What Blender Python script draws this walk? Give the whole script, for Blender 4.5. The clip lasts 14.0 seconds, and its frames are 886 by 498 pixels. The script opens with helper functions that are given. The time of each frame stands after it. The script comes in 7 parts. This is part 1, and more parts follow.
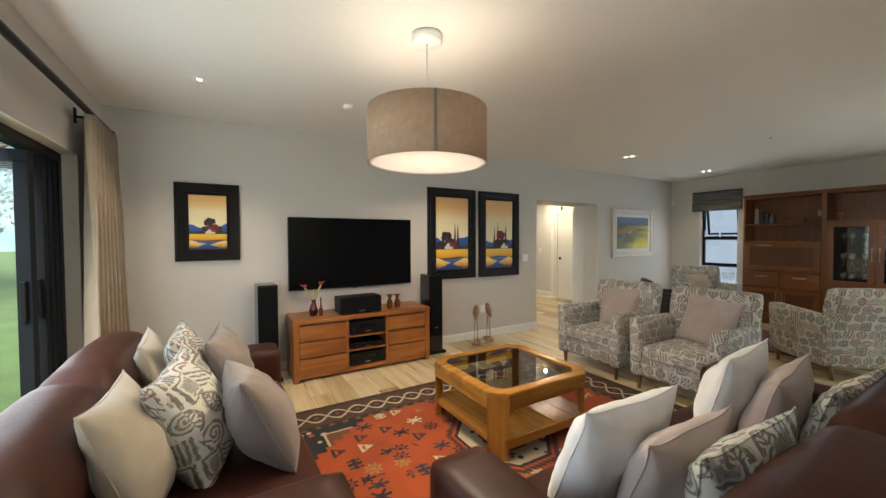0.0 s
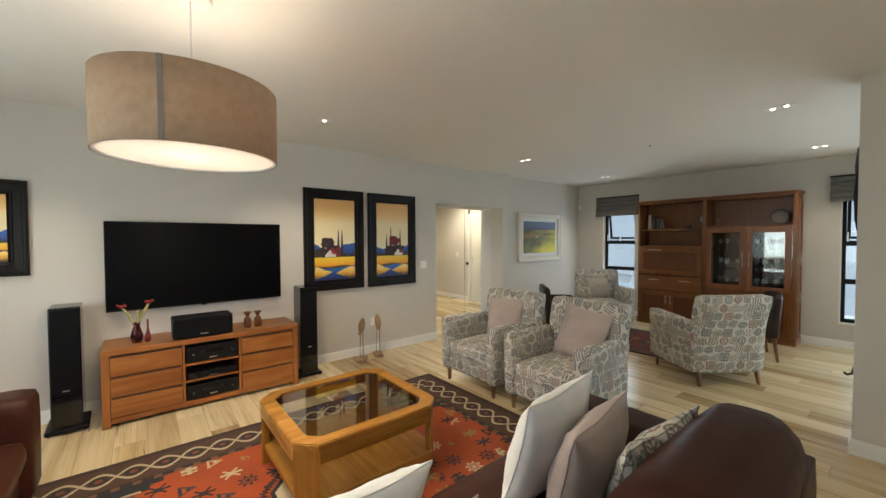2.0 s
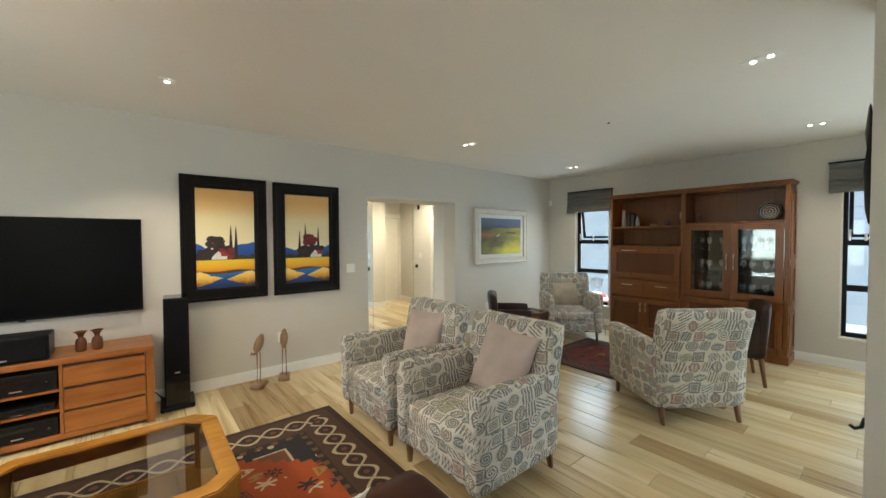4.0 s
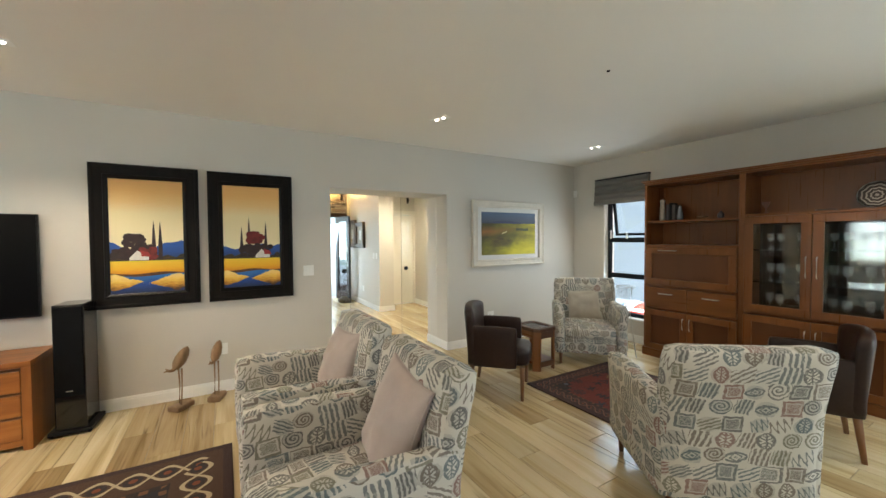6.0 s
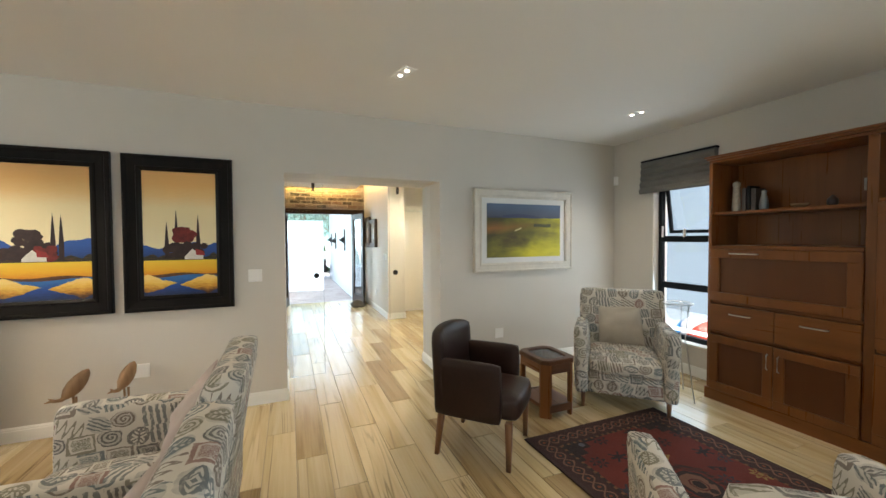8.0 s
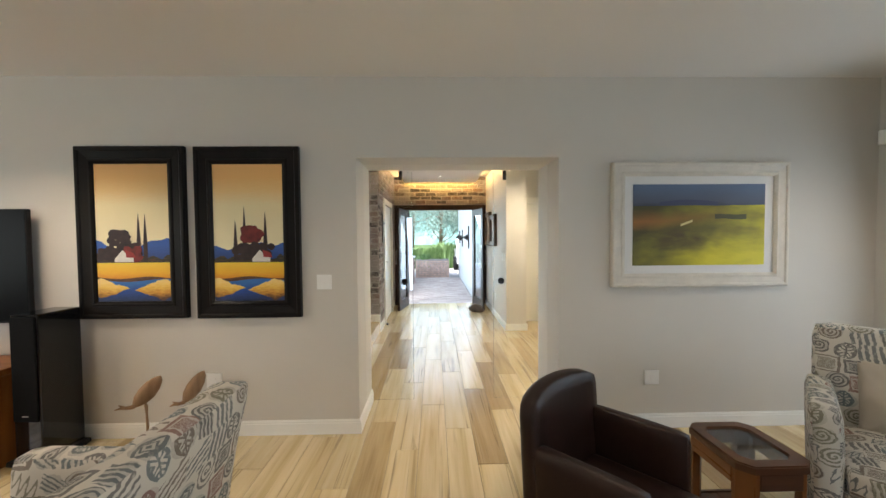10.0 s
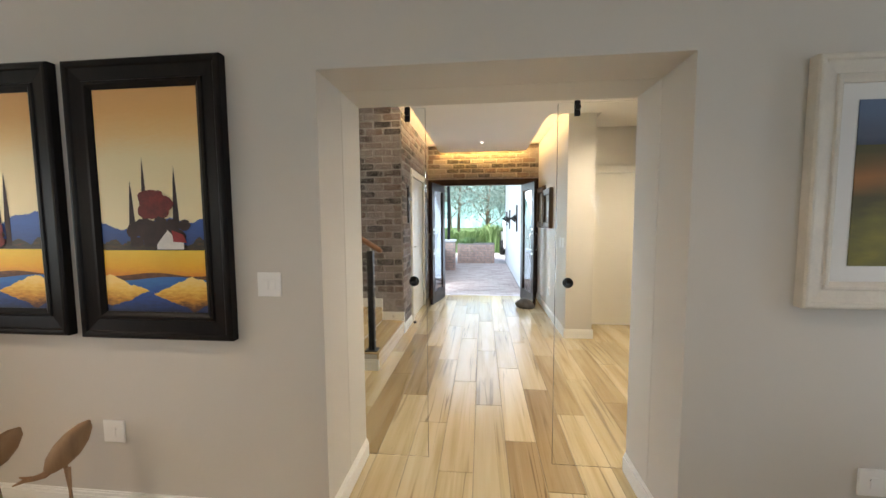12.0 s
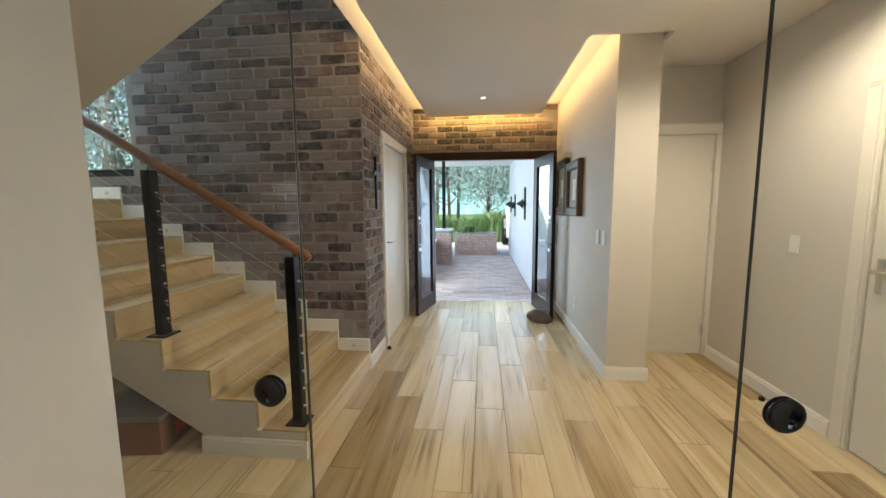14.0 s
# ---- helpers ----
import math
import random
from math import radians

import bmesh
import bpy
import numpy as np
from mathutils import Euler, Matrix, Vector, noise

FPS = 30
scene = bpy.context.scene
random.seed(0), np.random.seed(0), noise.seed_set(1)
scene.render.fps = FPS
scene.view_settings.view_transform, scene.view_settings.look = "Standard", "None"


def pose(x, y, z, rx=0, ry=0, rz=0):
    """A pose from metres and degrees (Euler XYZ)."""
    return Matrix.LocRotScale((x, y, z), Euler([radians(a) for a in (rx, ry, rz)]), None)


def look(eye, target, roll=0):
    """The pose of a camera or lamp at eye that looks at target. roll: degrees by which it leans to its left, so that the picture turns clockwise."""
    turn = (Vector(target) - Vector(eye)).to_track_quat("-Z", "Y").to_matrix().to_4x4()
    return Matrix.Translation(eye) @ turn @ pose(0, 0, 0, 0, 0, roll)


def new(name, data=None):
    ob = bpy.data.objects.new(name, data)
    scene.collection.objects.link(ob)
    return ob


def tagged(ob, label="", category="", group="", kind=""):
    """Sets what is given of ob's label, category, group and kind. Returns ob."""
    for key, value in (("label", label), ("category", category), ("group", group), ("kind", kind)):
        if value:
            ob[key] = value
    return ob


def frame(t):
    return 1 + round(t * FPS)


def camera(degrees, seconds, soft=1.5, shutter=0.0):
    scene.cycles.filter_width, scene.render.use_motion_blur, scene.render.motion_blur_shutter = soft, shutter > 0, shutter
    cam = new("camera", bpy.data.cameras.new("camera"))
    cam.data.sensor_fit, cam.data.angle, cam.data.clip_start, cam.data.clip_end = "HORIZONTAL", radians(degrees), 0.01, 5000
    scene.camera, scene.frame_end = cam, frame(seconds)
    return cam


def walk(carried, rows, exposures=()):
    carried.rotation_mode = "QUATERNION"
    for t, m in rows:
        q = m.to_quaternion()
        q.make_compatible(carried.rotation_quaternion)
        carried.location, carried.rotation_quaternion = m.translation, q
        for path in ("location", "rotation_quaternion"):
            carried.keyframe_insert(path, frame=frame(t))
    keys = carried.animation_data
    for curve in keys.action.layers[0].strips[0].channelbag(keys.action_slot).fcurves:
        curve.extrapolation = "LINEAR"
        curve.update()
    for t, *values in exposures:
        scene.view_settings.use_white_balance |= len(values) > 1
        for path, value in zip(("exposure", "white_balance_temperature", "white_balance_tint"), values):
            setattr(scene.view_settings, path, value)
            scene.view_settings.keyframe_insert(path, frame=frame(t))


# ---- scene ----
cam = camera(99.8, 14.0)
METRES, EYE, TILT, LEAN, TURN = 8.4, 1.46, 0.0, 0.0, -30.7
ROWS = [
    (0.0, 0.0, 0.0, 0.0, -0.01, -1.61, 0.21),
    (0.5, 0.0172, 0.0092, 0.0035, -3.46, -1.63, 0.19),
    (1.0, 0.0377, 0.0214, 0.0068, -6.38, -1.62, 0.17),
    (1.5, 0.0642, 0.0331, 0.0084, -7.99, -1.61, 0.2),
    (2.0, 0.0937, 0.0444, 0.0086, -8.38, -1.56, 0.22),
    (2.5, 0.1222, 0.062, 0.0091, -8.51, -1.64, 0.2),
    (3.0, 0.1492, 0.082, 0.0081, -8.58, -1.57, 0.18),
    (3.5, 0.179, 0.1037, 0.0083, -8.57, -1.54, 0.23),
    (4.0, 0.2096, 0.1285, 0.006, -8.56, -1.52, 0.26),
    (6.5, 0.3576, 0.2493, 0.0022, 2.73, -1.54, 0.37),
    (7.0, 0.3776, 0.2798, 0.0012, 4.32, -1.54, 0.31),
    (7.5, 0.3923, 0.3122, 0.0005, 5.89, -1.57, 0.28),
    (8.0, 0.4072, 0.3454, 0.0006, 8.31, -1.56, 0.31),
    (8.5, 0.4171, 0.3765, 0.0015, 12.89, -1.64, 0.26),
    (9.0, 0.4197, 0.4062, 0.0033, 19.02, -1.65, 0.31),
    (11.5, 0.3665, 0.5669, -0.0012, 36.53, -3.11, 0.37),
    (12.0, 0.3472, 0.6012, -0.0031, 36.68, -4.5, 0.37),
    (12.5, 0.3242, 0.6379, -0.0037, 36.8, -5.34, 0.39),
    (13.0, 0.3026, 0.6774, -0.0046, 36.84, -5.8, 0.5),
    (13.5, 0.2794, 0.7166, -0.0065, 36.8, -6.06, 0.45),
    (14.0, 0.2546, 0.756, -0.0056, 36.74, -6.54, 0.46),
]
walk(cam, [(t, pose(0, 0, EYE, TILT, LEAN, TURN) @ pose(METRES * x, METRES * y, METRES * z, 90 + pitch, roll, yaw)) for t, x, y, z, yaw, pitch, roll in ROWS], exposures=((0.0, 1.70, 6500, 10), (2.0, 1.84, 6450, 8), (4.0, 2.06, 6350, 4), (7.0, 2.18, 6550, 8), (9.2, 1.92, 6550, 10), (11.5, 1.88, 6600, 14), (12.5, 1.74, 6600, 14), (13.5, 1.40, 6450, 12), (14.0, 1.38, 6450, 11)))

# ---- world, sun and daylight ----
world = bpy.data.worlds.new("world")
scene.world = world
world.use_nodes = True
wn = world.node_tree
sky = wn.nodes.new("ShaderNodeTexSky")
sky.sky_type = "NISHITA"
sky.sun_disc = False
sky.sun_elevation, sky.sun_rotation = radians(48), radians(150)
sky.air_density, sky.dust_density = 1.0, 3.0
wn.links.new(sky.outputs[0], wn.nodes["Background"].inputs[0])
wn.nodes["Background"].inputs[1].default_value = 0.15


def lamp(name, kind, energy, colour, m, **more):
    data = bpy.data.lights.new(name, kind)
    data.energy, data.color = energy, colour
    for key, value in more.items():
        if key == "size":
            data.size = value
        elif key == "size_y":
            data.shape, data.size_y = "RECTANGLE", value
        elif key == "angle":
            data.angle = radians(value)
        elif key == "radius":
            data.shadow_soft_size = value
        elif key == "cone":
            data.spot_size, data.spot_blend = radians(value), 0.6
    ob = new(name, data)
    ob.matrix_world = m
    return ob


DAY = (0.70, 0.87, 1.0)
WARM = (1.0, 0.72, 0.42)
lamp("sun", "SUN", 2.9, (1.0, 0.97, 0.93), look((0, 0, 0), (0.35, 0.62, -0.95)), angle=30)
# sky light in the openings; the back and porch-side lamps are added fill
lamp("daylight_left", "AREA", 14.0, (0.86, 0.94, 1.0), look((-0.95, 1.9, 1.05), (3, 1.7, 1.15)), size=2.5, size_y=1.9)
# fill lamp added at an unseen door, to brighten the sofa and cushions
lamp("fill_back", "AREA", 4, DAY, look((1.1, -2.95, 1.1), (1.3, 2, 0.7)), size=1.7, size_y=2.0)
lamp("daylight_dining", "AREA", 22, DAY, look((8.34, -1.5, 1.1), (6.2, -0.9, 0.2)), size=2.2, size_y=2.0)
lamp("daylight_window", "AREA", 3.0, DAY, look((8.35, 3.53, 1.2), (6, 3.53, 0.8)), size=0.6, size_y=1.6)
lamp("daylight_stair", "AREA", 20, (0.62, 0.83, 1.0), look((1.05, 7.41, 2.5), (2.4, 5.6, 1.0)), size=0.5, size_y=1.4)
lamp("daylight_front_door", "AREA", 5.5, (0.60, 0.80, 1.0), look((5.09, 9.83, 1.05), (5.09, 6.5, -0.9)), size=1.4, size_y=1.9)
# fill lamp added along the open porch side to brighten the porch
lamp("fill_porch_side", "AREA", 85, DAY, look((2.3, 12.7, 1.6), (5.9, 12.7, 0.2)), size=5.5, size_y=2.0)

# ---- materials ----


class Sock:
    """A value in a node tree, with arithmetic."""

    def __init__(self, tree, out):
        self.tree, self.out = tree, out

    def op(self, name, *others, clamp=False):
        node = self.tree.nodes.new("ShaderNodeMath")
        node.operation, node.use_clamp = name, clamp
        for i, v in enumerate((self, *others)):
            if isinstance(v, Sock):
                self.tree.links.new(v.out, node.inputs[i])
            else:
                node.inputs[i].default_value = v
        return Sock(self.tree, node.outputs[0])

    def __add__(self, o): return self.op("ADD", o)
    def __sub__(self, o): return self.op("SUBTRACT", o)
    def __mul__(self, o): return self.op("MULTIPLY", o)
    def __truediv__(self, o): return self.op("DIVIDE", o)
    def lt(self, o): return self.op("LESS_THAN", o)
    def gt(self, o): return self.op("GREATER_THAN", o)
    def near(self, o, w): return (self - o).op("ABSOLUTE").lt(w)
    def inv(self): return (self * -1.0) + 1.0
    def mag(self): return self.op("ABSOLUTE")
    def sin(self): return self.op("SINE")
    def max(self, o): return self.op("MAXIMUM", o)
    def min(self, o): return self.op("MINIMUM", o)
    def floor(self): return self.op("FLOOR")
    def fract(self): return self.op("FRACT")


class Mat:
    def __init__(self, name, rough=0.5, metal=0.0, colour=(0.5, 0.5, 0.5)):
        self.m = bpy.data.materials.new(name)
        self.m.use_nodes = True
        self.t = self.m.node_tree
        self.b = self.t.nodes["Principled BSDF"]
        self.b.inputs["Base Color"].default_value = (*colour, 1)
        self.b.inputs["Roughness"].default_value = rough
        self.b.inputs["Metallic"].default_value = metal

    def node(self, kind, **inputs):
        n = self.t.nodes.new(kind)
        for k, v in inputs.items():
            s = n.inputs[k.replace("_", " ")]
            if isinstance(v, Sock):
                self.t.links.new(v.out, s)
            else:
                s.default_value = v
        return n

    def coord(self, which="Object"):
        return self.node("ShaderNodeTexCoord").outputs[which]

    def moved(self, out, scale=(1, 1, 1), shift=None):
        n = self.node("ShaderNodeMapping")
        self.t.links.new(out, n.inputs[0])
        n.inputs["Scale"].default_value = scale
        if shift is not None:
            self.t.links.new(shift, n.inputs["Location"])
        return n.outputs[0]

    def split(self, out):
        n = self.node("ShaderNodeSeparateXYZ")
        self.t.links.new(out, n.inputs[0])
        return [Sock(self.t, o) for o in n.outputs]

    def noise(self, out, scale, detail=4.0, rough=0.55, bend=0.0):
        n = self.node("ShaderNodeTexNoise", Scale=scale, Detail=detail, Roughness=rough, Distortion=bend)
        self.t.links.new(out, n.inputs["Vector"])
        return Sock(self.t, n.outputs["Fac"])

    def ramp(self, fac, stops, hard=False):
        n = self.node("ShaderNodeValToRGB")
        self.t.links.new(fac.out, n.inputs[0])
        e = n.color_ramp.elements
        n.color_ramp.interpolation = "CONSTANT" if hard else "LINEAR"
        while len(e) < len(stops):
            e.new(0.5)
        for el, (p, c) in zip(e, stops):
            el.position, el.color = p, (*c, 1)
        return n.outputs[0]

    def mix(self, fac, a, b, how="MIX"):
        n = self.t.nodes.new("ShaderNodeMix")
        n.data_type, n.blend_type = "RGBA", how
        for v, s in ((fac, n.inputs[0]), (a, n.inputs[6]), (b, n.inputs[7])):
            if isinstance(v, Sock):
                self.t.links.new(v.out, s)
            elif isinstance(v, (int, float)):
                s.default_value = v
            elif isinstance(v, tuple):
                s.default_value = (*v, 1)
            else:
                self.t.links.new(v, s)
        return n.outputs[2]

    def paint(self, out):
        self.t.links.new(out, self.b.inputs["Base Color"])
        return self

    def gloss(self, fac, lo, hi):
        self.t.links.new((fac * (hi - lo) + lo).out, self.b.inputs["Roughness"])
        return self

    def bump(self, fac, strength=0.2, dist=0.005):
        n = self.node("ShaderNodeBump", Strength=strength, Distance=dist)
        self.t.links.new(fac.out, n.inputs["Height"])
        self.t.links.new(n.outputs[0], self.b.inputs["Normal"])
        return self

    def set(self, **values):
        for k, v in values.items():
            self.b.inputs[k.replace("_", " ")].default_value = v
        return self


def plain(name, colour, rough=0.5, metal=0.0, vary=0.12, scale=6.0, bump=0.0, fine=120.0):
    """One colour with stains at two scales and fine relief."""
    m = Mat(name, rough, metal, colour)
    c = m.coord()
    big, small = m.noise(c, scale), m.noise(c, fine, 2.0)
    lo = tuple(v * (1 - vary) for v in colour)
    hi = tuple(min(1.0, v * (1 + vary)) for v in colour)
    m.paint(m.ramp(big * 0.7 + small * 0.3, [(0.3, lo), (0.7, hi)]))
    m.gloss(big, max(0.02, rough - 0.06), min(1.0, rough + 0.06))
    if bump:
        m.bump(small, bump, 0.002)
    return m.m


def wood(name, dark, mid, light, axis=0, rough=0.35, scale=1.0, knots=0.0):
    """Grain drawn out along one axis."""
    m = Mat(name, rough)
    st = [9 * scale] * 3
    st[axis] = 0.7 * scale
    c = m.moved(m.coord(), st)
    broad = m.noise(c, 1.0, 3.0, 0.5, 1.6)
    st2 = [90 * scale] * 3
    st2[axis] = 3 * scale
    fine = m.noise(m.moved(m.coord(), st2), 1.0, 2.0)
    blot = m.noise(m.coord(), 2.2)
    f = broad * 0.55 + fine * 0.12 + blot * 0.33
    m.paint(m.ramp(f, [(0.25, dark), (0.5, mid), (0.75, light)]))
    m.gloss(fine, rough - 0.06, rough + 0.1)
    m.bump(fine, 0.12, 0.001)
    return m.m


def plank_material(name, per_object):
    m = Mat(name, 0.28)
    if per_object:
        rnd = Sock(m.t, m.node("ShaderNodeObjectInfo").outputs["Random"])
    else:
        rnd = Sock(m.t, m.node("ShaderNodeNewGeometry").outputs["Random Per Island"])
    comb = m.node("ShaderNodeCombineXYZ", X=rnd * 37.0, Y=rnd * 91.0, Z=rnd * 17.0)
    base = m.coord("Object")
    c = m.moved(base, (8.0, 0.5, 8.0), comb.outputs[0])
    broad = m.noise(c, 1.0, 3.0, 0.5, 0.9)
    fine = m.noise(m.moved(base, (70, 2.5, 70), comb.outputs[0]), 1.0, 2.0)
    streak = m.noise(m.moved(base, (9, 0.22, 9), comb.outputs[0]), 1.0, 2.0, 0.5, 0.7)
    fade = (m.noise(m.moved(base, (3, 1.4, 3), comb.outputs[0]), 1.0, 2.0) - 0.42).op("MULTIPLY", 5.0, clamp=True)
    f = broad * 0.7 + fine * 0.18 + rnd * 0.14
    col = m.ramp(f, [(0.27, (0.36, 0.25, 0.115)), (0.4, (0.60, 0.46, 0.25)), (0.55, (0.75, 0.61, 0.375)), (0.75, (0.85, 0.74, 0.51))])
    dark = ((streak - 0.5).mag() * -55.0 + 1.0).op("MULTIPLY", 1.0, clamp=True) * fade
    col = m.mix(dark * 0.75, col, (0.17, 0.11, 0.06))
    tone = m.ramp(rnd, [(0.0, (0.60, 0.53, 0.45)), (0.3, (0.90, 0.88, 0.83)), (0.55, (1.0, 1.0, 1.0)), (0.8, (0.76, 0.74, 0.69)), (1.0, (1.0, 0.98, 0.95))])
    m.paint(m.mix(1.0, col, tone, "MULTIPLY"))
    m.gloss(fine, 0.16, 0.28)
    m.set(Specular_IOR_Level=0.75)
    m.bump(fine, 0.06, 0.001)
    return m.m


def brick_material(name, per_object):
    m = Mat(name, 0.85)
    if per_object:
        rnd = Sock(m.t, m.node("ShaderNodeObjectInfo").outputs["Random"])
    else:
        rnd = Sock(m.t, m.node("ShaderNodeNewGeometry").outputs["Random Per Island"])
    c = m.coord("Object")
    comb = m.node("ShaderNodeCombineXYZ", X=rnd * 31.0, Y=rnd * 7.0, Z=rnd * 53.0)
    n = m.noise(m.moved(c, (1, 1, 1), comb.outputs[0]), 14, 5.0, 0.65)
    fine = m.noise(c, 140, 3.0)
    col = m.ramp(rnd, [(0.0, (0.028, 0.026, 0.026)), (0.22, (0.055, 0.047, 0.046)), (0.32, (0.11, 0.066, 0.055)), (0.48, (0.17, 0.105, 0.086)), (0.62, (0.17, 0.138, 0.13)), (0.8, (0.215, 0.18, 0.17)), (1.0, (0.25, 0.215, 0.205))])
    col = m.mix((n - 0.41).op("MULTIPLY", 3.4, clamp=True) * 0.7, col, (0.27, 0.235, 0.228))
    col = m.mix((n.inv() - 0.58).op("MULTIPLY", 4.0, clamp=True) * 0.6, col, (0.045, 0.038, 0.037))
    where = m.node("ShaderNodeNewGeometry").outputs["Position"]
    wash = (m.noise(where, 1.6, 5.0, 0.62) * 0.75 + m.noise(where, 16, 3.0) * 0.25 - 0.40).op("MULTIPLY", 4.2, clamp=True)
    col = m.mix(wash * (rnd * 1.5 - 0.22).op("MULTIPLY", 1.0, clamp=True), col, (0.27, 0.24, 0.237))
    m.paint(col)
    m.bump(n * 0.7 + fine * 0.3, 0.8, 0.010)
    return m.m


def leather(name, dark, light, rough):
    m = Mat(name, rough)
    c = m.coord()
    v = m.node("ShaderNodeTexVoronoi", Scale=260.0)
    m.t.links.new(c, v.inputs["Vector"])
    big = m.noise(c, 3.5, 5.0)
    crease = m.noise(c, 22, 4.0, 0.6, 1.0)
    m.paint(m.ramp(big * 0.7 + crease * 0.3, [(0.3, dark), (0.7, light)]))
    m.gloss(crease, rough - 0.08, rough + 0.1)
    m.bump(Sock(m.t, v.outputs["Distance"]) * 0.25 + crease * 0.75, 0.16, 0.004)
    return m.m


def cloth(name, colour, scale=420.0, vary=0.1, rough=0.9):
    m = Mat(name, rough)
    weave = m.noise(m.coord(), scale * 1.6, 2.0) - 0.5
    big = m.noise(m.coord(), 7, 4.0)
    lo = tuple(v * (1 - vary) for v in colour)
    hi = tuple(min(1.0, v * (1 + vary)) for v in colour)
    m.paint(m.ramp(big * 0.8 + weave * 0.06 + 0.08, [(0.3, lo), (0.7, hi)]))
    m.bump(weave * 0.12 + big, 0.25, 0.003)
    m.set(Sheen_Weight=0.25)
    return m.m


def doodle_cloth(name, ground, cell=0.105, strength=0.65):
    """Cream cloth with a loose print of spirals, bars, framed squares, leaves and scribbles, on UVs in metres."""
    m = Mat(name, 0.88)
    uv = m.coord("UV")
    wob = m.noise(uv, 45, 2.0)
    u, v, _ = m.split(uv)
    sway, drift = m.noise(uv, 6.0, 1.0) - 0.5, m.noise(m.moved(uv, (1, 1, 1)), 4.3, 1.0) - 0.5
    vs = v / (cell * 0.82) + (wob - 0.5) * 0.14 + drift * 0.35
    us = u / cell + vs.floor() * 0.37 + (wob - 0.5) * 0.16 + sway * 0.35
    iu, iv = us.floor(), vs.floor()
    x, y = us - iu - 0.5, vs - iv - 0.5
    wn1 = m.node("ShaderNodeTexWhiteNoise")
    wn1.noise_dimensions = "2D"
    cmb = m.node("ShaderNodeCombineXYZ", X=iu, Y=iv)
    m.t.links.new(cmb.outputs[0], wn1.inputs["Vector"])
    h = Sock(m.t, wn1.outputs["Value"])
    hr, hg, hb = m.split(wn1.outputs["Color"])
    ang = (hr - 0.5) * 0.9
    ca, sa = ang.op("COSINE"), ang.op("SINE")
    size = hg * 0.3 + 0.72
    x, y = (x * ca - y * sa + (hb - 0.5) * 0.26) * size, (x * sa + y * ca + (hr - 0.5) * 0.22) * size
    ax, ay = x.mag(), y.mag()
    r = (x * x + y * y).op("SQRT")
    th = y.op("ARCTAN2", x)
    spiral = ((r * 40.0) + th).sin().gt(0.1) * r.lt(0.44)
    bars = ((x * 34.0).sin().gt(-0.15)) * ax.lt(0.4) * ay.lt(0.44)
    ring = ax.max(ay)
    square = ring.lt(0.44) * ring.gt(0.32) + ring.lt(0.25) * (wob * 14.0).fract().gt(0.35)
    lw = (y * y * -4.6 + 0.9) * 0.3
    leaf = (ax - lw).mag().lt(0.055) * ay.lt(0.44) + ax.lt(0.03) * ay.lt(0.46) + ((ay * 40.0 - ax * 30.0).sin().gt(0.2)) * ax.lt(lw)
    ly = (x * x * -4.6 + 0.9) * 0.24
    leaf2 = (ay - ly).mag().lt(0.055) * ax.lt(0.45) + ((ax * 34.0 + ay * 40.0).sin().gt(0.2)) * ay.lt(ly)
    lines = ((y + x * 0.25) * 36.0).sin().gt(0.15) * ax.lt(0.47) * ay.lt(0.32)
    zig = (y - (x * 26.0).sin() * 0.25).mag().lt(0.12) * ax.lt(0.44)
    def pick(a, b):
        return h.gt(a) * h.lt(b)
    ink = spiral * pick(0.0, 0.17) + bars * pick(0.17, 0.36) + square * pick(0.36, 0.5) + leaf * pick(0.5, 0.66) + leaf2 * pick(0.66, 0.78) + lines * pick(0.78, 0.9) + zig * pick(0.9, 1.0)
    ink = ink.op("MINIMUM", 1.0)
    # a wash of colour behind some of the motifs
    wash = r.lt(0.43) * hg.gt(0.35) * (wob * 0.9)
    tint = m.ramp(hb, [(0.0, (0.045, 0.045, 0.052)), (0.22, (0.05, 0.075, 0.09)), (0.42, (0.12, 0.11, 0.06)), (0.56, (0.10, 0.065, 0.045)), (0.74, (0.19, 0.065, 0.05)), (0.84, (0.035, 0.08, 0.105))], True)
    fine = m.noise(uv, 350, 2.0)
    gcol = m.mix(fine, tuple(c * 0.88 for c in ground), ground)
    pale = m.mix(0.55, gcol, tint)
    col = m.mix(wash, gcol, pale)
    worn = (m.noise(uv, 60, 3.0) - 0.16).op("MULTIPLY", 3.4, clamp=True)
    m.paint(m.mix(ink * worn * strength, col, tint))
    m.bump(fine, 0.2, 0.002)
    return m.m


def glass(name, tint=(1, 1, 1), rough=0.0):
    m = Mat(name, rough, 0, tint)
    m.set(Transmission_Weight=1.0, IOR=1.45)
    return m.m


def glow(name, colour, power):
    m = bpy.data.materials.new(name)
    m.use_nodes = True
    b = m.node_tree.nodes["Principled BSDF"]
    b.inputs["Base Color"].default_value = (*colour, 1)
    b.inputs["Emission Color"].default_value = (*colour, 1)
    b.inputs["Emission Strength"].default_value = power
    return m


WALL = plain("wall_paint", (0.62, 0.585, 0.535), 0.7, vary=0.03, scale=1.2, bump=0.12, fine=220)
HALLWALL = plain("hall_paint", (0.66, 0.63, 0.58), 0.7, vary=0.03, scale=1.2, bump=0.12, fine=220)
TRIMW = plain("white_trim", (0.78, 0.75, 0.69), 0.4, vary=0.03, scale=4)
CEIL = plain("ceiling_paint", (0.83, 0.80, 0.76), 0.85, vary=0.02, scale=0.8, bump=0.06, fine=160)
SKIRT = plain("skirting_paint", (0.87, 0.86, 0.83), 0.38, vary=0.04, scale=3)
PLANK = plank_material("wood_plank_tile", True)
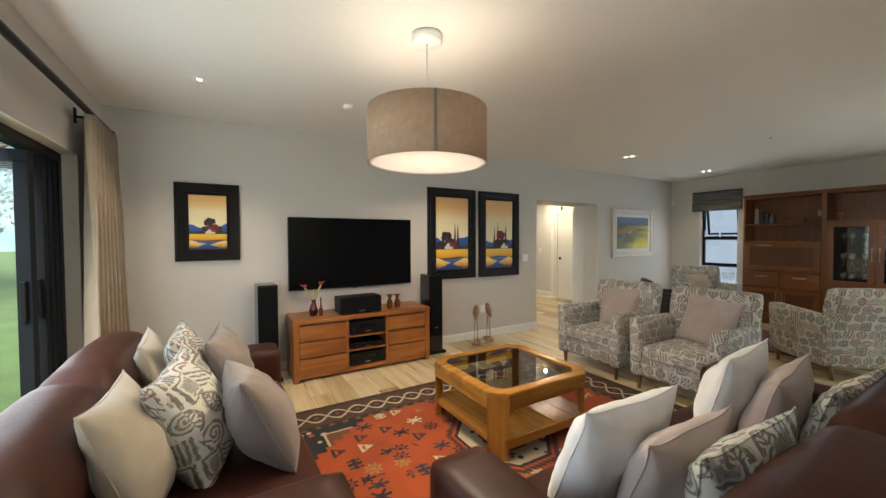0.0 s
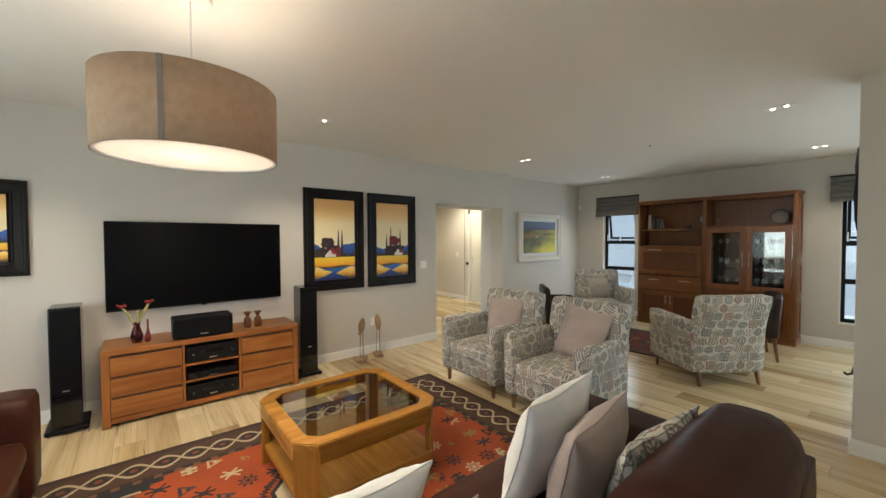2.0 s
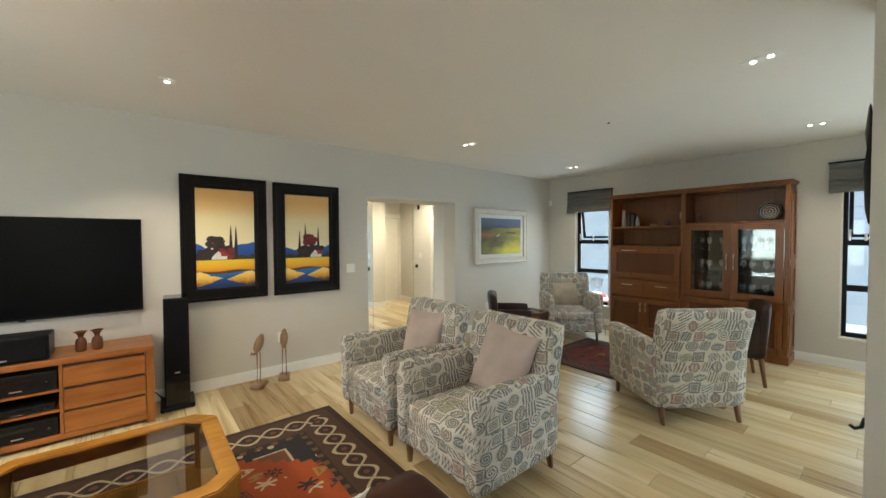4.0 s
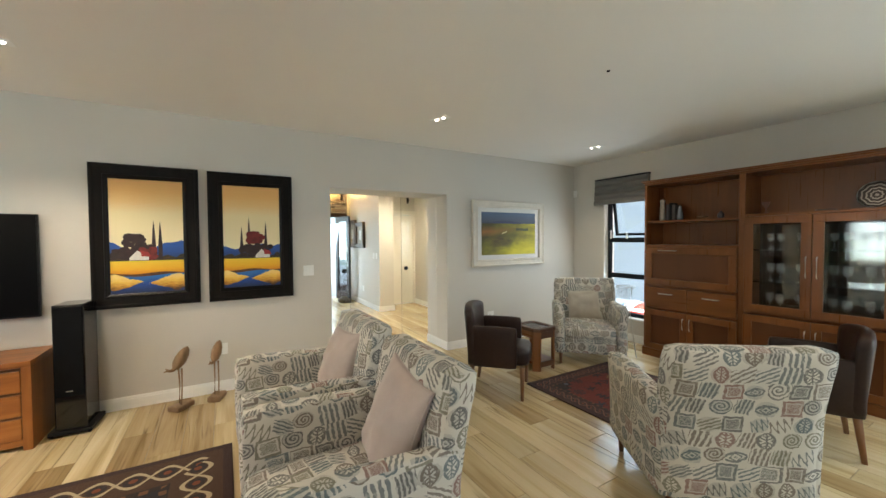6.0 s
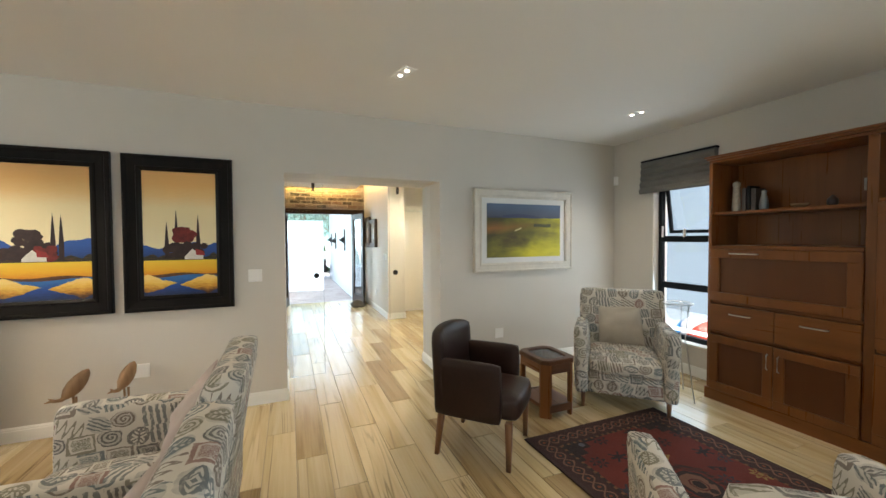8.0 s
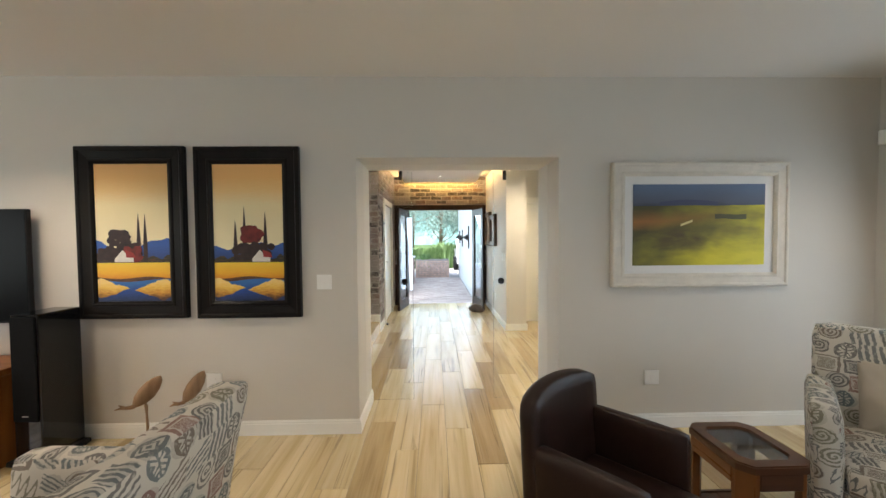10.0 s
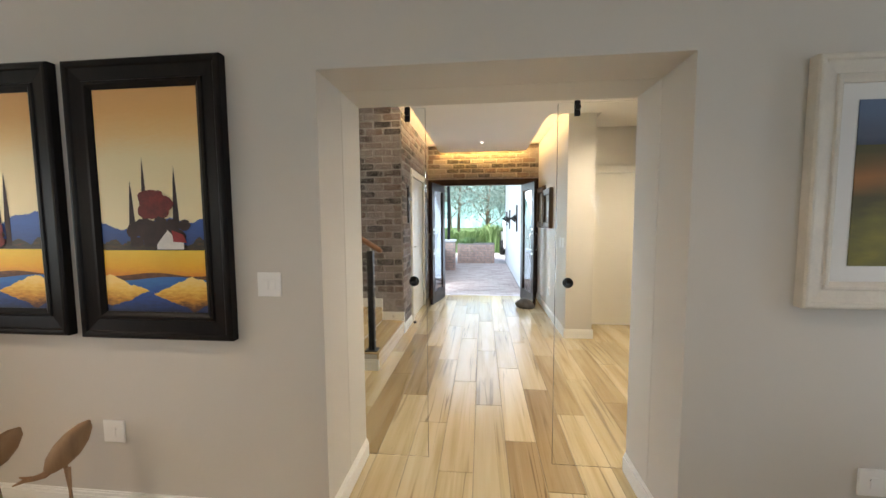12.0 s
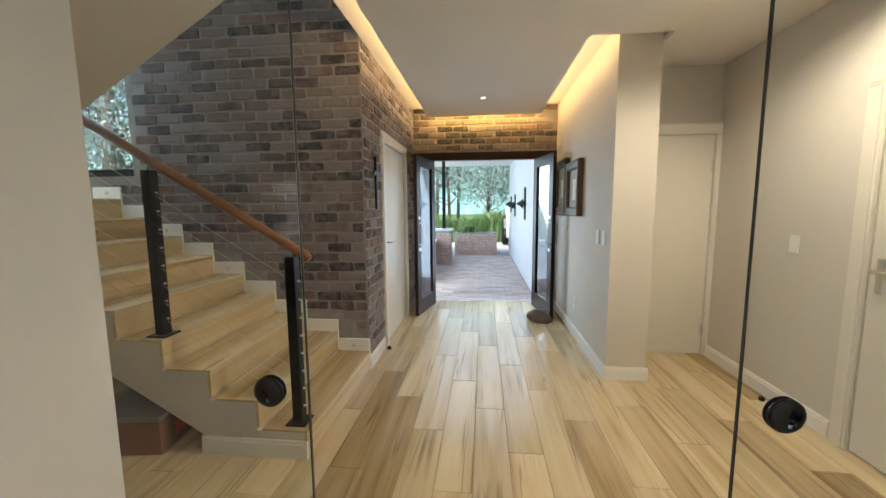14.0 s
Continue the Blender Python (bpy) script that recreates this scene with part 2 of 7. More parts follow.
PLANKS = plank_material("wood_plank_tile_joined", False)
GROUT = plain("grout", (0.33, 0.27, 0.19), 0.9, vary=0.15, scale=20)
BRICK = brick_material("old_brick", True)
BRICKS = brick_material("old_brick_joined", False)
MORTAR = plain("mortar", (0.31, 0.285, 0.28), 0.95, vary=0.3, scale=9, bump=0.5, fine=90)
TEAK = wood("teak", (0.12, 0.036, 0.008), (0.32, 0.112, 0.026), (0.50, 0.205, 0.055), 0)
TEAKY = wood("teak_cross", (0.12, 0.036, 0.008), (0.32, 0.112, 0.026), (0.50, 0.205, 0.055), 1)
TEAKZ = wood("teak_upright", (0.12, 0.036, 0.008), (0.31, 0.11, 0.026), (0.46, 0.19, 0.05), 2)
OAK = wood("golden_oak", (0.15, 0.06, 0.010), (0.36, 0.165, 0.028), (0.53, 0.25, 0.05), 0, 0.22)
OAKY = wood("golden_oak_cross", (0.15, 0.06, 0.010), (0.36, 0.165, 0.028), (0.53, 0.25, 0.05), 1, 0.22)
OAKZ = wood("golden_oak_upright", (0.15, 0.06, 0.010), (0.36, 0.165, 0.028), (0.50, 0.235, 0.045), 2, 0.22)
KIAAT = wood("dark_kiaat", (0.145, 0.047, 0.011), (0.20, 0.068, 0.0155), (0.26, 0.092, 0.022), 1, 0.28, 0.55)
KIAATZ = wood("dark_kiaat_upright", (0.145, 0.047, 0.011), (0.20, 0.068, 0.0155), (0.26, 0.092, 0.022), 2, 0.28, 0.55)
KIAATP = wood("dark_kiaat_panel", (0.095, 0.029, 0.0075), (0.125, 0.040, 0.010), (0.155, 0.052, 0.013), 2, 0.3, 0.4)
KIAATX = wood("dark_kiaat_cross", (0.05, 0.018, 0.008), (0.10, 0.038, 0.016), (0.16, 0.065, 0.028), 0, 0.34)
LEGWOOD = wood("leg_wood", (0.12, 0.05, 0.02), (0.22, 0.10, 0.042), (0.31, 0.155, 0.07), 2, 0.4)
RAILWOOD = wood("rail_wood", (0.16, 0.065, 0.028), (0.27, 0.11, 0.045), (0.38, 0.17, 0.075), 0, 0.3)
DRIFT = wood("carved_wood", (0.16, 0.085, 0.04), (0.30, 0.18, 0.095), (0.42, 0.28, 0.16), 2, 0.65)
DARKFRAME = wood("ebonised_frame", (0.005, 0.004, 0.0035), (0.009, 0.007, 0.006), (0.018, 0.013, 0.011), 2, 0.36)
DARKFRAME.node_tree.nodes["Principled BSDF"].inputs["Specular IOR Level"].default_value = 0.14
DOORWOOD = wood("door_hardwood", (0.014, 0.008, 0.006), (0.028, 0.015, 0.011), (0.05, 0.027, 0.019), 2, 0.38)
DOORWOOD.node_tree.nodes["Principled BSDF"].inputs["Specular IOR Level"].default_value = 0.2
LEATHER = leather("brown_leather", (0.030, 0.0082, 0.005), (0.058, 0.0165, 0.009), 0.42)
LEATHER.node_tree.nodes["Principled BSDF"].inputs["Specular IOR Level"].default_value = 0.24
LEATHERD = leather("dark_leather", (0.018, 0.009, 0.007), (0.040, 0.018, 0.013), 0.36)
DOODLE = doodle_cloth("printed_upholstery", (0.66, 0.62, 0.55), 0.106, 0.74)
DOODLE2 = doodle_cloth("printed_cushion_cloth", (0.66, 0.63, 0.54), 0.13, 0.78)
CREAM = cloth("cream_cotton", (0.40, 0.34, 0.25))
WHITEC = cloth("white_cotton", (0.80, 0.78, 0.75))
TAUPE = cloth("taupe_velvet", (0.24, 0.195, 0.165))
TAUPE2 = cloth("grey_pink_cotton", (0.21, 0.165, 0.135))
PINK = cloth("dusty_pink_cotton", (0.46, 0.375, 0.335))
SAND = cloth("sand_cotton", (0.50, 0.44, 0.36))
CURTAIN = cloth("curtain_linen", (0.34, 0.27, 0.19), 300)
BLIND = cloth("blind_linen", (0.15, 0.145, 0.135), 300)
SHADE = cloth("lampshade_linen", (0.50, 0.37, 0.27), 500, 0.05)
SEAM = cloth("grey_seam_tape", (0.22, 0.19, 0.18), 500)
BLACK = plain("black_satin", (0.008, 0.008, 0.009), 0.4, vary=0.2)
ALU = plain("black_aluminium", (0.010, 0.012, 0.015), 0.45, vary=0.15)
GLOSSB = plain("black_gloss", (0.008, 0.008, 0.009), 0.08, vary=0.1)
SCREEN = plain("tv_screen", (0.003, 0.003, 0.0035), 0.3, vary=0.05)
SCREEN.node_tree.nodes["Principled BSDF"].inputs["Specular IOR Level"].default_value = 0.06
GREYB = plain("speaker_cloth", (0.006, 0.0062, 0.007), 0.85, vary=0.3, fine=500, bump=0.4)
for dark, level in ((BLACK, 0.2), (ALU, 0.16), (GREYB, 0.12), (LEATHERD, 0.3)):
    dark.node_tree.nodes["Principled BSDF"].inputs["Specular IOR Level"].default_value = level
CHROME = plain("brushed_steel", (0.66, 0.64, 0.61), 0.32, 1.0, vary=0.06)
IRON = plain("wrought_iron", (0.02, 0.018, 0.017), 0.55, 0.4, vary=0.3, fine=60, bump=0.4)
PLASTIC = plain("white_plastic", (0.86, 0.85, 0.83), 0.35, vary=0.02)
OFFW = plain("washed_white_frame", (0.66, 0.61, 0.53), 0.5, vary=0.08, scale=14)
MAT_W = plain("picture_mount", (0.74, 0.73, 0.71), 0.8, vary=0.02)
PANE = glass("window_glass")
TGLASS = glass("smoked_glass", (0.62, 0.62, 0.60))
CLEAR = glass("clear_glass", (0.97, 0.99, 0.98))
CLEAR.node_tree.nodes["Principled BSDF"].inputs["IOR"].default_value = 1.28
THIN = Mat("thin_glass", 0.06, 0, (0.85, 0.9, 0.92)).set(Alpha=0.11).m
SMOKYM = plain("smoked_mirror", (0.26, 0.26, 0.25), 0.08, 1.0, vary=0.03)
REDGL = glass("red_glass", (0.45, 0.06, 0.04), 0.05)
BULB = glow("lit_diffuser", (0.92, 0.83, 0.74), 0.10)
bulb_tr = BULB.node_tree.nodes.new("ShaderNodeBsdfTranslucent")
bulb_tr.inputs[0].default_value = (0.36, 0.34, 0.31, 1)
bulb_sum = BULB.node_tree.nodes.new("ShaderNodeAddShader")
BULB.node_tree.links.new(BULB.node_tree.nodes["Principled BSDF"].outputs[0], bulb_sum.inputs[0])
BULB.node_tree.links.new(bulb_tr.outputs[0], bulb_sum.inputs[1])
BULB.node_tree.links.new(bulb_sum.outputs[0], BULB.node_tree.nodes["Material Output"].inputs[0])
BULB.node_tree.nodes["Principled BSDF"].inputs["Base Color"].default_value = (0.4, 0.36, 0.3, 1)
DLGLOW = glow("downlight_lens", (1.0, 0.90, 0.76), 3)
WDOOR = plain("white_door_paint", (0.74, 0.71, 0.64), 0.4, vary=0.03, scale=3)
STONE = plain("river_stone", (0.17, 0.14, 0.115), 0.85, vary=0.35, scale=20, bump=0.5)
CARD = plain("box_card", (0.23, 0.10, 0.055), 0.8, vary=0.15, scale=9)
CERAM = plain("pale_ceramic", (0.48, 0.43, 0.36), 0.35, vary=0.25, scale=60)
DARKC = plain("dark_ceramic", (0.07, 0.055, 0.05), 0.35, vary=0.3, scale=40)
LEAFM = plain("flower_red", (0.30, 0.03, 0.025), 0.6, vary=0.3, scale=40)
STEMM = plain("dried_stem", (0.38, 0.34, 0.12), 0.7, vary=0.2, scale=40)

# ---- building helpers ----


def box(bm, x0, x1, y0, y1, z0, z1, r=0.0, seg=2, m=None):
    """Adds a box between the given limits, its edges rounded by r."""
    t = Matrix.Translation(((x0 + x1) / 2, (y0 + y1) / 2, (z0 + z1) / 2)) @ Matrix.Diagonal((abs(x1 - x0), abs(y1 - y0), abs(z1 - z0), 1))
    if r <= 0:
        g = bmesh.ops.create_cube(bm, size=1, matrix=t)["verts"]
    else:
        tmp = bmesh.new()
        bmesh.ops.create_cube(tmp, size=1, matrix=t)
        bmesh.ops.bevel(tmp, geom=tmp.edges[:], offset=r, segments=seg, profile=0.5, affect="EDGES", clamp_overlap=True)
        g = join(bm, tmp)
    if m is not None:
        bmesh.ops.transform(bm, matrix=m, verts=g)
    return g


def join(bm, other):
    """Copies another bmesh into bm and frees it; returns the new vertices."""
    table = {v: bm.verts.new(v.co) for v in other.verts}
    for f in other.faces:
        bm.faces.new([table[v] for v in f.verts]).smooth = f.smooth
    other.free()
    return list(table.values())


def lathe(bm, profile, seg=20, m=None, ring=False):
    """A body turned about z from (radius, height) pairs."""
    rings = [[bm.verts.new((r * math.cos(2 * math.pi * i / seg), r * math.sin(2 * math.pi * i / seg), z)) for i in range(seg)] for r, z in profile]
    for a, b in zip(rings, rings[1:]):
        for i in range(seg):
            bm.faces.new((a[i], a[(i + 1) % seg], b[(i + 1) % seg], b[i])).smooth = True
    if ring:
        for i in range(seg):
            a, b = rings[-1], rings[0]
            bm.faces.new((a[i], a[(i + 1) % seg], b[(i + 1) % seg], b[i]))
    else:
        for end, flip in ((rings[0], True), (rings[-1], False)):
            if end[0].co.xy.length > 1e-4:
                bm.faces.new(end[::-1] if flip else end)
    verts = [v for line in rings for v in line]
    if m is not None:
        bmesh.ops.transform(bm, matrix=m, verts=verts)
    return verts


def tube(bm, pts, radius, seg=8):
    """A round bar along points; radius may be one number or one for each point."""
    pts = [Vector(p) for p in pts]
    radii = radius if isinstance(radius, (list, tuple)) else [radius] * len(pts)
    rings = []
    for i, p in enumerate(pts):
        d = (pts[min(i + 1, len(pts) - 1)] - pts[max(i - 1, 0)]).normalized()
        q = d.to_track_quat("Z", "Y")
        rings.append([bm.verts.new(p + q @ Vector((radii[i] * math.cos(2 * math.pi * k / seg), radii[i] * math.sin(2 * math.pi * k / seg), 0))) for k in range(seg)])
    for a, b in zip(rings, rings[1:]):
        for k in range(seg):
            bm.faces.new((a[k], a[(k + 1) % seg], b[(k + 1) % seg], b[k])).smooth = True
    bm.faces.new(rings[0][::-1])
    bm.faces.new(rings[-1])
    return [v for ring in rings for v in ring]


def prism(bm, outline, y0, y1, axis="y"):
    """An outline of (a, b) pairs drawn out along one axis."""
    def at(a, b, c):
        return {"y": (a, c, b), "x": (c, a, b), "z": (a, b, c)}[axis]
    lo = [bm.verts.new(at(a, b, y0)) for a, b in outline]
    hi = [bm.verts.new(at(a, b, y1)) for a, b in outline]
    n = len(outline)
    bm.faces.new(lo)
    bm.faces.new(hi[::-1])
    for i in range(n):
        bm.faces.new((lo[i], hi[i], hi[(i + 1) % n], lo[(i + 1) % n]))
    return lo + hi


def flat_uv(me):
    """UVs in metres, laid on from the side that each face looks to."""
    layer = me.uv_layers.new(name="metres")
    for p in me.polygons:
        n = p.normal
        k = max(range(3), key=lambda i: abs(n[i]))
        for li in p.loop_indices:
            co = me.vertices[me.loops[li].vertex_index].co
            layer.data[li].uv = ((co.y, co.z + 0.31), (co.x + 0.17, co.z), (co.x, co.y + 0.23))[k]


def part(name, bm, material, parent=None, label="", uv=False, smooth=False, loc=None):
    """Links a bmesh as one mesh object under a thing or a part."""
    bmesh.ops.recalc_face_normals(bm, faces=bm.faces[:])
    me = bpy.data.meshes.new(name)
    bm.to_mesh(me)
    bm.free()
    for mt in material if isinstance(material, (list, tuple)) else [material]:
        me.materials.append(mt)
    if smooth:
        for p in me.polygons:
            p.use_smooth = True
    if uv:
        flat_uv(me)
    ob = new(name, me)
    if parent is not None:
        ob.parent = parent
    if loc is not None:
        ob.matrix_basis = loc
    if label:
        tagged(ob, label)
    return ob


def thing(name, m, label, category, group=""):
    ob = new(name)
    ob.empty_display_size = 0.1
    ob.matrix_world = m
    return tagged(ob, label, category, group)


def structure(name, boxes, material, label="", category="", bevel=0.0):
    bm = bmesh.new()
    for b in boxes:
        box(bm, *b, r=bevel)
    return tagged(part(name, bm, material), label, category or name.split("_")[0], kind="structure")


def skirting(name, runs):
    """Runs of a moulded board: (x0, y0, x1, y1, side x, side y)."""
    bm = bmesh.new()
    for x0, y0, x1, y1, sx, sy in runs:
        for d, z0, z1 in ((0.016, 0.0, 0.085), (0.011, 0.085, 0.100), (0.006, 0.100, 0.108)):
            if sx:
                box(bm, x0, x0 + sx * d, y0, y1, z0, z1)
            else:
                box(bm, x0, x1, y0, y0 + sy * d, z0, z1)
    return tagged(part(name, bm, SKIRT), "white painted moulded skirting board", "skirting", kind="structure")


# ---- the large structure ----
X0, X1, YW, YS, HC = -0.9, 8.36, 4.42, -3.0, 2.66
OL, OR, OH = 4.385, 5.90, 2.07
HF = 4.972
BX, BY = 4.10, 7.43
RX = 7.17
YD = 9.70

structure("wall_north", [(X0 - 0.25, OL, YW, 4.70, 0, HC), (OR, X1 + 0.25, YW, 4.70, 0, HC), (OL, OR, YW, 4.70, OH, HC)], WALL, "warm grey painted wall with a wide opening")
structure("wall_north_lining", [(3.6, OL, 4.704, HF, 0, 2.9), (OR, X1 + 0.25, 4.704, HF, 0, 2.9), (OL, OR, 4.704, HF, OH, 2.9)], HALLWALL, "warm white painted lining of the opening")
structure("wall_stair_south", [(0.6, 3.6, 4.704, HF, 0, 4.8), (3.6, BX, 4.704, HF, 2.9, 4.8)], HALLWALL, "warm white painted stairwell wall")
structure("wall_west", [(X0 - 0.25, X0, YS, 0.6, 0, HC), (X0 - 0.25, X0, 3.74, YW, 0, HC), (X0 - 0.25, X0, 0.6, 3.74, 2.08, HC)], WALL, "warm grey painted wall with wide sliding doors")
structure("wall_east", [(X1, X1 + 0.25, YS, -2.7, 0, HC), (X1, X1 + 0.25, -0.4, 0.08, 0, HC), (X1, X1 + 0.25, -2.7, -0.4, 2.1, HC), (X1, X1 + 0.25, 0.46, 3.2, 0, HC), (X1, X1 + 0.25, 3.86, YW, 0, HC), (X1, X1 + 0.25, 0.08, 0.46, 0, 0.33), (X1, X1 + 0.25, 3.2, 3.86, 0, 0.31), (X1, X1 + 0.25, 0.08, 0.46, 2.2, HC), (X1, X1 + 0.25, 3.2, 3.86, 2.2, HC)], WALL, "warm grey painted wall with two narrow windows")
structure("wall_south", [(X0 - 0.25, 0.2, YS - 0.2, YS, 0, HC), (2.0, X1 + 0.25, YS - 0.2, YS, 0, HC), (0.2, 2.0, YS - 0.2, YS, 2.1, HC)], WALL, "warm grey painted wall")
structure("wall_pier", [(4.75, 5.05, YS, 0.12, 0, HC)], WALL, "warm grey painted dividing wall end", bevel=0.004)
structure("ceiling_living", [(X0 - 0.25, X1 + 0.25, YS - 0.2, 4.70, HC, HC + 0.12)], CEIL, "smooth white painted ceiling", "ceiling")
structure("floor", [(X0 - 0.25, X1 + 0.25, YS - 0.2, YD + 0.15, -0.12, -0.004)], GROUT, "floor of wood-look plank tiles", "floor")

# hall ceiling with light coves along the walls
structure("ceiling_hall", [(4.33, 5.84, HF, YD - 0.13, 2.62, 2.655), (5.84, RX, HF, 7.3, 2.62, 2.655), (6.42, RX, 7.3, 8.0, 2.62, 2.655)], CEIL, "dropped white hall ceiling with light coves", "ceiling")
structure("ceiling_cove", [(BX, RX + 0.3, 4.965, YD + 0.2, 2.76, 2.9)], CEIL, "raised white ceiling over the light coves", "ceiling")
structure("ceiling_stairwell", [(0.6, BX + 0.2, 4.9, BY + 0.2, 4.75, 4.9)], CEIL, "white ceiling above the stairs", "ceiling")
structure("wall_stairwell", [(0.55, 0.8, HF, BY, 0, 4.8), (BX, BX + 0.2, HF, BY + 0.2, 2.9, 4.8)], HALLWALL, "warm white stairwell wall")
structure("wall_hall_east", [(RX, RX + 0.2, HF, 5.75, 0, 2.76), (RX, RX + 0.2, 6.6, 8.0, 0, 2.76), (RX, RX + 0.2, 5.75, 6.6, 2.04, 2.76)], HALLWALL, "warm white painted hall wall with a doorway")
structure("wall_hall_nib", [(6.08, 6.39, 7.40, YD, 0, 2.76)], HALLWALL, "warm white painted wall end")
structure("wall_hall_alcove", [(6.39, 6.47, 8.0, 8.15, 0, 2.76), (7.13, RX + 0.2, 8.0, 8.15, 0, 2.76), (6.47, 7.13, 8.0, 8.15, 2.04, 2.76)], HALLWALL, "warm white wall with a doorway")
# brick-faced walls: the mortar bed
structure("brick_wall_stair", [(2.0, BX, BY, BY + 0.2, 0, 4.8), (0.55, 2.0, BY, BY + 0.2, 0, 1.72), (0.55, 1.0, BY, BY + 0.2, 1.72, 4.8), (1.0, 2.0, BY, BY + 0.2, 3.3, 4.8)], MORTAR, "wall of reclaimed bricks in grey mortar", "wall")
structure("brick_wall_hall", [(BX - 0.2, BX, BY + 0.2, 8.02, 0, 2.9), (BX - 0.2, BX, 9.0, YD + 0.2, 0, 2.9), (BX - 0.2, BX, 8.02, 9.0, 2.05, 2.9)], MORTAR, "wall of reclaimed bricks in grey mortar", "wall")
structure("brick_wall_door", [(BX, 6.39, YD, YD + 0.2, 2.16, 2.9)], MORTAR, "band of reclaimed bricks above the front door", "wall")

skirting("baseboard_living", [(X0, YW, OL, 0, 0, -1), (OR, YW, X1, 0, 0, -1), (X1, 3.0, 0, YW, -1, 0), (X1, -0.4, 0, 0.85, -1, 0), (4.75, YS, 0, 0.12, -1, 0), (4.75 - 0.016, 0.12, 5.066, 0, 0, 1), (5.05, YS, 0, 0.12, 1, 0), (X0, YS, 0, 0.6, 1, 0), (X0, 3.74, 0, YW, 1, 0)])
skirting("baseboard_opening", [(OL, YW - 0.016, 0, HF, 1, 0), (OR, YW - 0.016, 0, HF, -1, 0)])
skirting("baseboard_hall", [(6.08, 7.40 - 0.016, 0, YD, -1, 0), (6.08 - 0.016, 7.40, 6.406, 0, 0, -1), (6.39, 7.40 - 0.016, 0, 8.0, 1, 0), (RX, HF, 0, 5.63, -1, 0), (RX, 6.72, 0, 8.0, -1, 0), (OR, HF, RX, 0, 0, 1), (BX, BY, 0, 7.93, 1, 0)])

# ---- floor planks: those near the walk are pieces, the rest joined ----
PW, PL = 0.198, 1.2


def plank_mesh(length, width):
    bm = bmesh.new()
    a, b, c = width / 2 - 0.0015, length / 2 - 0.0015, 0.0025
    lo = [bm.verts.new((sx * a, sy * b, -0.004)) for sx, sy in ((-1, -1), (1, -1), (1, 1), (-1, 1))]
    mi = [bm.verts.new((sx * a, sy * b, -0.0012)) for sx, sy in ((-1, -1), (1, -1), (1, 1), (-1, 1))]
    hi = [bm.verts.new((sx * (a - c), sy * (b - c), 0.0)) for sx, sy in ((-1, -1), (1, -1), (1, 1), (-1, 1))]
    for p, q in ((lo, mi), (mi, hi)):
        for i in range(4):
            bm.faces.new((p[i], p[(i + 1) % 4], q[(i + 1) % 4], q[i]))
    bm.faces.new(hi)
    return bm

# ---- openings: windows, doors ----


def bar_frame(bm, axis, at, a0, a1, z0, z1, w, d):
    """A rectangular frame of bars in a plane across the given axis."""
    for p0, p1, q0, q1 in ((a0, a1, z0, z0 + w), (a0, a1, z1 - w, z1), (a0, a0 + w, z0 + w, z1 - w), (a1 - w, a1, z0 + w, z1 - w)):
        if axis == "x":
            box(bm, at - d / 2, at + d / 2, p0, p1, q0, q1, 0.002, 1)
        else:
            box(bm, p0, p1, at - d / 2, at + d / 2, q0, q1, 0.002, 1)


def pane(name, axis, at, a0, a1, z0, z1, parent, material=None):
    bm = bmesh.new()
    if axis == "x":
        box(bm, at - 0.003, at + 0.003, a0, a1, z0, z1)
    else:
        box(bm, a0, a1, at - 0.003, at + 0.003, z0, z1)
    ob = part(name, bm, material or PANE, parent)
    ob.visible_shadow = False
    return ob


def narrow_window(name, y0, y1, z0, tilt):
    """Black aluminium window in the east wall: opening top light, fixed middle and bottom panes."""
    w = tagged(new(name), "narrow black aluminium window with three panes", "window", kind="structure")
    at, z1 = X1 + 0.12, 2.2
    bm = bmesh.new()
    bar_frame(bm, "x", at, y0, y1, z0 + 0.02, z1, 0.05, 0.06)
    for z in (0.92, 1.45):
        box(bm, at - 0.03, at + 0.03, y0 + 0.05, y1 - 0.05, z - 0.035, z + 0.035, 0.002, 1)
    part("window_frame", bm, ALU, w)
    bm = bmesh.new()
    bar_frame(bm, "x", 0, -(y1 - y0) / 2 + 0.055, (y1 - y0) / 2 - 0.055, -0.62, 0.0, 0.035, 0.035)
    sash = part("sash", bm, ALU, w, loc=Matrix.Translation((at + 0.015, (y0 + y1) / 2, 2.13)) @ pose(0, 0, 0, 0, -tilt, 0))
    g = pane("pane", "x", 0, -(y1 - y0) / 2 + 0.09, (y1 - y0) / 2 - 0.09, -0.585, -0.035, sash)
    pane("pane", "x", at, y0 + 0.05, y1 - 0.05, 0.955, 1.415, w)
    pane("pane", "x", at, y0 + 0.05, y1 - 0.05, z0 + 0.07, 0.885, w)
    bm = bmesh.new()
    box(bm, X1 - 0.012, X1 + 0.09, y0 - 0.0, y1 + 0.0, z0 - 0.0, z0 + 0.02, 0.003, 1)
    part("window_sill", bm, TRIMW, w)
    bm = bmesh.new()
    box(bm, at - 0.05, at - 0.03, y1 - 0.075, y1 - 0.06, 1.47, 1.6, 0.004)
    box(bm, at - 0.052, at - 0.03, (y0 + y1) / 2 - 0.01, (y0 + y1) / 2 + 0.01, 1.47, 1.56, 0.004)
    part("handle", bm, PLASTIC, w)
    bm = bmesh.new()
    for ya, yb in ((y0, y0 + 0.012), (y1 - 0.012, y1)):
        box(bm, X1 + 0.001, X1 + 0.088, ya, yb, z0 + 0.02, 2.2)
    part("reveal", bm, TRIMW, w)


narrow_window("window_1", 3.2, 3.86, 0.31, 9)
narrow_window("window_2", 0.08, 0.46, 0.33, 0)


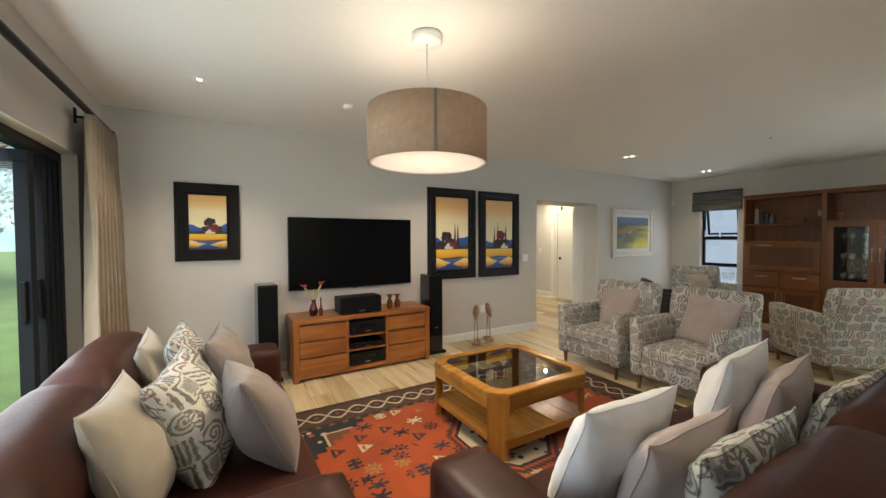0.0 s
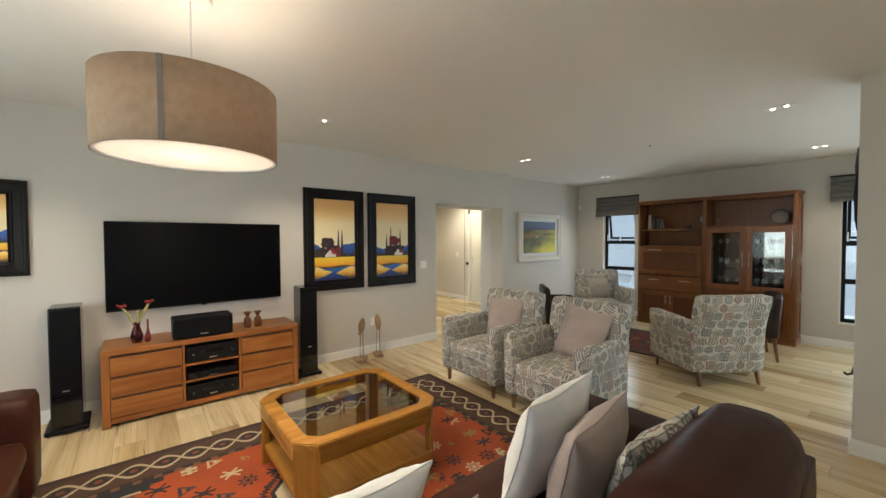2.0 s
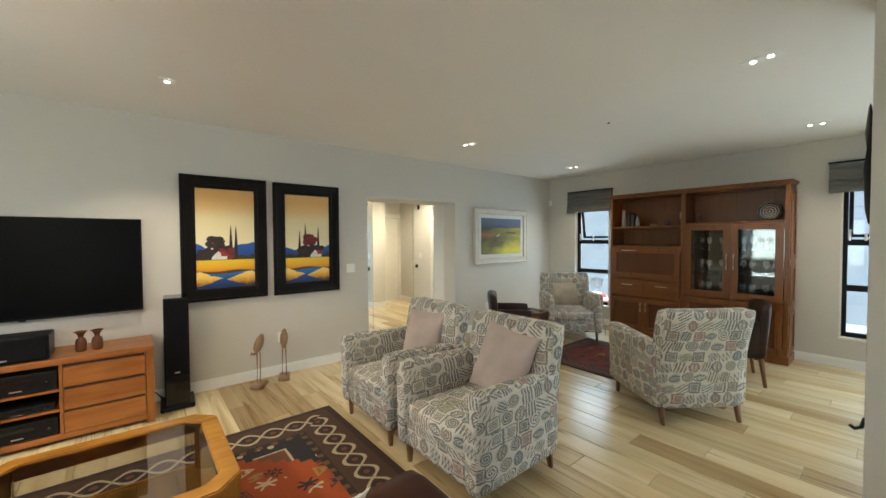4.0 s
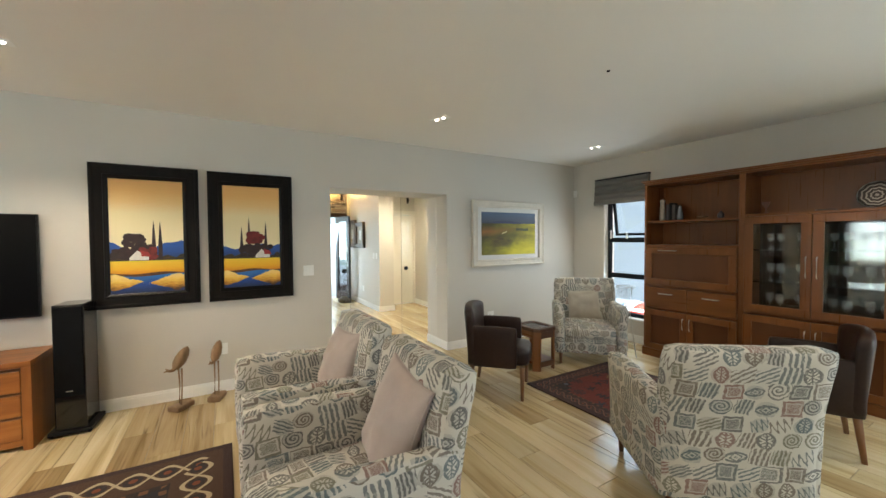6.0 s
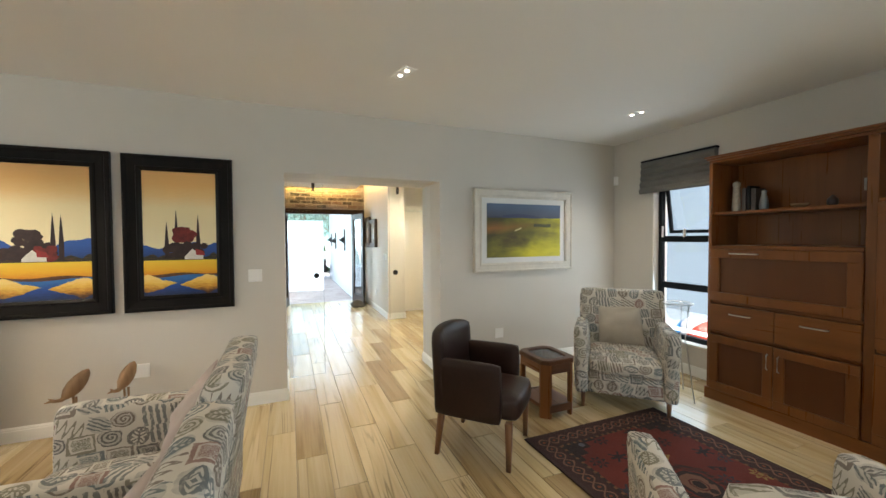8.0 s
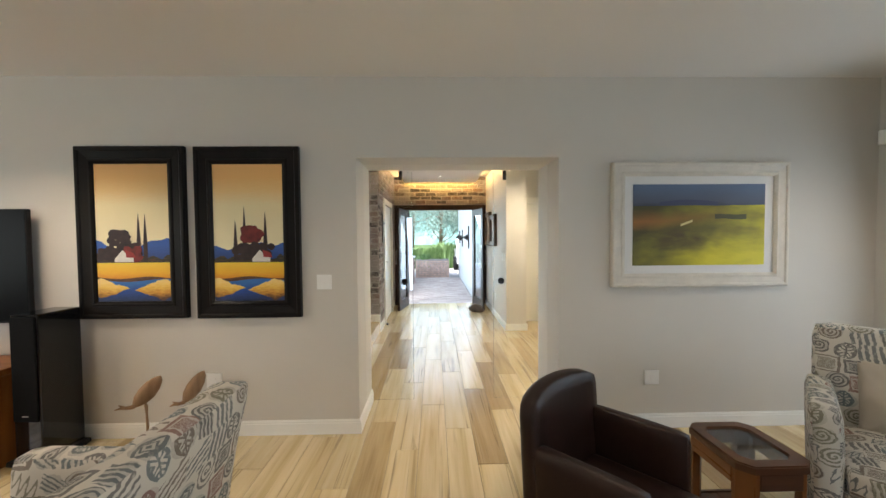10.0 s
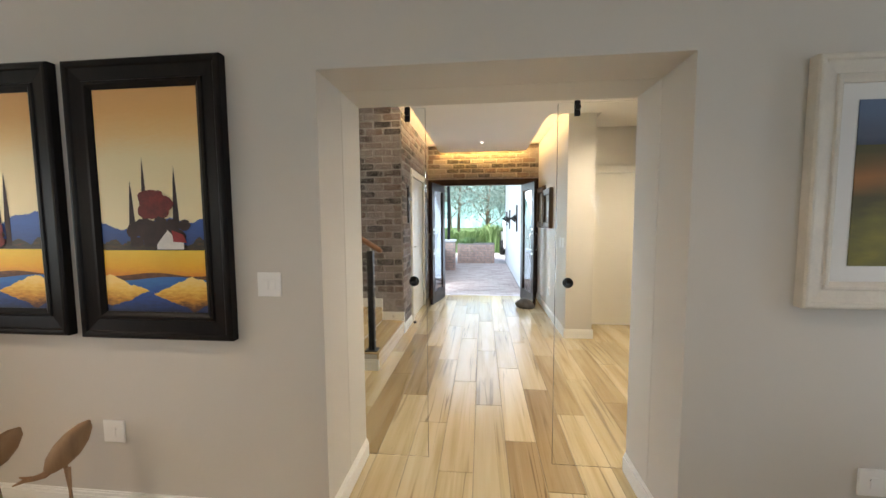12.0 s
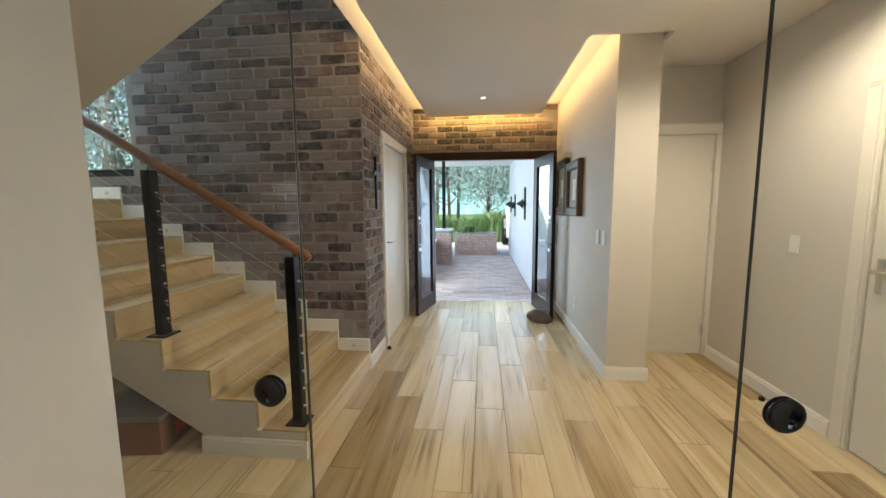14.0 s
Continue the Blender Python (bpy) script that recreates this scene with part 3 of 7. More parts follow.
def roman_blind(y0, y1, z0, z1):
    b = thing("roman_blind", pose(X1, (y0 + y1) / 2, z0), "grey linen roman blind drawn up in folds above a window", "blind", "roman blinds")
    h = (y1 - y0) / 2
    n = 5
    bm = bmesh.new()
    prof = []
    for i in range(33):
        t = i / 32
        z = t * (z1 - z0)
        prof.append((-0.05 - 0.022 * abs(math.sin(t * math.pi * n)) - 0.03 * (1 - t) ** 2, z))
    prof += [(-0.004, z1 - z0), (-0.004, 0.02)]
    vs = prism(bm, prof, -h, h, "y")
    part("fabric", bm, BLIND, b)
    bm = bmesh.new()
    box(bm, -0.06, -0.003, -h - 0.01, h + 0.01, z1 - z0, z1 - z0 + 0.02, 0.003, 1)
    part("head_rail", bm, ALU, b)


roman_blind(3.14, 3.97, 1.98, 2.35)
roman_blind(0.0, 0.56, 2.02, 2.36)

# folding glass doors in the west wall, the panels stacked at the far side
d1 = tagged(new("door_1"), "black aluminium folding glass doors, partly stacked open", "door", kind="structure")
bm = bmesh.new()
bar_frame(bm, "x", X0 - 0.13, 0.6, 3.74, 0.0, 2.08, 0.06, 0.09)
part("door_frame", bm, ALU, d1)
for i in range(4):
    bm = bmesh.new()
    bar_frame(bm, "y", 0, -0.36, 0.36, 0.02, 2.0, 0.075, 0.045)
    leaf = part("leaf", bm, ALU, d1, loc=pose(X0 - 0.44, 3.64 - 0.095 * i, 0.01, 0, 0, -6 if i < 3 else -16))
    pane("pane", "y", 0, -0.285, 0.285, 0.095, 1.925, leaf)
    bm = bmesh.new()
    box(bm, 0.315, 0.345, -0.05, -0.02, 0.95, 1.2, 0.006)
    part("handle", bm, BLACK, leaf)

c = thing("curtain", pose(X0 + 0.11, 3.87, 0.02), "beige linen curtain gathered beside the glass doors", "curtain")
bm = bmesh.new()
cols, rows = 72, 14
grid = []
for j in range(rows + 1):
    z = 2.325 * j / rows
    f = 1 - j / rows
    half = 0.33 + 0.10 * f
    line = []
    for i in range(cols + 1):
        t = i / cols
        ph = t * 2 * math.pi * 7.5 + 0.6 * math.sin(z * 1.7 + 3 * t)
        line.append(bm.verts.new((0.045 * math.sin(ph) * (0.8 + 0.5 * f) + 0.05 * f * (t - 0.3), (t - 0.5) * 2 * half + 0.012 * math.sin(ph * 2), z)))
    grid.append(line)
for a, b in zip(grid, grid[1:]):
    for i in range(cols):
        bm.faces.new((a[i], a[i + 1], b[i + 1], b[i])).smooth = True
ob = part("fabric", bm, CURTAIN, c)
md = ob.modifiers.new("thick", "SOLIDIFY")
md.thickness = 0.006
r = thing("curtain_rod", pose(X0 + 0.10, 0, 2.375), "dark brown wooden curtain rod on brackets", "curtain rod")
bm = bmesh.new()
tube(bm, [(0, 0.3, 0), (0, 4.22, 0)], 0.022, 12)
part("rod", bm, DARKFRAME, r)
for y in (0.6, 2.3, 3.7):
    bm = bmesh.new()
    box(bm, -0.099, 0.006, y - 0.012, y + 0.012, -0.03, -0.016, 0.003)
    box(bm, -0.099, -0.088, y - 0.02, y + 0.02, -0.07, 0.04, 0.004)
    part("bracket", bm, DARKFRAME, r)
bm = bmesh.new()
lathe(bm, [(0.0, 0), (0.02, 0.004), (0.028, 0.03), (0.018, 0.055), (0.0, 0.06)], 14, Matrix.Translation((0, 4.22, 0)) @ pose(0, 0, 0, -90))
part("finial", bm, DARKFRAME, r)

# unseen glass doors: the one behind the walk added to let in light, the one past the wall end guessed from floor light
for nm, ax_, at_, a0, a1 in (("door_2", "y", YS - 0.1, 0.2, 2.0), ("door_3", "x", X1 + 0.12, -2.7, -0.4),):
    w = tagged(new(nm), "unseen wide black aluminium sliding glass door", "door", kind="structure")
    bm = bmesh.new()
    bar_frame(bm, ax_, at_, a0, a1, 0, 2.1, 0.06, 0.09)
    part("door_frame", bm, ALU, w)
    k = 3
    for i in range(k):
        s0, s1 = a0 + 0.06 + (a1 - a0 - 0.12) * i / k, a0 + 0.06 + (a1 - a0 - 0.12) * (i + 1) / k
        bm = bmesh.new()
        bar_frame(bm, ax_, at_, s0, s1, 0.06, 2.04, 0.06, 0.04)
        lf = part("leaf", bm, ALU, w)
        pane("pane", ax_, at_, s0 + 0.06, s1 - 0.06, 0.12, 1.98, lf)

# frameless glass sliding doors, half out of their pockets
for nm, a0, a1, kx in (("door_4", 3.72, 4.765, 4.69), ("door_5", 5.495, 6.55, 5.565)):
    gd = tagged(new(nm), "frameless glass sliding door with a round black pull", "door", kind="structure")
    bm = bmesh.new()
    box(bm, a0 + 0.002, a1 - 0.002, 4.988, 4.992, 0.001, 2.06)
    part("pane", bm, CLEAR, gd).visible_shadow = False
    bm = bmesh.new()
    edge = a1 if nm == "door_4" else a0
    box(bm, edge - 0.001, edge + 0.001, 4.9875, 4.9925, 0.001, 2.06)
    part("edge_seal", bm, plain("glass_edge_" + nm, (0.05, 0.06, 0.055), 0.2), gd, "dark polished glass edge")
    bm = bmesh.new()
    for s in (-1, 1):
        lathe(bm, [(0.029, 0.0), (0.029, 0.003), (0.025, 0.005), (0.02, 0.002), (0.0, 0.002)], 28, Matrix.Translation((kx, 4.99 + s * 0.0032, 1.075)) @ pose(0, 0, 0, -90 * s))
    part("round_pull", bm, GLOSSB, gd, "round black finger pull")
    for cx in ((a1 - 0.1,) if nm == "door_4" else (a0 + 0.1,)):
        bm = bmesh.new()
        box(bm, cx - 0.016, cx + 0.016, 4.974, 4.986, 1.985, 2.069, 0.005)
        tube(bm, [(cx, 4.955, 2.03), (cx, 4.974, 2.03)], 0.014, 12)
        part("hanger", bm, IRON, gd, "dark metal hanger clamp")


def panel_door(name, m, w, h, label, hinge, lever=True):
    """A flush painted door with its casing; local x along the door, -y towards the hall."""
    d = tagged(new(name), label, "door", kind="structure")
    d.matrix_world = m
    bm = bmesh.new()
    box(bm, 0.004, w - 0.004, 0.0, 0.04, 0.008, h - 0.004, 0.002, 1)
    leaf = part("leaf", bm, WDOOR, d)
    bm = bmesh.new()
    for x0, x1, z0, z1 in ((-0.10, -0.004, 0, h + 0.0), (w + 0.004, w + 0.10, 0, h + 0.0), (-0.10, w + 0.10, h + 0.002, h + 0.10)):
        box(bm, x0, x1, -0.022, -0.001, z0, z1, 0.003, 1)
        box(bm, x0 + 0.012, x1 - 0.012, -0.030, -0.022, z0 + (0.012 if z0 else 0), z1 - 0.012, 0.003, 1)
    part("casing", bm, TRIMW, d)
    hx = 0.0 if hinge == "left" else w
    for z in (0.25, 1.75):
        bm = bmesh.new()
        tube(bm, [(hx, -0.006, z - 0.05), (hx, -0.006, z + 0.05)], 0.009, 10)
        box(bm, hx - 0.022, hx + 0.022, -0.003, -0.0005, z - 0.05, z + 0.05)
        part("hinge", bm, CHROME, d, "steel hinge")
    if lever:
        k = w - 0.06 if hinge == "left" else 0.06
        s = -1 if hinge == "left" else 1
        bm = bmesh.new()
        box(bm, k - 0.02, k + 0.02, -0.008, -0.0005, 0.93, 1.12, 0.004)
        tube(bm, [(k, -0.008, 1.05), (k, -0.05, 1.05), (k + s * 0.11, -0.055, 1.05)], 0.009, 10)
        part("door_handle", bm, CHROME, d, "steel lever handle")
    return d


panel_door("door_6", pose(6.47, 8.0, 0), 0.66, 2.03, "plain white painted door in the hall alcove, closed", "right", lever=False)
panel_door("door_7", pose(BX, 8.03, 0, 0, 0, 90), 0.96, 2.04, "plain white painted door in the brick wall, closed", "right")
panel_door("door_8", pose(RX, 6.6, 0, 0, 0, -90), 0.85, 2.03, "plain white painted door with broad casing, closed", "right")

# front door: dark frame and two glazed leaves standing open inwards
fd = tagged(new("door_9"), "dark hardwood double front door with glass leaves, standing open", "door", kind="structure")
bm = bmesh.new()
box(bm, BX, 4.37, YD - 0.02, YD + 0.1, 0, 2.05, 0.004)
box(bm, 5.81, 6.078, YD - 0.02, YD + 0.1, 0, 2.05, 0.004)
box(bm, BX, 6.078, YD - 0.025, YD + 0.1, 2.05, 2.155, 0.004)
part("door_frame", bm, DOORWOOD, fd)
for hx, fx in ((4.385, 4.25), (5.795, 5.93)):
    v = Vector((fx - hx, 9.0 - (YD - 0.02), 0))
    ang = math.degrees(math.atan2(v.y, v.x))
    L = 0.70
    m = pose(hx, YD - 0.03, 0.008, 0, 0, ang)
    bm = bmesh.new()
    bar_frame(bm, "y", 0, 0, L, 0.0, 2.035, 0.125, 0.044)
    box(bm, 0.125, L - 0.125, -0.022, 0.022, 0.125, 0.2, 0.003)
    leaf = part("leaf", bm, DOORWOOD, fd, loc=m)
    pane("pane", "y", 0, 0.125, L - 0.125, 0.2, 1.91, leaf)
    bm = bmesh.new()
    for s in (-1, 1):
        tube(bm, [(L - 0.06, s * 0.022, 0.92), (L - 0.06, s * 0.065, 0.94), (L - 0.06, s * 0.065, 1.18), (L - 0.06, s * 0.022, 1.2)], 0.008, 8)
    part("pull_handle", bm, CHROME, leaf, "steel pull handle")
    bm = bmesh.new()
    for z in (0.86, 1.26):
        tube(bm, [(L - 0.06, -0.034, z), (L - 0.06, 0.034, z)], 0.02, 12)
    part("lock_cylinder", bm, CHROME, leaf, "steel lock rose")

# window over the stair landing
w3 = tagged(new("window_3"), "white framed stair window with daylight and trees behind", "window", kind="structure")
bm = bmesh.new()
bar_frame(bm, "y", BY + 0.1, 1.0, 2.0, 1.72, 3.3, 0.05, 0.05)
part("window_frame", bm, ALU, w3)
pane("pane", "y", BY + 0.1, 1.05, 1.95, 1.77, 3.25, w3)
bm = bmesh.new()
box(bm, 1.0, 2.0, BY - 0.01, BY + 0.075, 1.70, 1.72, 0.003)
part("window_sill", bm, ALU, w3)

# ---- stairs ----
st = tagged(new("staircase"), "tiled staircase with wood-look treads and plastered side", "stairs", kind="structure")
RISE, GO, YA, YB = 0.167, 0.28, 6.24, BY - 0.022
for k in range(1, 10):
    xr = 4.11 - GO * (k - 1)
    bm = bmesh.new()
    deep = 1.0 if k == 9 else GO
    box(bm, xr - deep + 0.006, xr, YA, YB, RISE * k - 0.014, RISE * k, 0.002, 1)
    part("tread", bm, PLANK, st)
    bm = bmesh.new()
    box(bm, xr - 0.02, xr - 0.004, YA, YB, RISE * (k - 1), RISE * k - 0.0145)
    part("riser", bm, PLANK, st)
    bm = bmesh.new()
    box(bm, xr - GO + 0.002, xr + 0.0, BY - 0.021, BY - 0.001, RISE * (k - 1), RISE * k + 0.105, 0.003, 1)
    part("stepped_skirting", bm, SKIRT, st, "white stepped skirting block")
    if k % 2:
        bm = bmesh.new()
        lathe(bm, [(0.017, 0.0), (0.016, 0.004), (0.011, 0.005), (0.0, 0.003)], 16, Matrix.Translation((xr - GO * 0.5, BY - 0.0205, RISE * k + 0.05)) @ pose(0, 0, 0, 90))
        part("step_light", bm, CHROME, st, "small round steel step light")
bm = bmesh.new()
side = [(4.088, 0.001)]
for k in range(1, 10):
    xr = 4.11 - GO * (k - 1) - 0.022
    side += [(xr, RISE * k - 0.015), (xr - GO if k < 9 else 0.8, RISE * k - 0.015)]
side += [(0.8, 1.2), (1.65, 1.2), (3.47, 0.11), (3.47, 0.001)]
prism(bm, side, YA + 0.004, YB)
part("stringer", bm, HALLWALL, st, "plastered stair side")
bm = bmesh.new()
box(bm, 3.47, 4.108, YA - 0.014, YA + 0.003, 0, 0.085, 0.002)
box(bm, 3.47, 4.108, YA - 0.009, YA + 0.003, 0.085, 0.105, 0.002)
part("skirting", bm, SKIRT, st)
bm = bmesh.new()
prism(bm, [(1.6, 1.02), (4.1, 2.47), (4.1, 2.75), (1.6, 1.5)], HF + 0.01, 6.08)
part("upper_flight", bm, HALLWALL, st, "plastered underside of the upper flight")

hr = thing("stair_railing", pose(0, 0, 0), "black steel posts with cables and a wooden handrail", "railing")
yr = 6.33
slope = RISE / GO


def tread_z(px):
    return RISE * (math.floor((4.11 - px) / GO) + 1)


posts = [4.02, 3.20, 2.36]
for i, px in enumerate(posts):
    z0 = tread_z(px)
    z1 = 1.17 + (4.02 - px) * slope
    bm = bmesh.new()
    box(bm, px - 0.029, px + 0.029, yr - 0.029, yr + 0.029, z0 + 0.008, z1 - 0.03, 0.003, 1)
    p = part("post", bm, BLACK, hr, "black steel post")
    bm = bmesh.new()
    box(bm, px - 0.06, px + 0.06, yr - 0.06, yr + 0.06, z0, z0 + 0.008, 0.002, 1)
    part("base_plate", bm, BLACK, p)
    bm = bmesh.new()
    tube(bm, [(px, yr, z1 - 0.03), (px, yr, z1 + 0.03)], 0.008, 8)
    part("pin", bm, CHROME, p, "steel pin")
    for k in range(8):
        bm = bmesh.new()
        z = z0 + 0.1 + 0.105 * k
        tube(bm, [(px + 0.02, yr, z), (px + 0.042, yr, z)], 0.006, 6)
        part("cable_ferrule", bm, CHROME, p, "steel cable end")
for k in range(8):
    bm = bmesh.new()
    pts = [(px, yr, tread_z(px) + 0.1 + 0.105 * k) for px in posts]
    tube(bm, pts, 0.0012, 5)
    part("cable", bm, CHROME, hr, "thin steel cable")
bm = bmesh.new()
x_a, x_b = 4.13, 1.9
tube(bm, [(x_a, yr, 1.195 + (4.02 - x_a) * slope), (x_a - 0.03, yr, 1.20 + (4.05 - x_a) * slope), (x_b, yr, 1.20 + (4.02 - x_b) * slope)], [0.018, 0.026, 0.026], 14)
part("handrail", bm, RAILWOOD, hr, "polished reddish wooden handrail")

sb = thing("storage_box", pose(3.03, 6.33, 0, 0, 0, 8), "brown cardboard box stored beneath the stairs", "box")
bm = bmesh.new()
box(bm, -0.2, 0.2, -0.17, 0.17, 0, 0.2, 0.004)
part("body", bm, CARD, sb)
bm = bmesh.new()
box(bm, -0.205, 0.205, -0.175, 0.175, 0.201, 0.235, 0.005)
part("lid", bm, plain("grey_lid", (0.2, 0.19, 0.17), 0.6), sb, "grey lid")
bm = bmesh.new()
box(bm, 0.2005, 0.202, -0.05, 0.05, 0.05, 0.14)
part("printed_mark", bm, plain("red_mark", (0.5, 0.09, 0.06), 0.6), sb, "faded red printed mark")

# ---- coves, downlights ----
for nm, xx, sgn in (("cove_left", 4.36, -1), ("cove_right", 5.81, 1)):
    bm = bmesh.new()
    ya, yb = (HF + 0.2, YD - 0.1) if sgn < 0 else (7.32, YD - 0.1)
    box(bm, xx - 0.006, xx + 0.006, ya, yb, 2.656, 2.664)
    tagged(part("led_strip", bm, glow("led_" + nm, (1.0, 0.7, 0.28), 4)), "warm LED strip lying in the ceiling cove", "light strip", "cove lights")
    lamp(nm + "_light", "AREA", 4.0 if sgn < 0 else 2.0, (1.0, 0.66, 0.29), look((xx + sgn * 0.022, (ya + yb) / 2, 2.69), (xx + sgn * 1.0, (ya + yb) / 2, 2.1)), size=yb - ya, size_y=0.05)


bm = bmesh.new()
box(bm, 4.45, 5.75, YD - 0.152, YD - 0.14, 2.656, 2.664)
tagged(part("led_strip", bm, glow("led_end", (1.0, 0.7, 0.28), 4)), "warm LED strip lying in the ceiling cove", "light strip", "cove lights")
lamp("cove_end_light", "AREA", 5.0, (1.0, 0.60, 0.16), look((5.09, YD - 0.13, 2.69), (5.09, YD - 0.11, 2.0)), size=1.5, size_y=0.05)


def downlight(x, y, z, heads, turn=0):
    d = thing("downlight", pose(x, y, z, 0, 0, turn), "square recessed ceiling downlight, switched on", "downlight", "ceiling downlights")
    bm = bmesh.new()
    n = 0.05 if heads == 1 else 0.105
    box(bm, -n, n, -0.05, 0.05, -0.004, 0.0, 0.0015, 1)
    plate = part("trim_plate", bm, PLASTIC, d)
    for i in range(heads):
        cx = 0 if heads == 1 else (-0.046, 0.046)[i]
        bm = bmesh.new()
        lathe(bm, [(0.016, -0.0045), (0.016, -0.008), (0.013, -0.0085), (0.0, -0.0075)], 18, Matrix.Translation((cx, 0, 0)))
        part("lens", bm, DLGLOW, d, "glowing lens")
    lamp("downlight_beam", "SPOT", (18.0 if x > 0 else 11.0) if heads == 1 else 3.2 * heads, (1.0, 0.85, 0.66), Matrix.Translation((x, y, z - 0.03)), radius=0.04, cone=122)


downlight(-0.12, 3.36, HC, 1)
downlight(2.25, 3.40, HC, 1, 90)
downlight(5.20, 3.365, HC, 2, 105)
downlight(7.525, 3.38, HC, 2, -75)
downlight(5.19, 0.61, HC, 2, -100)
downlight(7.425, 0.585, HC, 2, -87)


def small_downlight(x, y, z, power):
    d = thing("downlight", pose(x, y, z), "small round recessed hall downlight, switched on", "downlight", "hall downlights")
    bm = bmesh.new()
    lathe(bm, [(0.035, 0.0), (0.035, -0.003), (0.026, -0.004), (0.024, -0.002), (0.0, -0.002)], 18)
    part("rim", bm, PLASTIC, d)
    bm = bmesh.new()
    lathe(bm, [(0.02, -0.0025), (0.018, -0.0055), (0.0, -0.0055)], 14)
    part("lens", bm, DLGLOW, d, "glowing lens")
    lamp("hall_beam", "SPOT", power * 1.05, (1.0, 0.98, 0.93) if x < 6 else (1.0, 0.85, 0.62), Matrix.Translation((x, y, z - 0.03)), radius=0.03, cone=115 if x < 6 else 162)


small_downlight(5.08, 8.75, 2.62, 2.2)
small_downlight(5.08, 6.35, 2.62, 4)
small_downlight(6.56, 6.30, 2.62, 33)

# smoke detector and sprinkler on the ceiling
sd = thing("smoke_detector", pose(1.01, 3.36, HC), "white plastic smoke detector on the ceiling", "smoke detector")
bm = bmesh.new()
lathe(bm, [(0.06, 0), (0.06, -0.014), (0.048, -0.03), (0.03, -0.036), (0.0, -0.036)], 24)
part("body", bm, PLASTIC, sd)
sp = thing("ceiling_sensor", pose(5.71, 1.88, HC), "tiny dark ceiling sensor", "sensor")
bm = bmesh.new()
lathe(bm, [(0.012, 0), (0.011, -0.008), (0.0, -0.01)], 14)
part("body", bm, BLACK, sp)

# ---- pendant lamp ----
pl = thing("pendant_lamp", pose(1.065, 1.97, 0), "large drum pendant lamp with a beige linen shade, lit", "pendant lamp")
bm = bmesh.new()
lathe(bm, [(0.088, HC - 0.001), (0.088, HC - 0.042), (0.078, HC - 0.05), (0.0, HC - 0.051)], 32)
part("ceiling_rose", bm, PLASTIC, pl, "white ceiling rose")
bm = bmesh.new()
tube(bm, [(0, 0, HC - 0.05), (0, 0, 2.12)], 0.004, 8)
part("cord", bm, PLASTIC, pl, "white cord")
for a in (0, 120, 240):
    bm = bmesh.new()
    ca, sa = math.cos(radians(a)), math.sin(radians(a))
    tube(bm, [(0.0, 0.0, 2.2), (0.347 * ca, 0.347 * sa, 2.2)], 0.003, 6)
    part("spoke", bm, PLASTIC, pl, "white shade spoke")
R, ZB, ZT = 0.351, 1.90, 2.215
bm = bmesh.new()
lathe_pts = [(R, ZB), (R, ZT), (R - 0.004, ZT), (R - 0.004, ZB)]
seg = 72
rings = [[bm.verts.new((r_ * math.cos(2 * math.pi * i / seg), r_ * math.sin(2 * math.pi * i / seg), z_)) for i in range(seg)] for r_, z_ in lathe_pts]
for q in range(4):
    a, b = rings[q], rings[(q + 1) % 4]
    for i in range(seg):
        bm.faces.new((a[i], a[(i + 1) % seg], b[(i + 1) % seg], b[i])).smooth = q in (0, 2)
shade_mat = Mat("lampshade", 0.9)
cc = shade_mat.coord()
sx, sy, sz = shade_mat.split(cc)
wv = (sx * 900.0).sin() * 0.25 + (sz * 900.0).sin() * 0.25
shade_mat.paint(shade_mat.ramp(shade_mat.noise(cc, 30, 4.0) + wv * 0.2, [(0.3, (0.40, 0.29, 0.205)), (0.7, (0.49, 0.365, 0.265))]))
shade_mat.bump(wv, 0.2, 0.001)
tr = shade_mat.node("ShaderNodeBsdfTranslucent")
tr.inputs[0].default_value = (0.62, 0.46, 0.31, 1)
mixs = shade_mat.node("ShaderNodeMixShader")
mixs.inputs[0].default_value = 0.22
outn = shade_mat.t.nodes["Material Output"]
shade_mat.t.links.new(shade_mat.b.outputs[0], mixs.inputs[1])
shade_mat.t.links.new(tr.outputs[0], mixs.inputs[2])
shade_mat.t.links.new(mixs.outputs[0], outn.inputs[0])
shade = part("shade", bm, shade_mat.m, pl, "beige linen drum shade")
bm = bmesh.new()
va = math.atan2(-1.97, -0.95)
box(bm, -0.008, 0.008, R + 0.0005, R + 0.003, ZB, ZT, m=pose(0, 0, 0, 0, 0, math.degrees(va) - 90 + 4))
part("seam", bm, SEAM, shade, "grey seam tape")
bm = bmesh.new()
lathe(bm, [(R - 0.016, ZB + 0.008), (R - 0.016, ZB + 0.012)], 64)
part("diffuser", bm, BULB, pl, "white diffuser disc")
bm = bmesh.new()
lathe(bm, [(R - 0.005, ZB + 0.001), (R - 0.005, ZB + 0.012), (R - 0.016, ZB + 0.012), (R - 0.016, ZB + 0.001)], 64, ring=True)
part("rim", bm, PLASTIC, pl, "white rim")
lamp("pendant_light", "POINT", 3.0, (1.0, 0.86, 0.68), Matrix.Translation((1.065, 1.97, 2.10)), radius=0.06)
pend = lamp("pendant_down", "AREA", 9.5, (1.0, 0.84, 0.62), look((1.05, 1.97, 1.896), (1.05, 1.97, 0)), size=0.6)
pend.data.shape = "DISK"

# ---- soft furniture ----


def soft(bm, amount, seed=0.0, freq=3.0):
    """Pushes vertices about a little, so that upholstery looks used."""
    for v in bm.verts:
        n = noise.noise_vector(v.co * freq + Vector((seed, seed * 0.7, 1.3)))
        v.co += n * amount


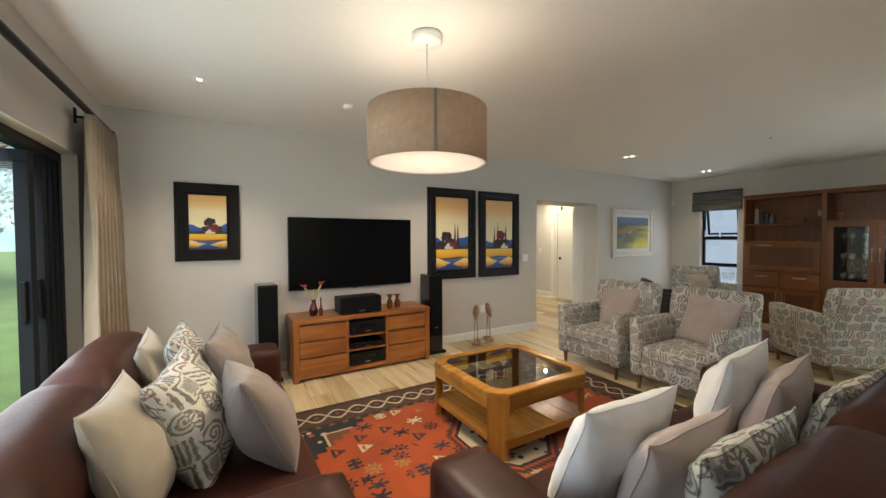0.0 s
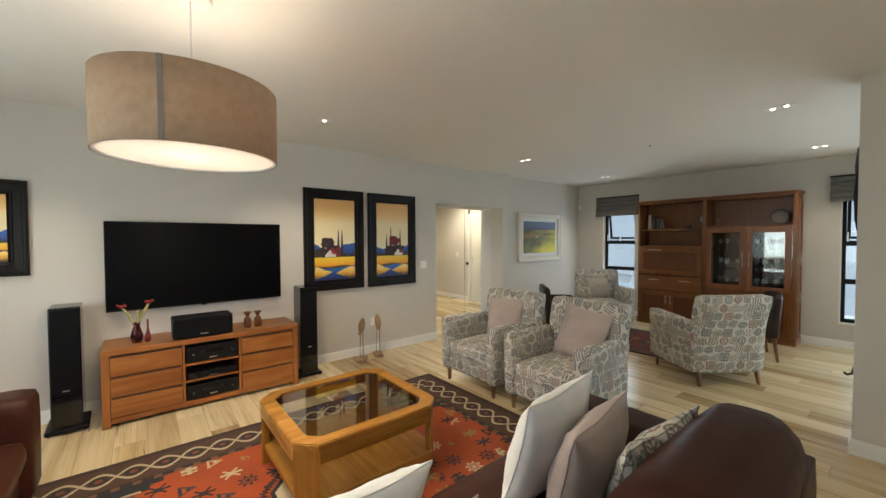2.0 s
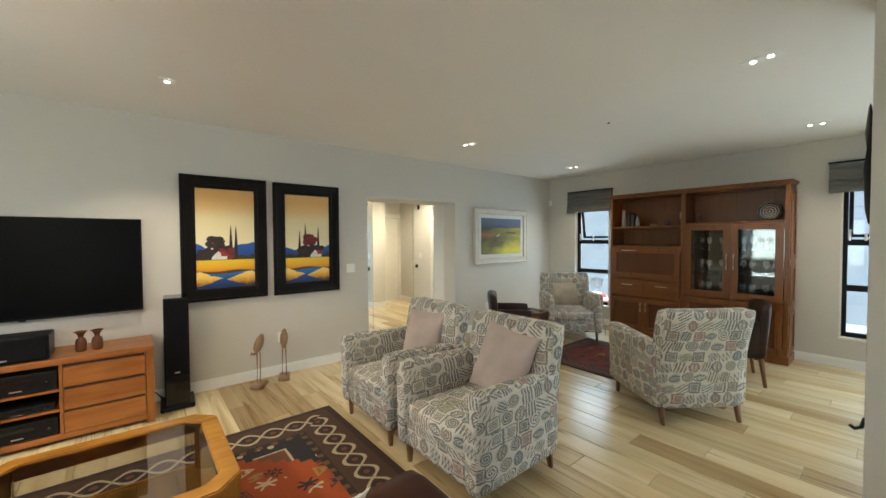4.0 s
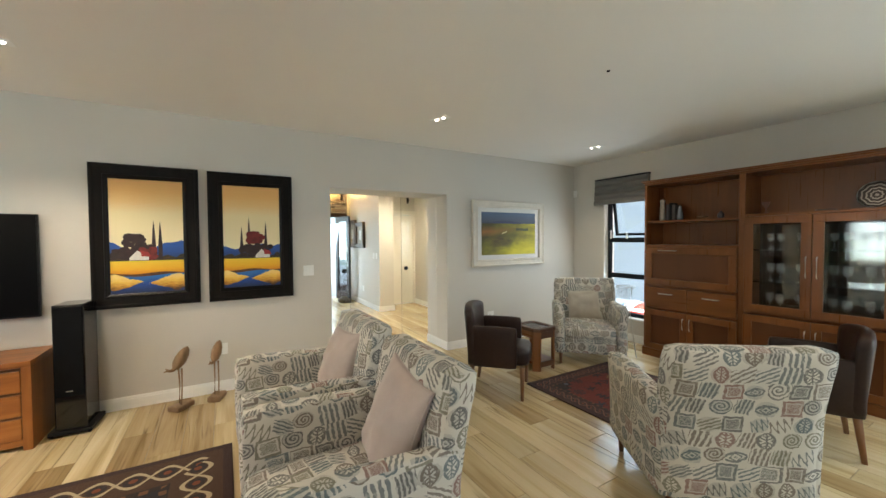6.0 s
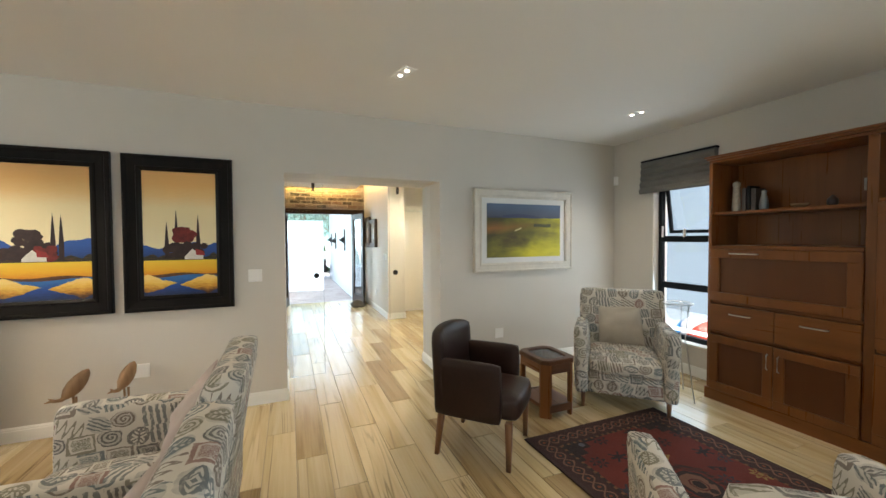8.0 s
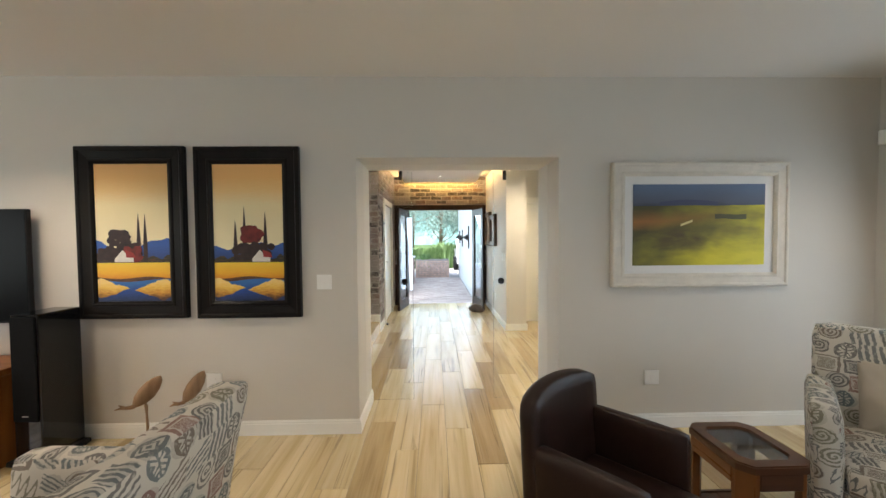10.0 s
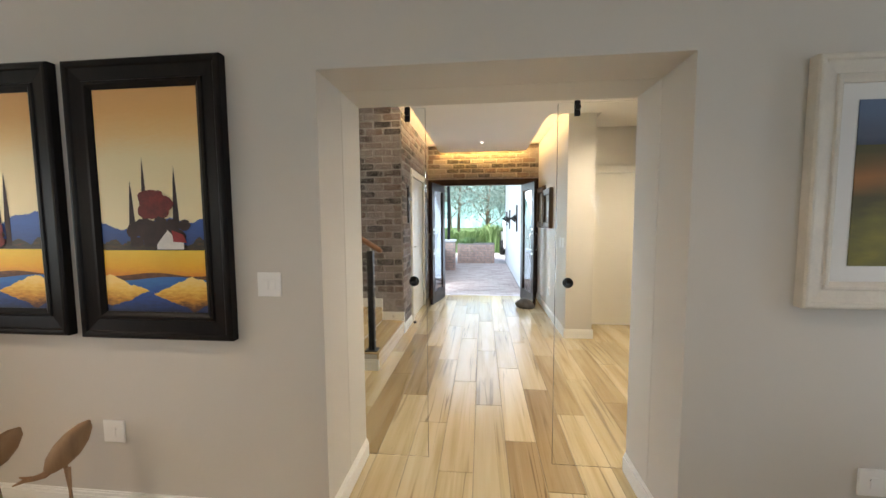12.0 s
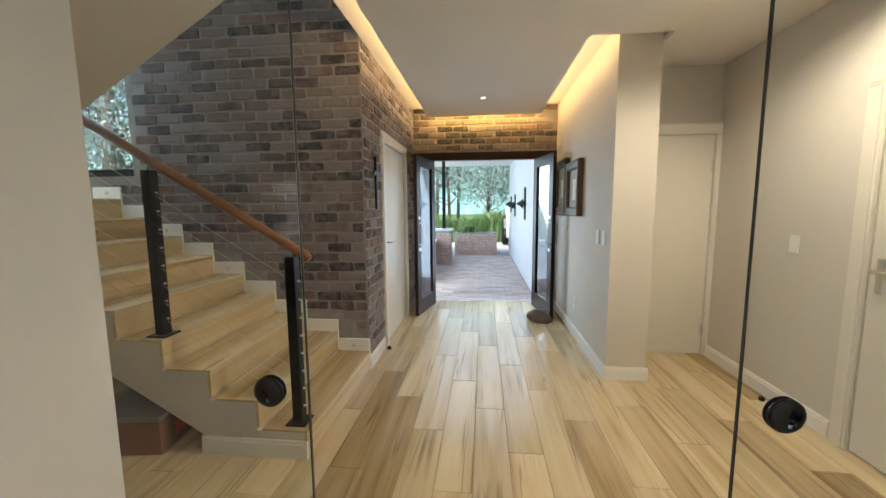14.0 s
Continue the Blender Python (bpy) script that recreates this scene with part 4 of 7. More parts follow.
def padded(x0, x1, y0, y1, z0, z1, r, cuts=5, puff=0.0, seed=0.0, wob=0.006):
    """A rounded, slightly puffed block."""
    bm = bmesh.new()
    box(bm, x0, x1, y0, y1, z0, z1)
    bmesh.ops.subdivide_edges(bm, edges=bm.edges[:], cuts=cuts, use_grid_fill=True)
    c = Vector(((x0 + x1) / 2, (y0 + y1) / 2, (z0 + z1) / 2))
    h = Vector((abs(x1 - x0) / 2, abs(y1 - y0) / 2, abs(z1 - z0) / 2))
    for v in bm.verts:
        p = v.co - c
        inner = Vector([max(-(h[i] - r), min(h[i] - r, p[i])) for i in range(3)])
        d = p - inner
        if d.length > 1e-6:
            q = inner + d.normalized() * r
        else:
            q = p
        u = Vector([p[i] / h[i] for i in range(3)])
        for i in range(3):
            j, k = (i + 1) % 3, (i + 2) % 3
            q[i] += puff * u[i] * (1 - u[j] ** 2) * (1 - u[k] ** 2)
        v.co = c + q
    soft(bm, wob, seed)
    for f in bm.faces:
        f.smooth = True
    return bm


def cushion_mesh(w, h, d, seed):
    """A feather-filled scatter cushion: sides drawn in, ears at the corners, creases running in from them; its face towards y."""
    bm = bmesh.new()
    n = 22
    sides = []
    for s in (1, -1):
        g = []
        for j in range(n + 1):
            line = []
            for i in range(n + 1):
                u, v = math.sin((i / n - 0.5) * math.pi * 0.94) / math.sin(math.pi * 0.47), math.sin((j / n - 0.5) * math.pi * 0.94) / math.sin(math.pi * 0.47)
                dent = 0.012 * noise.noise(Vector((u * 2 + seed, v * 2 + seed, 0.4)))
                px = u * (1 - 0.105 * (1 - v * v) ** 0.8 + dent) * w / 2
                pz = v * (1 - 0.105 * (1 - u * u) ** 0.8 - dent) * h / 2
                t = ((1 - u * u) * (1 - v * v)) ** 0.46
                full = 1 - 0.16 * v + 0.12 * noise.noise(Vector((seed * 3.1, s * 2.0, 0.7)))
                wr = (0.022 * noise.noise(Vector((u * 1.7 + seed, v * 1.7, s * 3.0))) + 0.010 * noise.noise(Vector((u * 4.5 + seed, v * 3.5, s * 5.0)))) * t
                cu, cv = 1 - abs(u), 1 - abs(v)
                ang = math.atan2(cv, cu + 1e-6)
                near = max(0.0, 1 - math.hypot(cu, cv) / 0.85)
                wr += 0.017 * near * (1 - near) * math.sin(ang * 9 + seed * 2 + (u > 0) * 1.7 + (v > 0) * 0.9)
                fold = math.exp(-((v - 0.55 - 0.25 * u + 0.1 * math.sin(seed)) / 0.07) ** 2) * max(0, 1 - (u - 0.3 * math.sin(seed * 2)) ** 2 * 2.2)
                wr -= 0.012 * fold * t
                line.append((px, s * (d / 2 * t * full + wr), pz + h * 0.44))
            g.append(line)
        sides.append(g)
    vt = {}

    def at(s, i, j):
        edge = i in (0, n) or j in (0, n)
        key = (0 if edge else s, i, j)
        if key not in vt:
            p = sides[s][j][i]
            vt[key] = bm.verts.new((p[0], 0.003 * math.sin(i * 0.6 + j * 0.5 + seed) if edge else p[1], p[2]))
        return vt[key]
    for s in (0, 1):
        for j in range(n):
            for i in range(n):
                q = (at(s, i, j), at(s, i + 1, j), at(s, i + 1, j + 1), at(s, i, j + 1))
                bm.faces.new(q if s else q[::-1]).smooth = True
    rim = [at(0, i, 0).co.copy() for i in range(n)] + [at(0, n, j).co.copy() for j in range(n)] + [at(0, n - i, n).co.copy() for i in range(n)] + [at(0, 0, n - j).co.copy() for j in range(n + 1)]
    return bm, rim


def cushion(x, y, z, turn, lean, roll, size, depth, material, label, seed, group=""):
    c = thing("scatter_cushion", pose(x, y, z) @ pose(0, 0, 0, 0, 0, turn) @ pose(0, 0, 0, lean, 0, 0) @ pose(0, 0, 0, 0, roll, 0), label, "cushion", group)
    bm, rim = cushion_mesh(size, size, depth, seed)
    part("cover", bm, material, c, uv=True)
    bm = bmesh.new()
    tube(bm, rim, 0.0038, 5)
    part("piping", bm, material, c, uv=True)
    return c


def sofa(name, m, length, label):
    """A leather sofa; local x along it, y = 0 at its back, the seat looking towards +y."""
    s = thing(name, m, label, "sofa", "leather sofas")
    aw, dp = 0.26, 1.1
    part("base", padded(0.03, length - 0.03, 0.06, dp - 0.04, 0.05, 0.30, 0.03, 3, 0, 1, 0.002), LEATHER, s)
    for i, (a, b) in enumerate(((aw, length / 2), (length / 2, length - aw))):
        part("seat_cushion", padded(a + 0.004, b - 0.004, 0.25, dp - 0.005, 0.285, 0.44, 0.055, 9, 0.018, 2.0 + i), LEATHER, s)
        part("back_cushion", padded(a - (0.16 if i == 0 else -0.003), b + (0.16 if i else -0.003), 0.02, 0.34, 0.30, 0.875, 0.12, 9, 0.022, 5.0 + i, 0.008), LEATHER, s)
    for i, a in enumerate((0.0, length - aw)):
        part("arm", padded(a, a + aw, 0.12, dp + 0.01, 0.04, 0.645, 0.045, 11, 0.006, 8.0 + i, 0.004), LEATHER, s)
    part("back_shell", padded(0.06, length - 0.06, -0.005, 0.09, 0.05, 0.72, 0.03, 5, 0, 3, 0.003), LEATHER, s)
    for fx in (0.1, length - 0.1):
        for fy in (0.12, dp - 0.12):
            bm = bmesh.new()
            box(bm, fx - 0.035, fx + 0.035, fy - 0.035, fy + 0.035, 0, 0.05, 0.004)
            part("foot", bm, DARKFRAME, s, "dark wooden foot")
    return s


# the sofa by the glass doors looks to +x, the one with its back to the walk looks to +y
sofa("sofa", pose(-0.74, 3.26, 0, 0, 0, -90), 2.18, "chocolate brown leather sofa with scatter cushions, by the curtain")
sofa("sofa", pose(0.64, 0.10, 0), 2.24, "chocolate brown leather sofa with scatter cushions, facing the television")

S1 = "cushions on the sofa by the curtain"
S2 = "cushions on the sofa facing the television"
CREAM_L, DOODLE_L, TAUPE_L = "cream cotton scatter cushion leaning on the sofa back", "cream scatter cushion printed with leaves and spirals", "taupe scatter cushion with piped edges"
cushion(-0.240, 1.784, 0.462, 87, -18, 1, 0.50, 0.23, CREAM, CREAM_L, 1.0, S1)
cushion(-0.031, 2.006, 0.466, 78, -23, -4, 0.52, 0.27, DOODLE2, DOODLE_L, 2.0, S1)
cushion(0.223, 1.929, 0.462, 97, -25, 3, 0.48, 0.27, TAUPE2, TAUPE_L, 3.0, S1)
cushion(-0.277, 2.730, 0.467, 92, -15, -2, 0.48, 0.22, CREAM, CREAM_L, 4.0, S1)
cushion(-0.118, 2.729, 0.469, 88, -15, -2, 0.50, 0.24, DOODLE2, DOODLE_L, 5.0, S1)
cushion(0.100, 2.80, 0.465, 80, -21, -4, 0.46, 0.26, TAUPE, TAUPE_L, 6.0, S1)
WHITE_L, PINK_L = "cream white cotton scatter cushion with piped edges", "grey-pink scatter cushion with piped edges"
cushion(1.271, 0.963, 0.457, 177, -23, 0, 0.50, 0.25, WHITEC, WHITE_L, 11.0, S2)
cushion(1.355, 0.765, 0.469, 177, -22, 5, 0.44, 0.22, PINK, PINK_L, 12.0, S2)
cushion(1.444, 0.583, 0.488, 173, -17, 11, 0.44, 0.20, DOODLE2, DOODLE_L, 13.0, S2)
cushion(2.227, 0.930, 0.468, 184, -17, 2, 0.50, 0.22, WHITEC, WHITE_L, 14.0, S2)
cushion(2.265, 0.752, 0.476, 185, -17, 7, 0.44, 0.22, PINK, PINK_L, 15.0, S2)
cushion(2.367, 0.546, 0.475, 172, -17, 8, 0.44, 0.19, DOODLE2, DOODLE_L, 16.0, S2)


def armchair(m, label, group):
    """A printed armchair; it looks to -y, x across, origin on the floor in the middle."""
    c = thing("armchair", m, label, "armchair", group)
    W, F, B = 0.79, -0.40, 0.36
    part("seat_base", padded(-W / 2 + 0.10, W / 2 - 0.10, F + 0.012, B - 0.02, 0.14, 0.33, 0.02, 5, 0, 1, 0.002), DOODLE, c, uv=True)
    part("seat_cushion", padded(-W / 2 + 0.115, W / 2 - 0.115, F, B - 0.14, 0.30, 0.445, 0.045, 7, 0.016, 2, 0.004), DOODLE, c, uv=True)
    for s in (-1, 1):
        bm = padded(W / 2 - 0.12, W / 2, F - 0.005, B - 0.02, 0.13, 0.69, 0.04, 9, 0.008, 3 + s, 0.003)
        for v in bm.verts:
            t = (v.co.z - 0.13) / 0.56
            v.co.x += 0.018 * t * t
            v.co.z -= 0.035 * max(0, (v.co.y - F) / (B - F)) * t if v.co.z > 0.4 else 0
        if s < 0:
            for v in bm.verts:
                v.co.x = -v.co.x
            bmesh.ops.reverse_faces(bm, faces=bm.faces[:])
        part("arm", bm, DOODLE, c, uv=True)
    bm = padded(-W / 2 + 0.03, W / 2 - 0.03, B - 0.16, B, 0.13, 0.935, 0.05, 9, 0.012, 7, 0.004)
    for v in bm.verts:
        t = max(0.0, (v.co.z - 0.35) / 0.58)
        v.co.y += 0.10 * t ** 1.4
        v.co.x *= 1 + 0.055 * t * t
        v.co.z += 0.018 * t * (abs(v.co.x) / (W / 2)) ** 2
    part("backrest", bm, DOODLE, c, uv=True)
    for sx in (-1, 1):
        for fy, k in ((F + 0.06, 0.0), (B - 0.05, 0.03)):
            bm = bmesh.new()
            x = sx * (W / 2 - 0.07)
            lathe(bm, [(0.016, 0.0), (0.028, 0.145)], 4, Matrix.Translation((x, fy, 0)) @ pose(0, 0, 0, 0, 0, 45))
            for v in bm.verts:
                if v.co.z < 0.01:
                    v.co.y += k
            part("leg", bm, LEGWOOD, c, "tapered wooden leg")
    return c


AG = "printed armchairs"
# looks to -x: local -y onto -x is a turn of -90
armchair(pose(3.81, 2.69, 0, 0, 0, -90), "cream printed fabric armchair with a pink cushion, beside the rug", AG)
armchair(pose(3.81, 1.79, 0, 0, 0, -90), "cream printed fabric armchair with a pink cushion, beside the rug", AG)
armchair(pose(5.78, 1.30, 0, 0, 0, 54.5 + 90), "cream printed fabric armchair turned towards the small rug", AG)
armchair(pose(7.25, 3.28, 0, 0, 0, 225 + 90), "cream printed fabric armchair in the window corner", AG)
cushion(3.94, 2.67, 0.445, -90 + 4, -20, -5, 0.48, 0.17, PINK, "dusty pink scatter cushion on an armchair", 21, "cushions on the armchairs")
cushion(3.94, 1.79, 0.445, -90 - 3, -20, 6, 0.50, 0.17, PINK, "dusty pink scatter cushion on an armchair", 22, "cushions on the armchairs")
cushion(7.36, 3.39, 0.445, 225 + 90, -20, -3, 0.42, 0.14, SAND, "sand coloured scatter cushion on an armchair", 23, "cushions on the armchairs")


def tub_chair(m, label):
    """A dark leather tub chair on wooden legs; it looks to -y."""
    c = thing("tub_chair", m, label, "chair", "leather tub chairs")
    W = 0.56
    part("seat", padded(-W / 2 + 0.055, W / 2 - 0.055, -0.30, 0.22, 0.30, 0.46, 0.04, 7, 0.02, 1, 0.003), LEATHERD, c)
    for s in (-1, 1):
        a, b = sorted((s * W / 2, s * (W / 2 - 0.065)))
        part("arm", padded(a, b, -0.20, 0.23, 0.29, 0.665, 0.022, 7, 0.004, 3, 0.002), LEATHERD, c)
    bm = padded(-W / 2, W / 2, 0.17, 0.26, 0.29, 0.845, 0.03, 9, 0.006, 5, 0.003)
    for v in bm.verts:
        t = max(0.0, (v.co.z - 0.4) / 0.44)
        v.co.y += 0.07 * t - 0.05 * (v.co.x / (W / 2)) ** 2 * t
        v.co.z -= 0.03 * (abs(v.co.x) / (W / 2)) ** 3 * t
    part("backrest", bm, LEATHERD, c)
    for sx in (-1, 1):
        for y, k in ((-0.25, 0.0), (0.21, 0.04)):
            bm = bmesh.new()
            lathe(bm, [(0.019, 0.0), (0.03, 0.31)], 4, Matrix.Translation((sx * (W / 2 - 0.04), y, 0)) @ pose(0, 0, 0, 0, 0, 45))
            for v in bm.verts:
                if v.co.z < 0.01:
                    v.co.y += k
            part("leg", bm, LEGWOOD, c, "square wooden leg")
    return c


tub_chair(pose(5.68, 3.07, 0, 0, 0, -47 + 90), "dark brown leather tub chair on wooden legs beside a small table")
tub_chair(pose(7.05, 1.18, 0, 0, 0, 112 + 90), "dark brown leather tub chair on wooden legs before the wall unit")

# ---- tables ----


def octagon(x0, x1, y0, y1, c):
    return [(x0 + c, y0), (x1 - c, y0), (x1, y0 + c), (x1, y1 - c), (x1 - c, y1), (x0 + c, y1), (x0, y1 - c), (x0, y0 + c)]


def glass_table(name, m, w, d, h, leg, mats, label, shelf, cut):
    """A table with cut corners, a framed glass top, corner legs and a low shelf."""
    t = thing(name, m, label, "table")
    mx, my, mz = mats
    a, b = w / 2, d / 2
    bm = bmesh.new()
    out = octagon(-a, a, -b, b, cut)
    inn = octagon(-a + leg, a - leg, -b + leg, b - leg, cut * 0.62)
    for z0, z1, grow in ((h - 0.035, h, 0.0),):
        lo = [bm.verts.new((x, y, z0)) for x, y in out]
        hi = [bm.verts.new((x, y, z1)) for x, y in out]
        lo2 = [bm.verts.new((x, y, z0)) for x, y in inn]
        hi2 = [bm.verts.new((x, y, z1)) for x, y in inn]
        for i in range(8):
            j = (i + 1) % 8
            bm.faces.new((lo[i], lo[j], hi[j], hi[i]))
            bm.faces.new((lo2[j], lo2[i], hi2[i], hi2[j]))
            bm.faces.new((hi[i], hi[j], hi2[j], hi2[i]))
            bm.faces.new((lo[j], lo[i], lo2[i], lo2[j]))
    bmesh.ops.bevel(bm, geom=[e for e in bm.edges if abs(e.verts[0].co.z - h) < 1e-5 and abs(e.verts[1].co.z - h) < 1e-5], offset=0.006, segments=2, affect="EDGES")
    part("top_frame", bm, mx, t)
    bm = bmesh.new()
    prism(bm, octagon(-a + leg - 0.008, a - leg + 0.008, -b + leg - 0.008, b - leg + 0.008, cut * 0.62), h - 0.016, h - 0.008, "z")
    part("glass_top", bm, TGLASS, t, "smoked glass panel")
    for sx in (-1, 1):
        for sy in (-1, 1):
            bm = bmesh.new()
            o = [(sx * (a - 0.006), sy * (b - 0.006 - cut)), (sx * (a - 0.006 - cut), sy * (b - 0.006)), (sx * (a - leg * 1.25), sy * (b - 0.006)), (sx * (a - leg * 1.25), sy * (b - leg * 0.7)), (sx * (a - leg * 0.7), sy * (b - leg * 1.25)), (sx * (a - 0.006), sy * (b - leg * 1.25))]
            prism(bm, o, 0.0, h - 0.036, "z")
            part("leg", bm, mz, t)
    for s in (-1, 1):
        bm = bmesh.new()
        box(bm, -a + leg * 1.25, a - leg * 1.25, s * (b - 0.012) - 0.011, s * (b - 0.012) + 0.011, h - 0.11, h - 0.037, 0.002, 1)
        part("apron", bm, mx, t)
        bm = bmesh.new()
        box(bm, s * (a - 0.012) - 0.011, s * (a - 0.012) + 0.011, -b + leg * 1.25, b - leg * 1.25, h - 0.11, h - 0.037, 0.002, 1)
        part("apron", bm, my, t)
    n = 5 if w > 0.6 else 2
    for i in range(n):
        x0 = -a + 0.02 + (w - 0.04) * i / n
        bm = bmesh.new()
        xa, xb, yb = x0 + 0.0015, x0 + (w - 0.04) / n - 0.0015, b - 0.02
        ca, cb = (cut if i == 0 else 0.0), (cut if i == n - 1 else 0.0)
        ol = [(xa + ca, -yb), (xb - cb, -yb)] + ([(xb, -yb + cut), (xb, yb - cut)] if cb else []) + [(xb - cb, yb), (xa + ca, yb)] + ([(xa, yb - cut), (xa, -yb + cut)] if ca else [])
        prism(bm, ol, shelf - 0.03, shelf, "z")
        part("shelf_board", bm, my, t)
    for s in (-1, 1):
        bm = bmesh.new()
        box(bm, -a + leg, a - leg, s * (b - 0.014) - 0.009, s * (b - 0.014) + 0.009, shelf - 0.055, shelf + 0.006, 0.002, 1)
        part("shelf_rail", bm, mx, t)
    return t


glass_table("coffee_table", pose(1.94, 2.27, 0.012), 0.94, 0.90, 0.445, 0.085, (OAK, OAKY, OAKZ), "golden oak coffee table with a glass top, on the rug", 0.135, 0.10)
glass_table("side_table", pose(6.46, 3.37, 0), 0.34, 0.40, 0.475, 0.06, (KIAATX, KIAAT, KIAATZ), "reddish brown wooden side table with a glass top", 0.10, 0.05)

# ---- television unit ----
tv = thing("tv_unit", pose(1.375, 4.15, 0), "honey coloured wooden television unit with six drawers", "tv unit")
w2, y0, y1, h = 0.775, -0.21, 0.25, 0.64
bm = bmesh.new()
box(bm, -w2, w2, y0 - 0.01, y1, h - 0.045, h, 0.004)
part("top", bm, TEAK, tv)
for s in (-1, 1):
    bm = bmesh.new()
    a, b = sorted((s * (w2 - 0.002), s * (w2 - 0.055)))
    box(bm, a, b, y0, y1, 0, h - 0.046, 0.003)
    part("side_panel", bm, TEAKZ, tv)
    bm = bmesh.new()
    a, b = sorted((s * 0.235, s * 0.215))
    box(bm, a, b, y0 + 0.005, y1, 0.06, h - 0.046, 0.002)
    part("divider", bm, TEAKZ, tv)
bm = bmesh.new()
box(bm, -w2 + 0.056, w2 - 0.056, y0 + 0.01, y1, 0.03, 0.075, 0.002)
part("bottom", bm, TEAK, tv)
bm = bmesh.new()
box(bm, -w2 + 0.06, w2 - 0.06, y1 - 0.012, y1 - 0.002, 0.076, h - 0.05)
part("back_panel", bm, KIAAT, tv)
for z in (0.25, 0.40):
    bm = bmesh.new()
    box(bm, -0.214, 0.214, y0 + 0.02, y1 - 0.013, z - 0.011, z + 0.011, 0.002)
    part("shelf", bm, TEAK, tv)
for s in (-1, 1):
    for k in range(3):
        z0 = 0.08 + k * 0.17
        bm = bmesh.new()
        a, b = sorted((s * 0.238, s * (w2 - 0.058)))
        box(bm, a, b, y0 - 0.002, y0 + 0.02, z0, z0 + 0.150, 0.004)
        dr = part("drawer_front", bm, TEAK, tv)
        # darker wood strip paints the shade in the groove between drawers
        bm = bmesh.new()
        box(bm, a + 0.004, b - 0.004, y0 + 0.012, y0 + 0.02, z0 + 0.151, z0 + 0.169)
        part("finger_groove", bm, KIAATX, dr, "finger groove, its shade put in as darker wood")


def hifi(x, z, w, hh, label):
    d = thing("av_receiver", pose(x, 4.05, z), label, "hi-fi device", "devices in the television unit")
    bm = bmesh.new()
    box(bm, -w / 2, w / 2, -0.10, 0.2, 0.008, hh, 0.003)
    part("body", bm, BLACK, d)
    bm = bmesh.new()
    box(bm, -w * 0.22, w * 0.2, -0.1015, -0.1, hh * 0.55, hh * 0.75)
    part("display", bm, GLOSSB, d)
    for kx in (-0.38, 0.38):
        bm = bmesh.new()
        lathe(bm, [(0.014, 0), (0.013, 0.012), (0.0, 0.013)], 16, Matrix.Translation((w * kx, -0.1, hh * 0.5)) @ pose(0, 0, 0, 90))
        part("knob", bm, GLOSSB, d, "glossy black knob")
    bm = bmesh.new()
    box(bm, -0.03, 0.03, -0.1015, -0.1, hh * 0.2, hh * 0.26)
    part("mark", bm, CHROME, d)
    for fx in (-0.4, 0.4):
        bm = bmesh.new()
        lathe(bm, [(0.012, 0), (0.012, 0.0085)], 10, Matrix.Translation((w * fx, -0.06, 0)))
        part("foot", bm, BLACK, d)


hifi(1.375, 0.412, 0.41, 0.145, "black hi-fi receiver on the top shelf of the television unit")
hifi(1.375, 0.262, 0.38, 0.06, "flat black disc player on a shelf")
hifi(1.375, 0.076, 0.41, 0.13, "black hi-fi amplifier on the bottom of the television unit")

cs = thing("centre_speaker", pose(1.31, 4.06, 0.64), "black centre loudspeaker on the television unit", "loudspeaker")
bm = bmesh.new()
box(bm, -0.235, 0.235, -0.10, 0.14, 0.006, 0.185, 0.012, 3)
part("cabinet", bm, BLACK, cs)
bm = bmesh.new()
box(bm, -0.225, 0.225, -0.115, -0.101, 0.014, 0.178, 0.008, 2)
part("grille", bm, GREYB, cs)
bm = bmesh.new()
box(bm, -0.03, 0.03, -0.117, -0.1155, 0.03, 0.04)
part("badge", bm, CHROME, cs)
for fx in (-0.2, 0.2):
    bm = bmesh.new()
    lathe(bm, [(0.012, 0), (0.012, 0.007)], 10, Matrix.Translation((fx, -0.05, 0)))
    part("foot", bm, BLACK, cs)


def tower(m, label, wide):
    t = thing("floor_speaker", m, label, "loudspeaker", "floor-standing loudspeakers")
    bm = bmesh.new()
    box(bm, -wide / 2, wide / 2, -0.14, 0.14, 0.045, 1.0, 0.008, 2)
    part("cabinet", bm, GLOSSB, t)
    bm = bmesh.new()
    box(bm, -wide / 2 + 0.008, wide / 2 - 0.008, -0.152, -0.141, 0.30, 0.985, 0.005, 1)
    part("grille", bm, GREYB, t)
    bm = bmesh.new()
    box(bm, -0.02, 0.02, -0.1535, -0.1525, 0.335, 0.343)
    part("badge", bm, CHROME, t)
    bm = bmesh.new()
    box(bm, -wide / 2 - 0.035, wide / 2 + 0.035, -0.17, 0.15, 0.012, 0.044, 0.006, 2)
    part("plinth", bm, BLACK, t)
    for fx in (-1, 1):
        for fy in (-0.145, 0.125):
            bm = bmesh.new()
            lathe(bm, [(0.008, 0), (0.014, 0.0125)], 10, Matrix.Translation((fx * (wide / 2 + 0.015), fy, 0)))
            part("foot", bm, BLACK, t)


tower(pose(0.385, 4.22, 0, 0, 0, 2), "tall black floor-standing loudspeaker beside the television unit", 0.185)
tower(pose(2.32, 4.21, 0, 0, 0, -3), "tall glossy black floor-standing loudspeaker beside the television unit", 0.185)

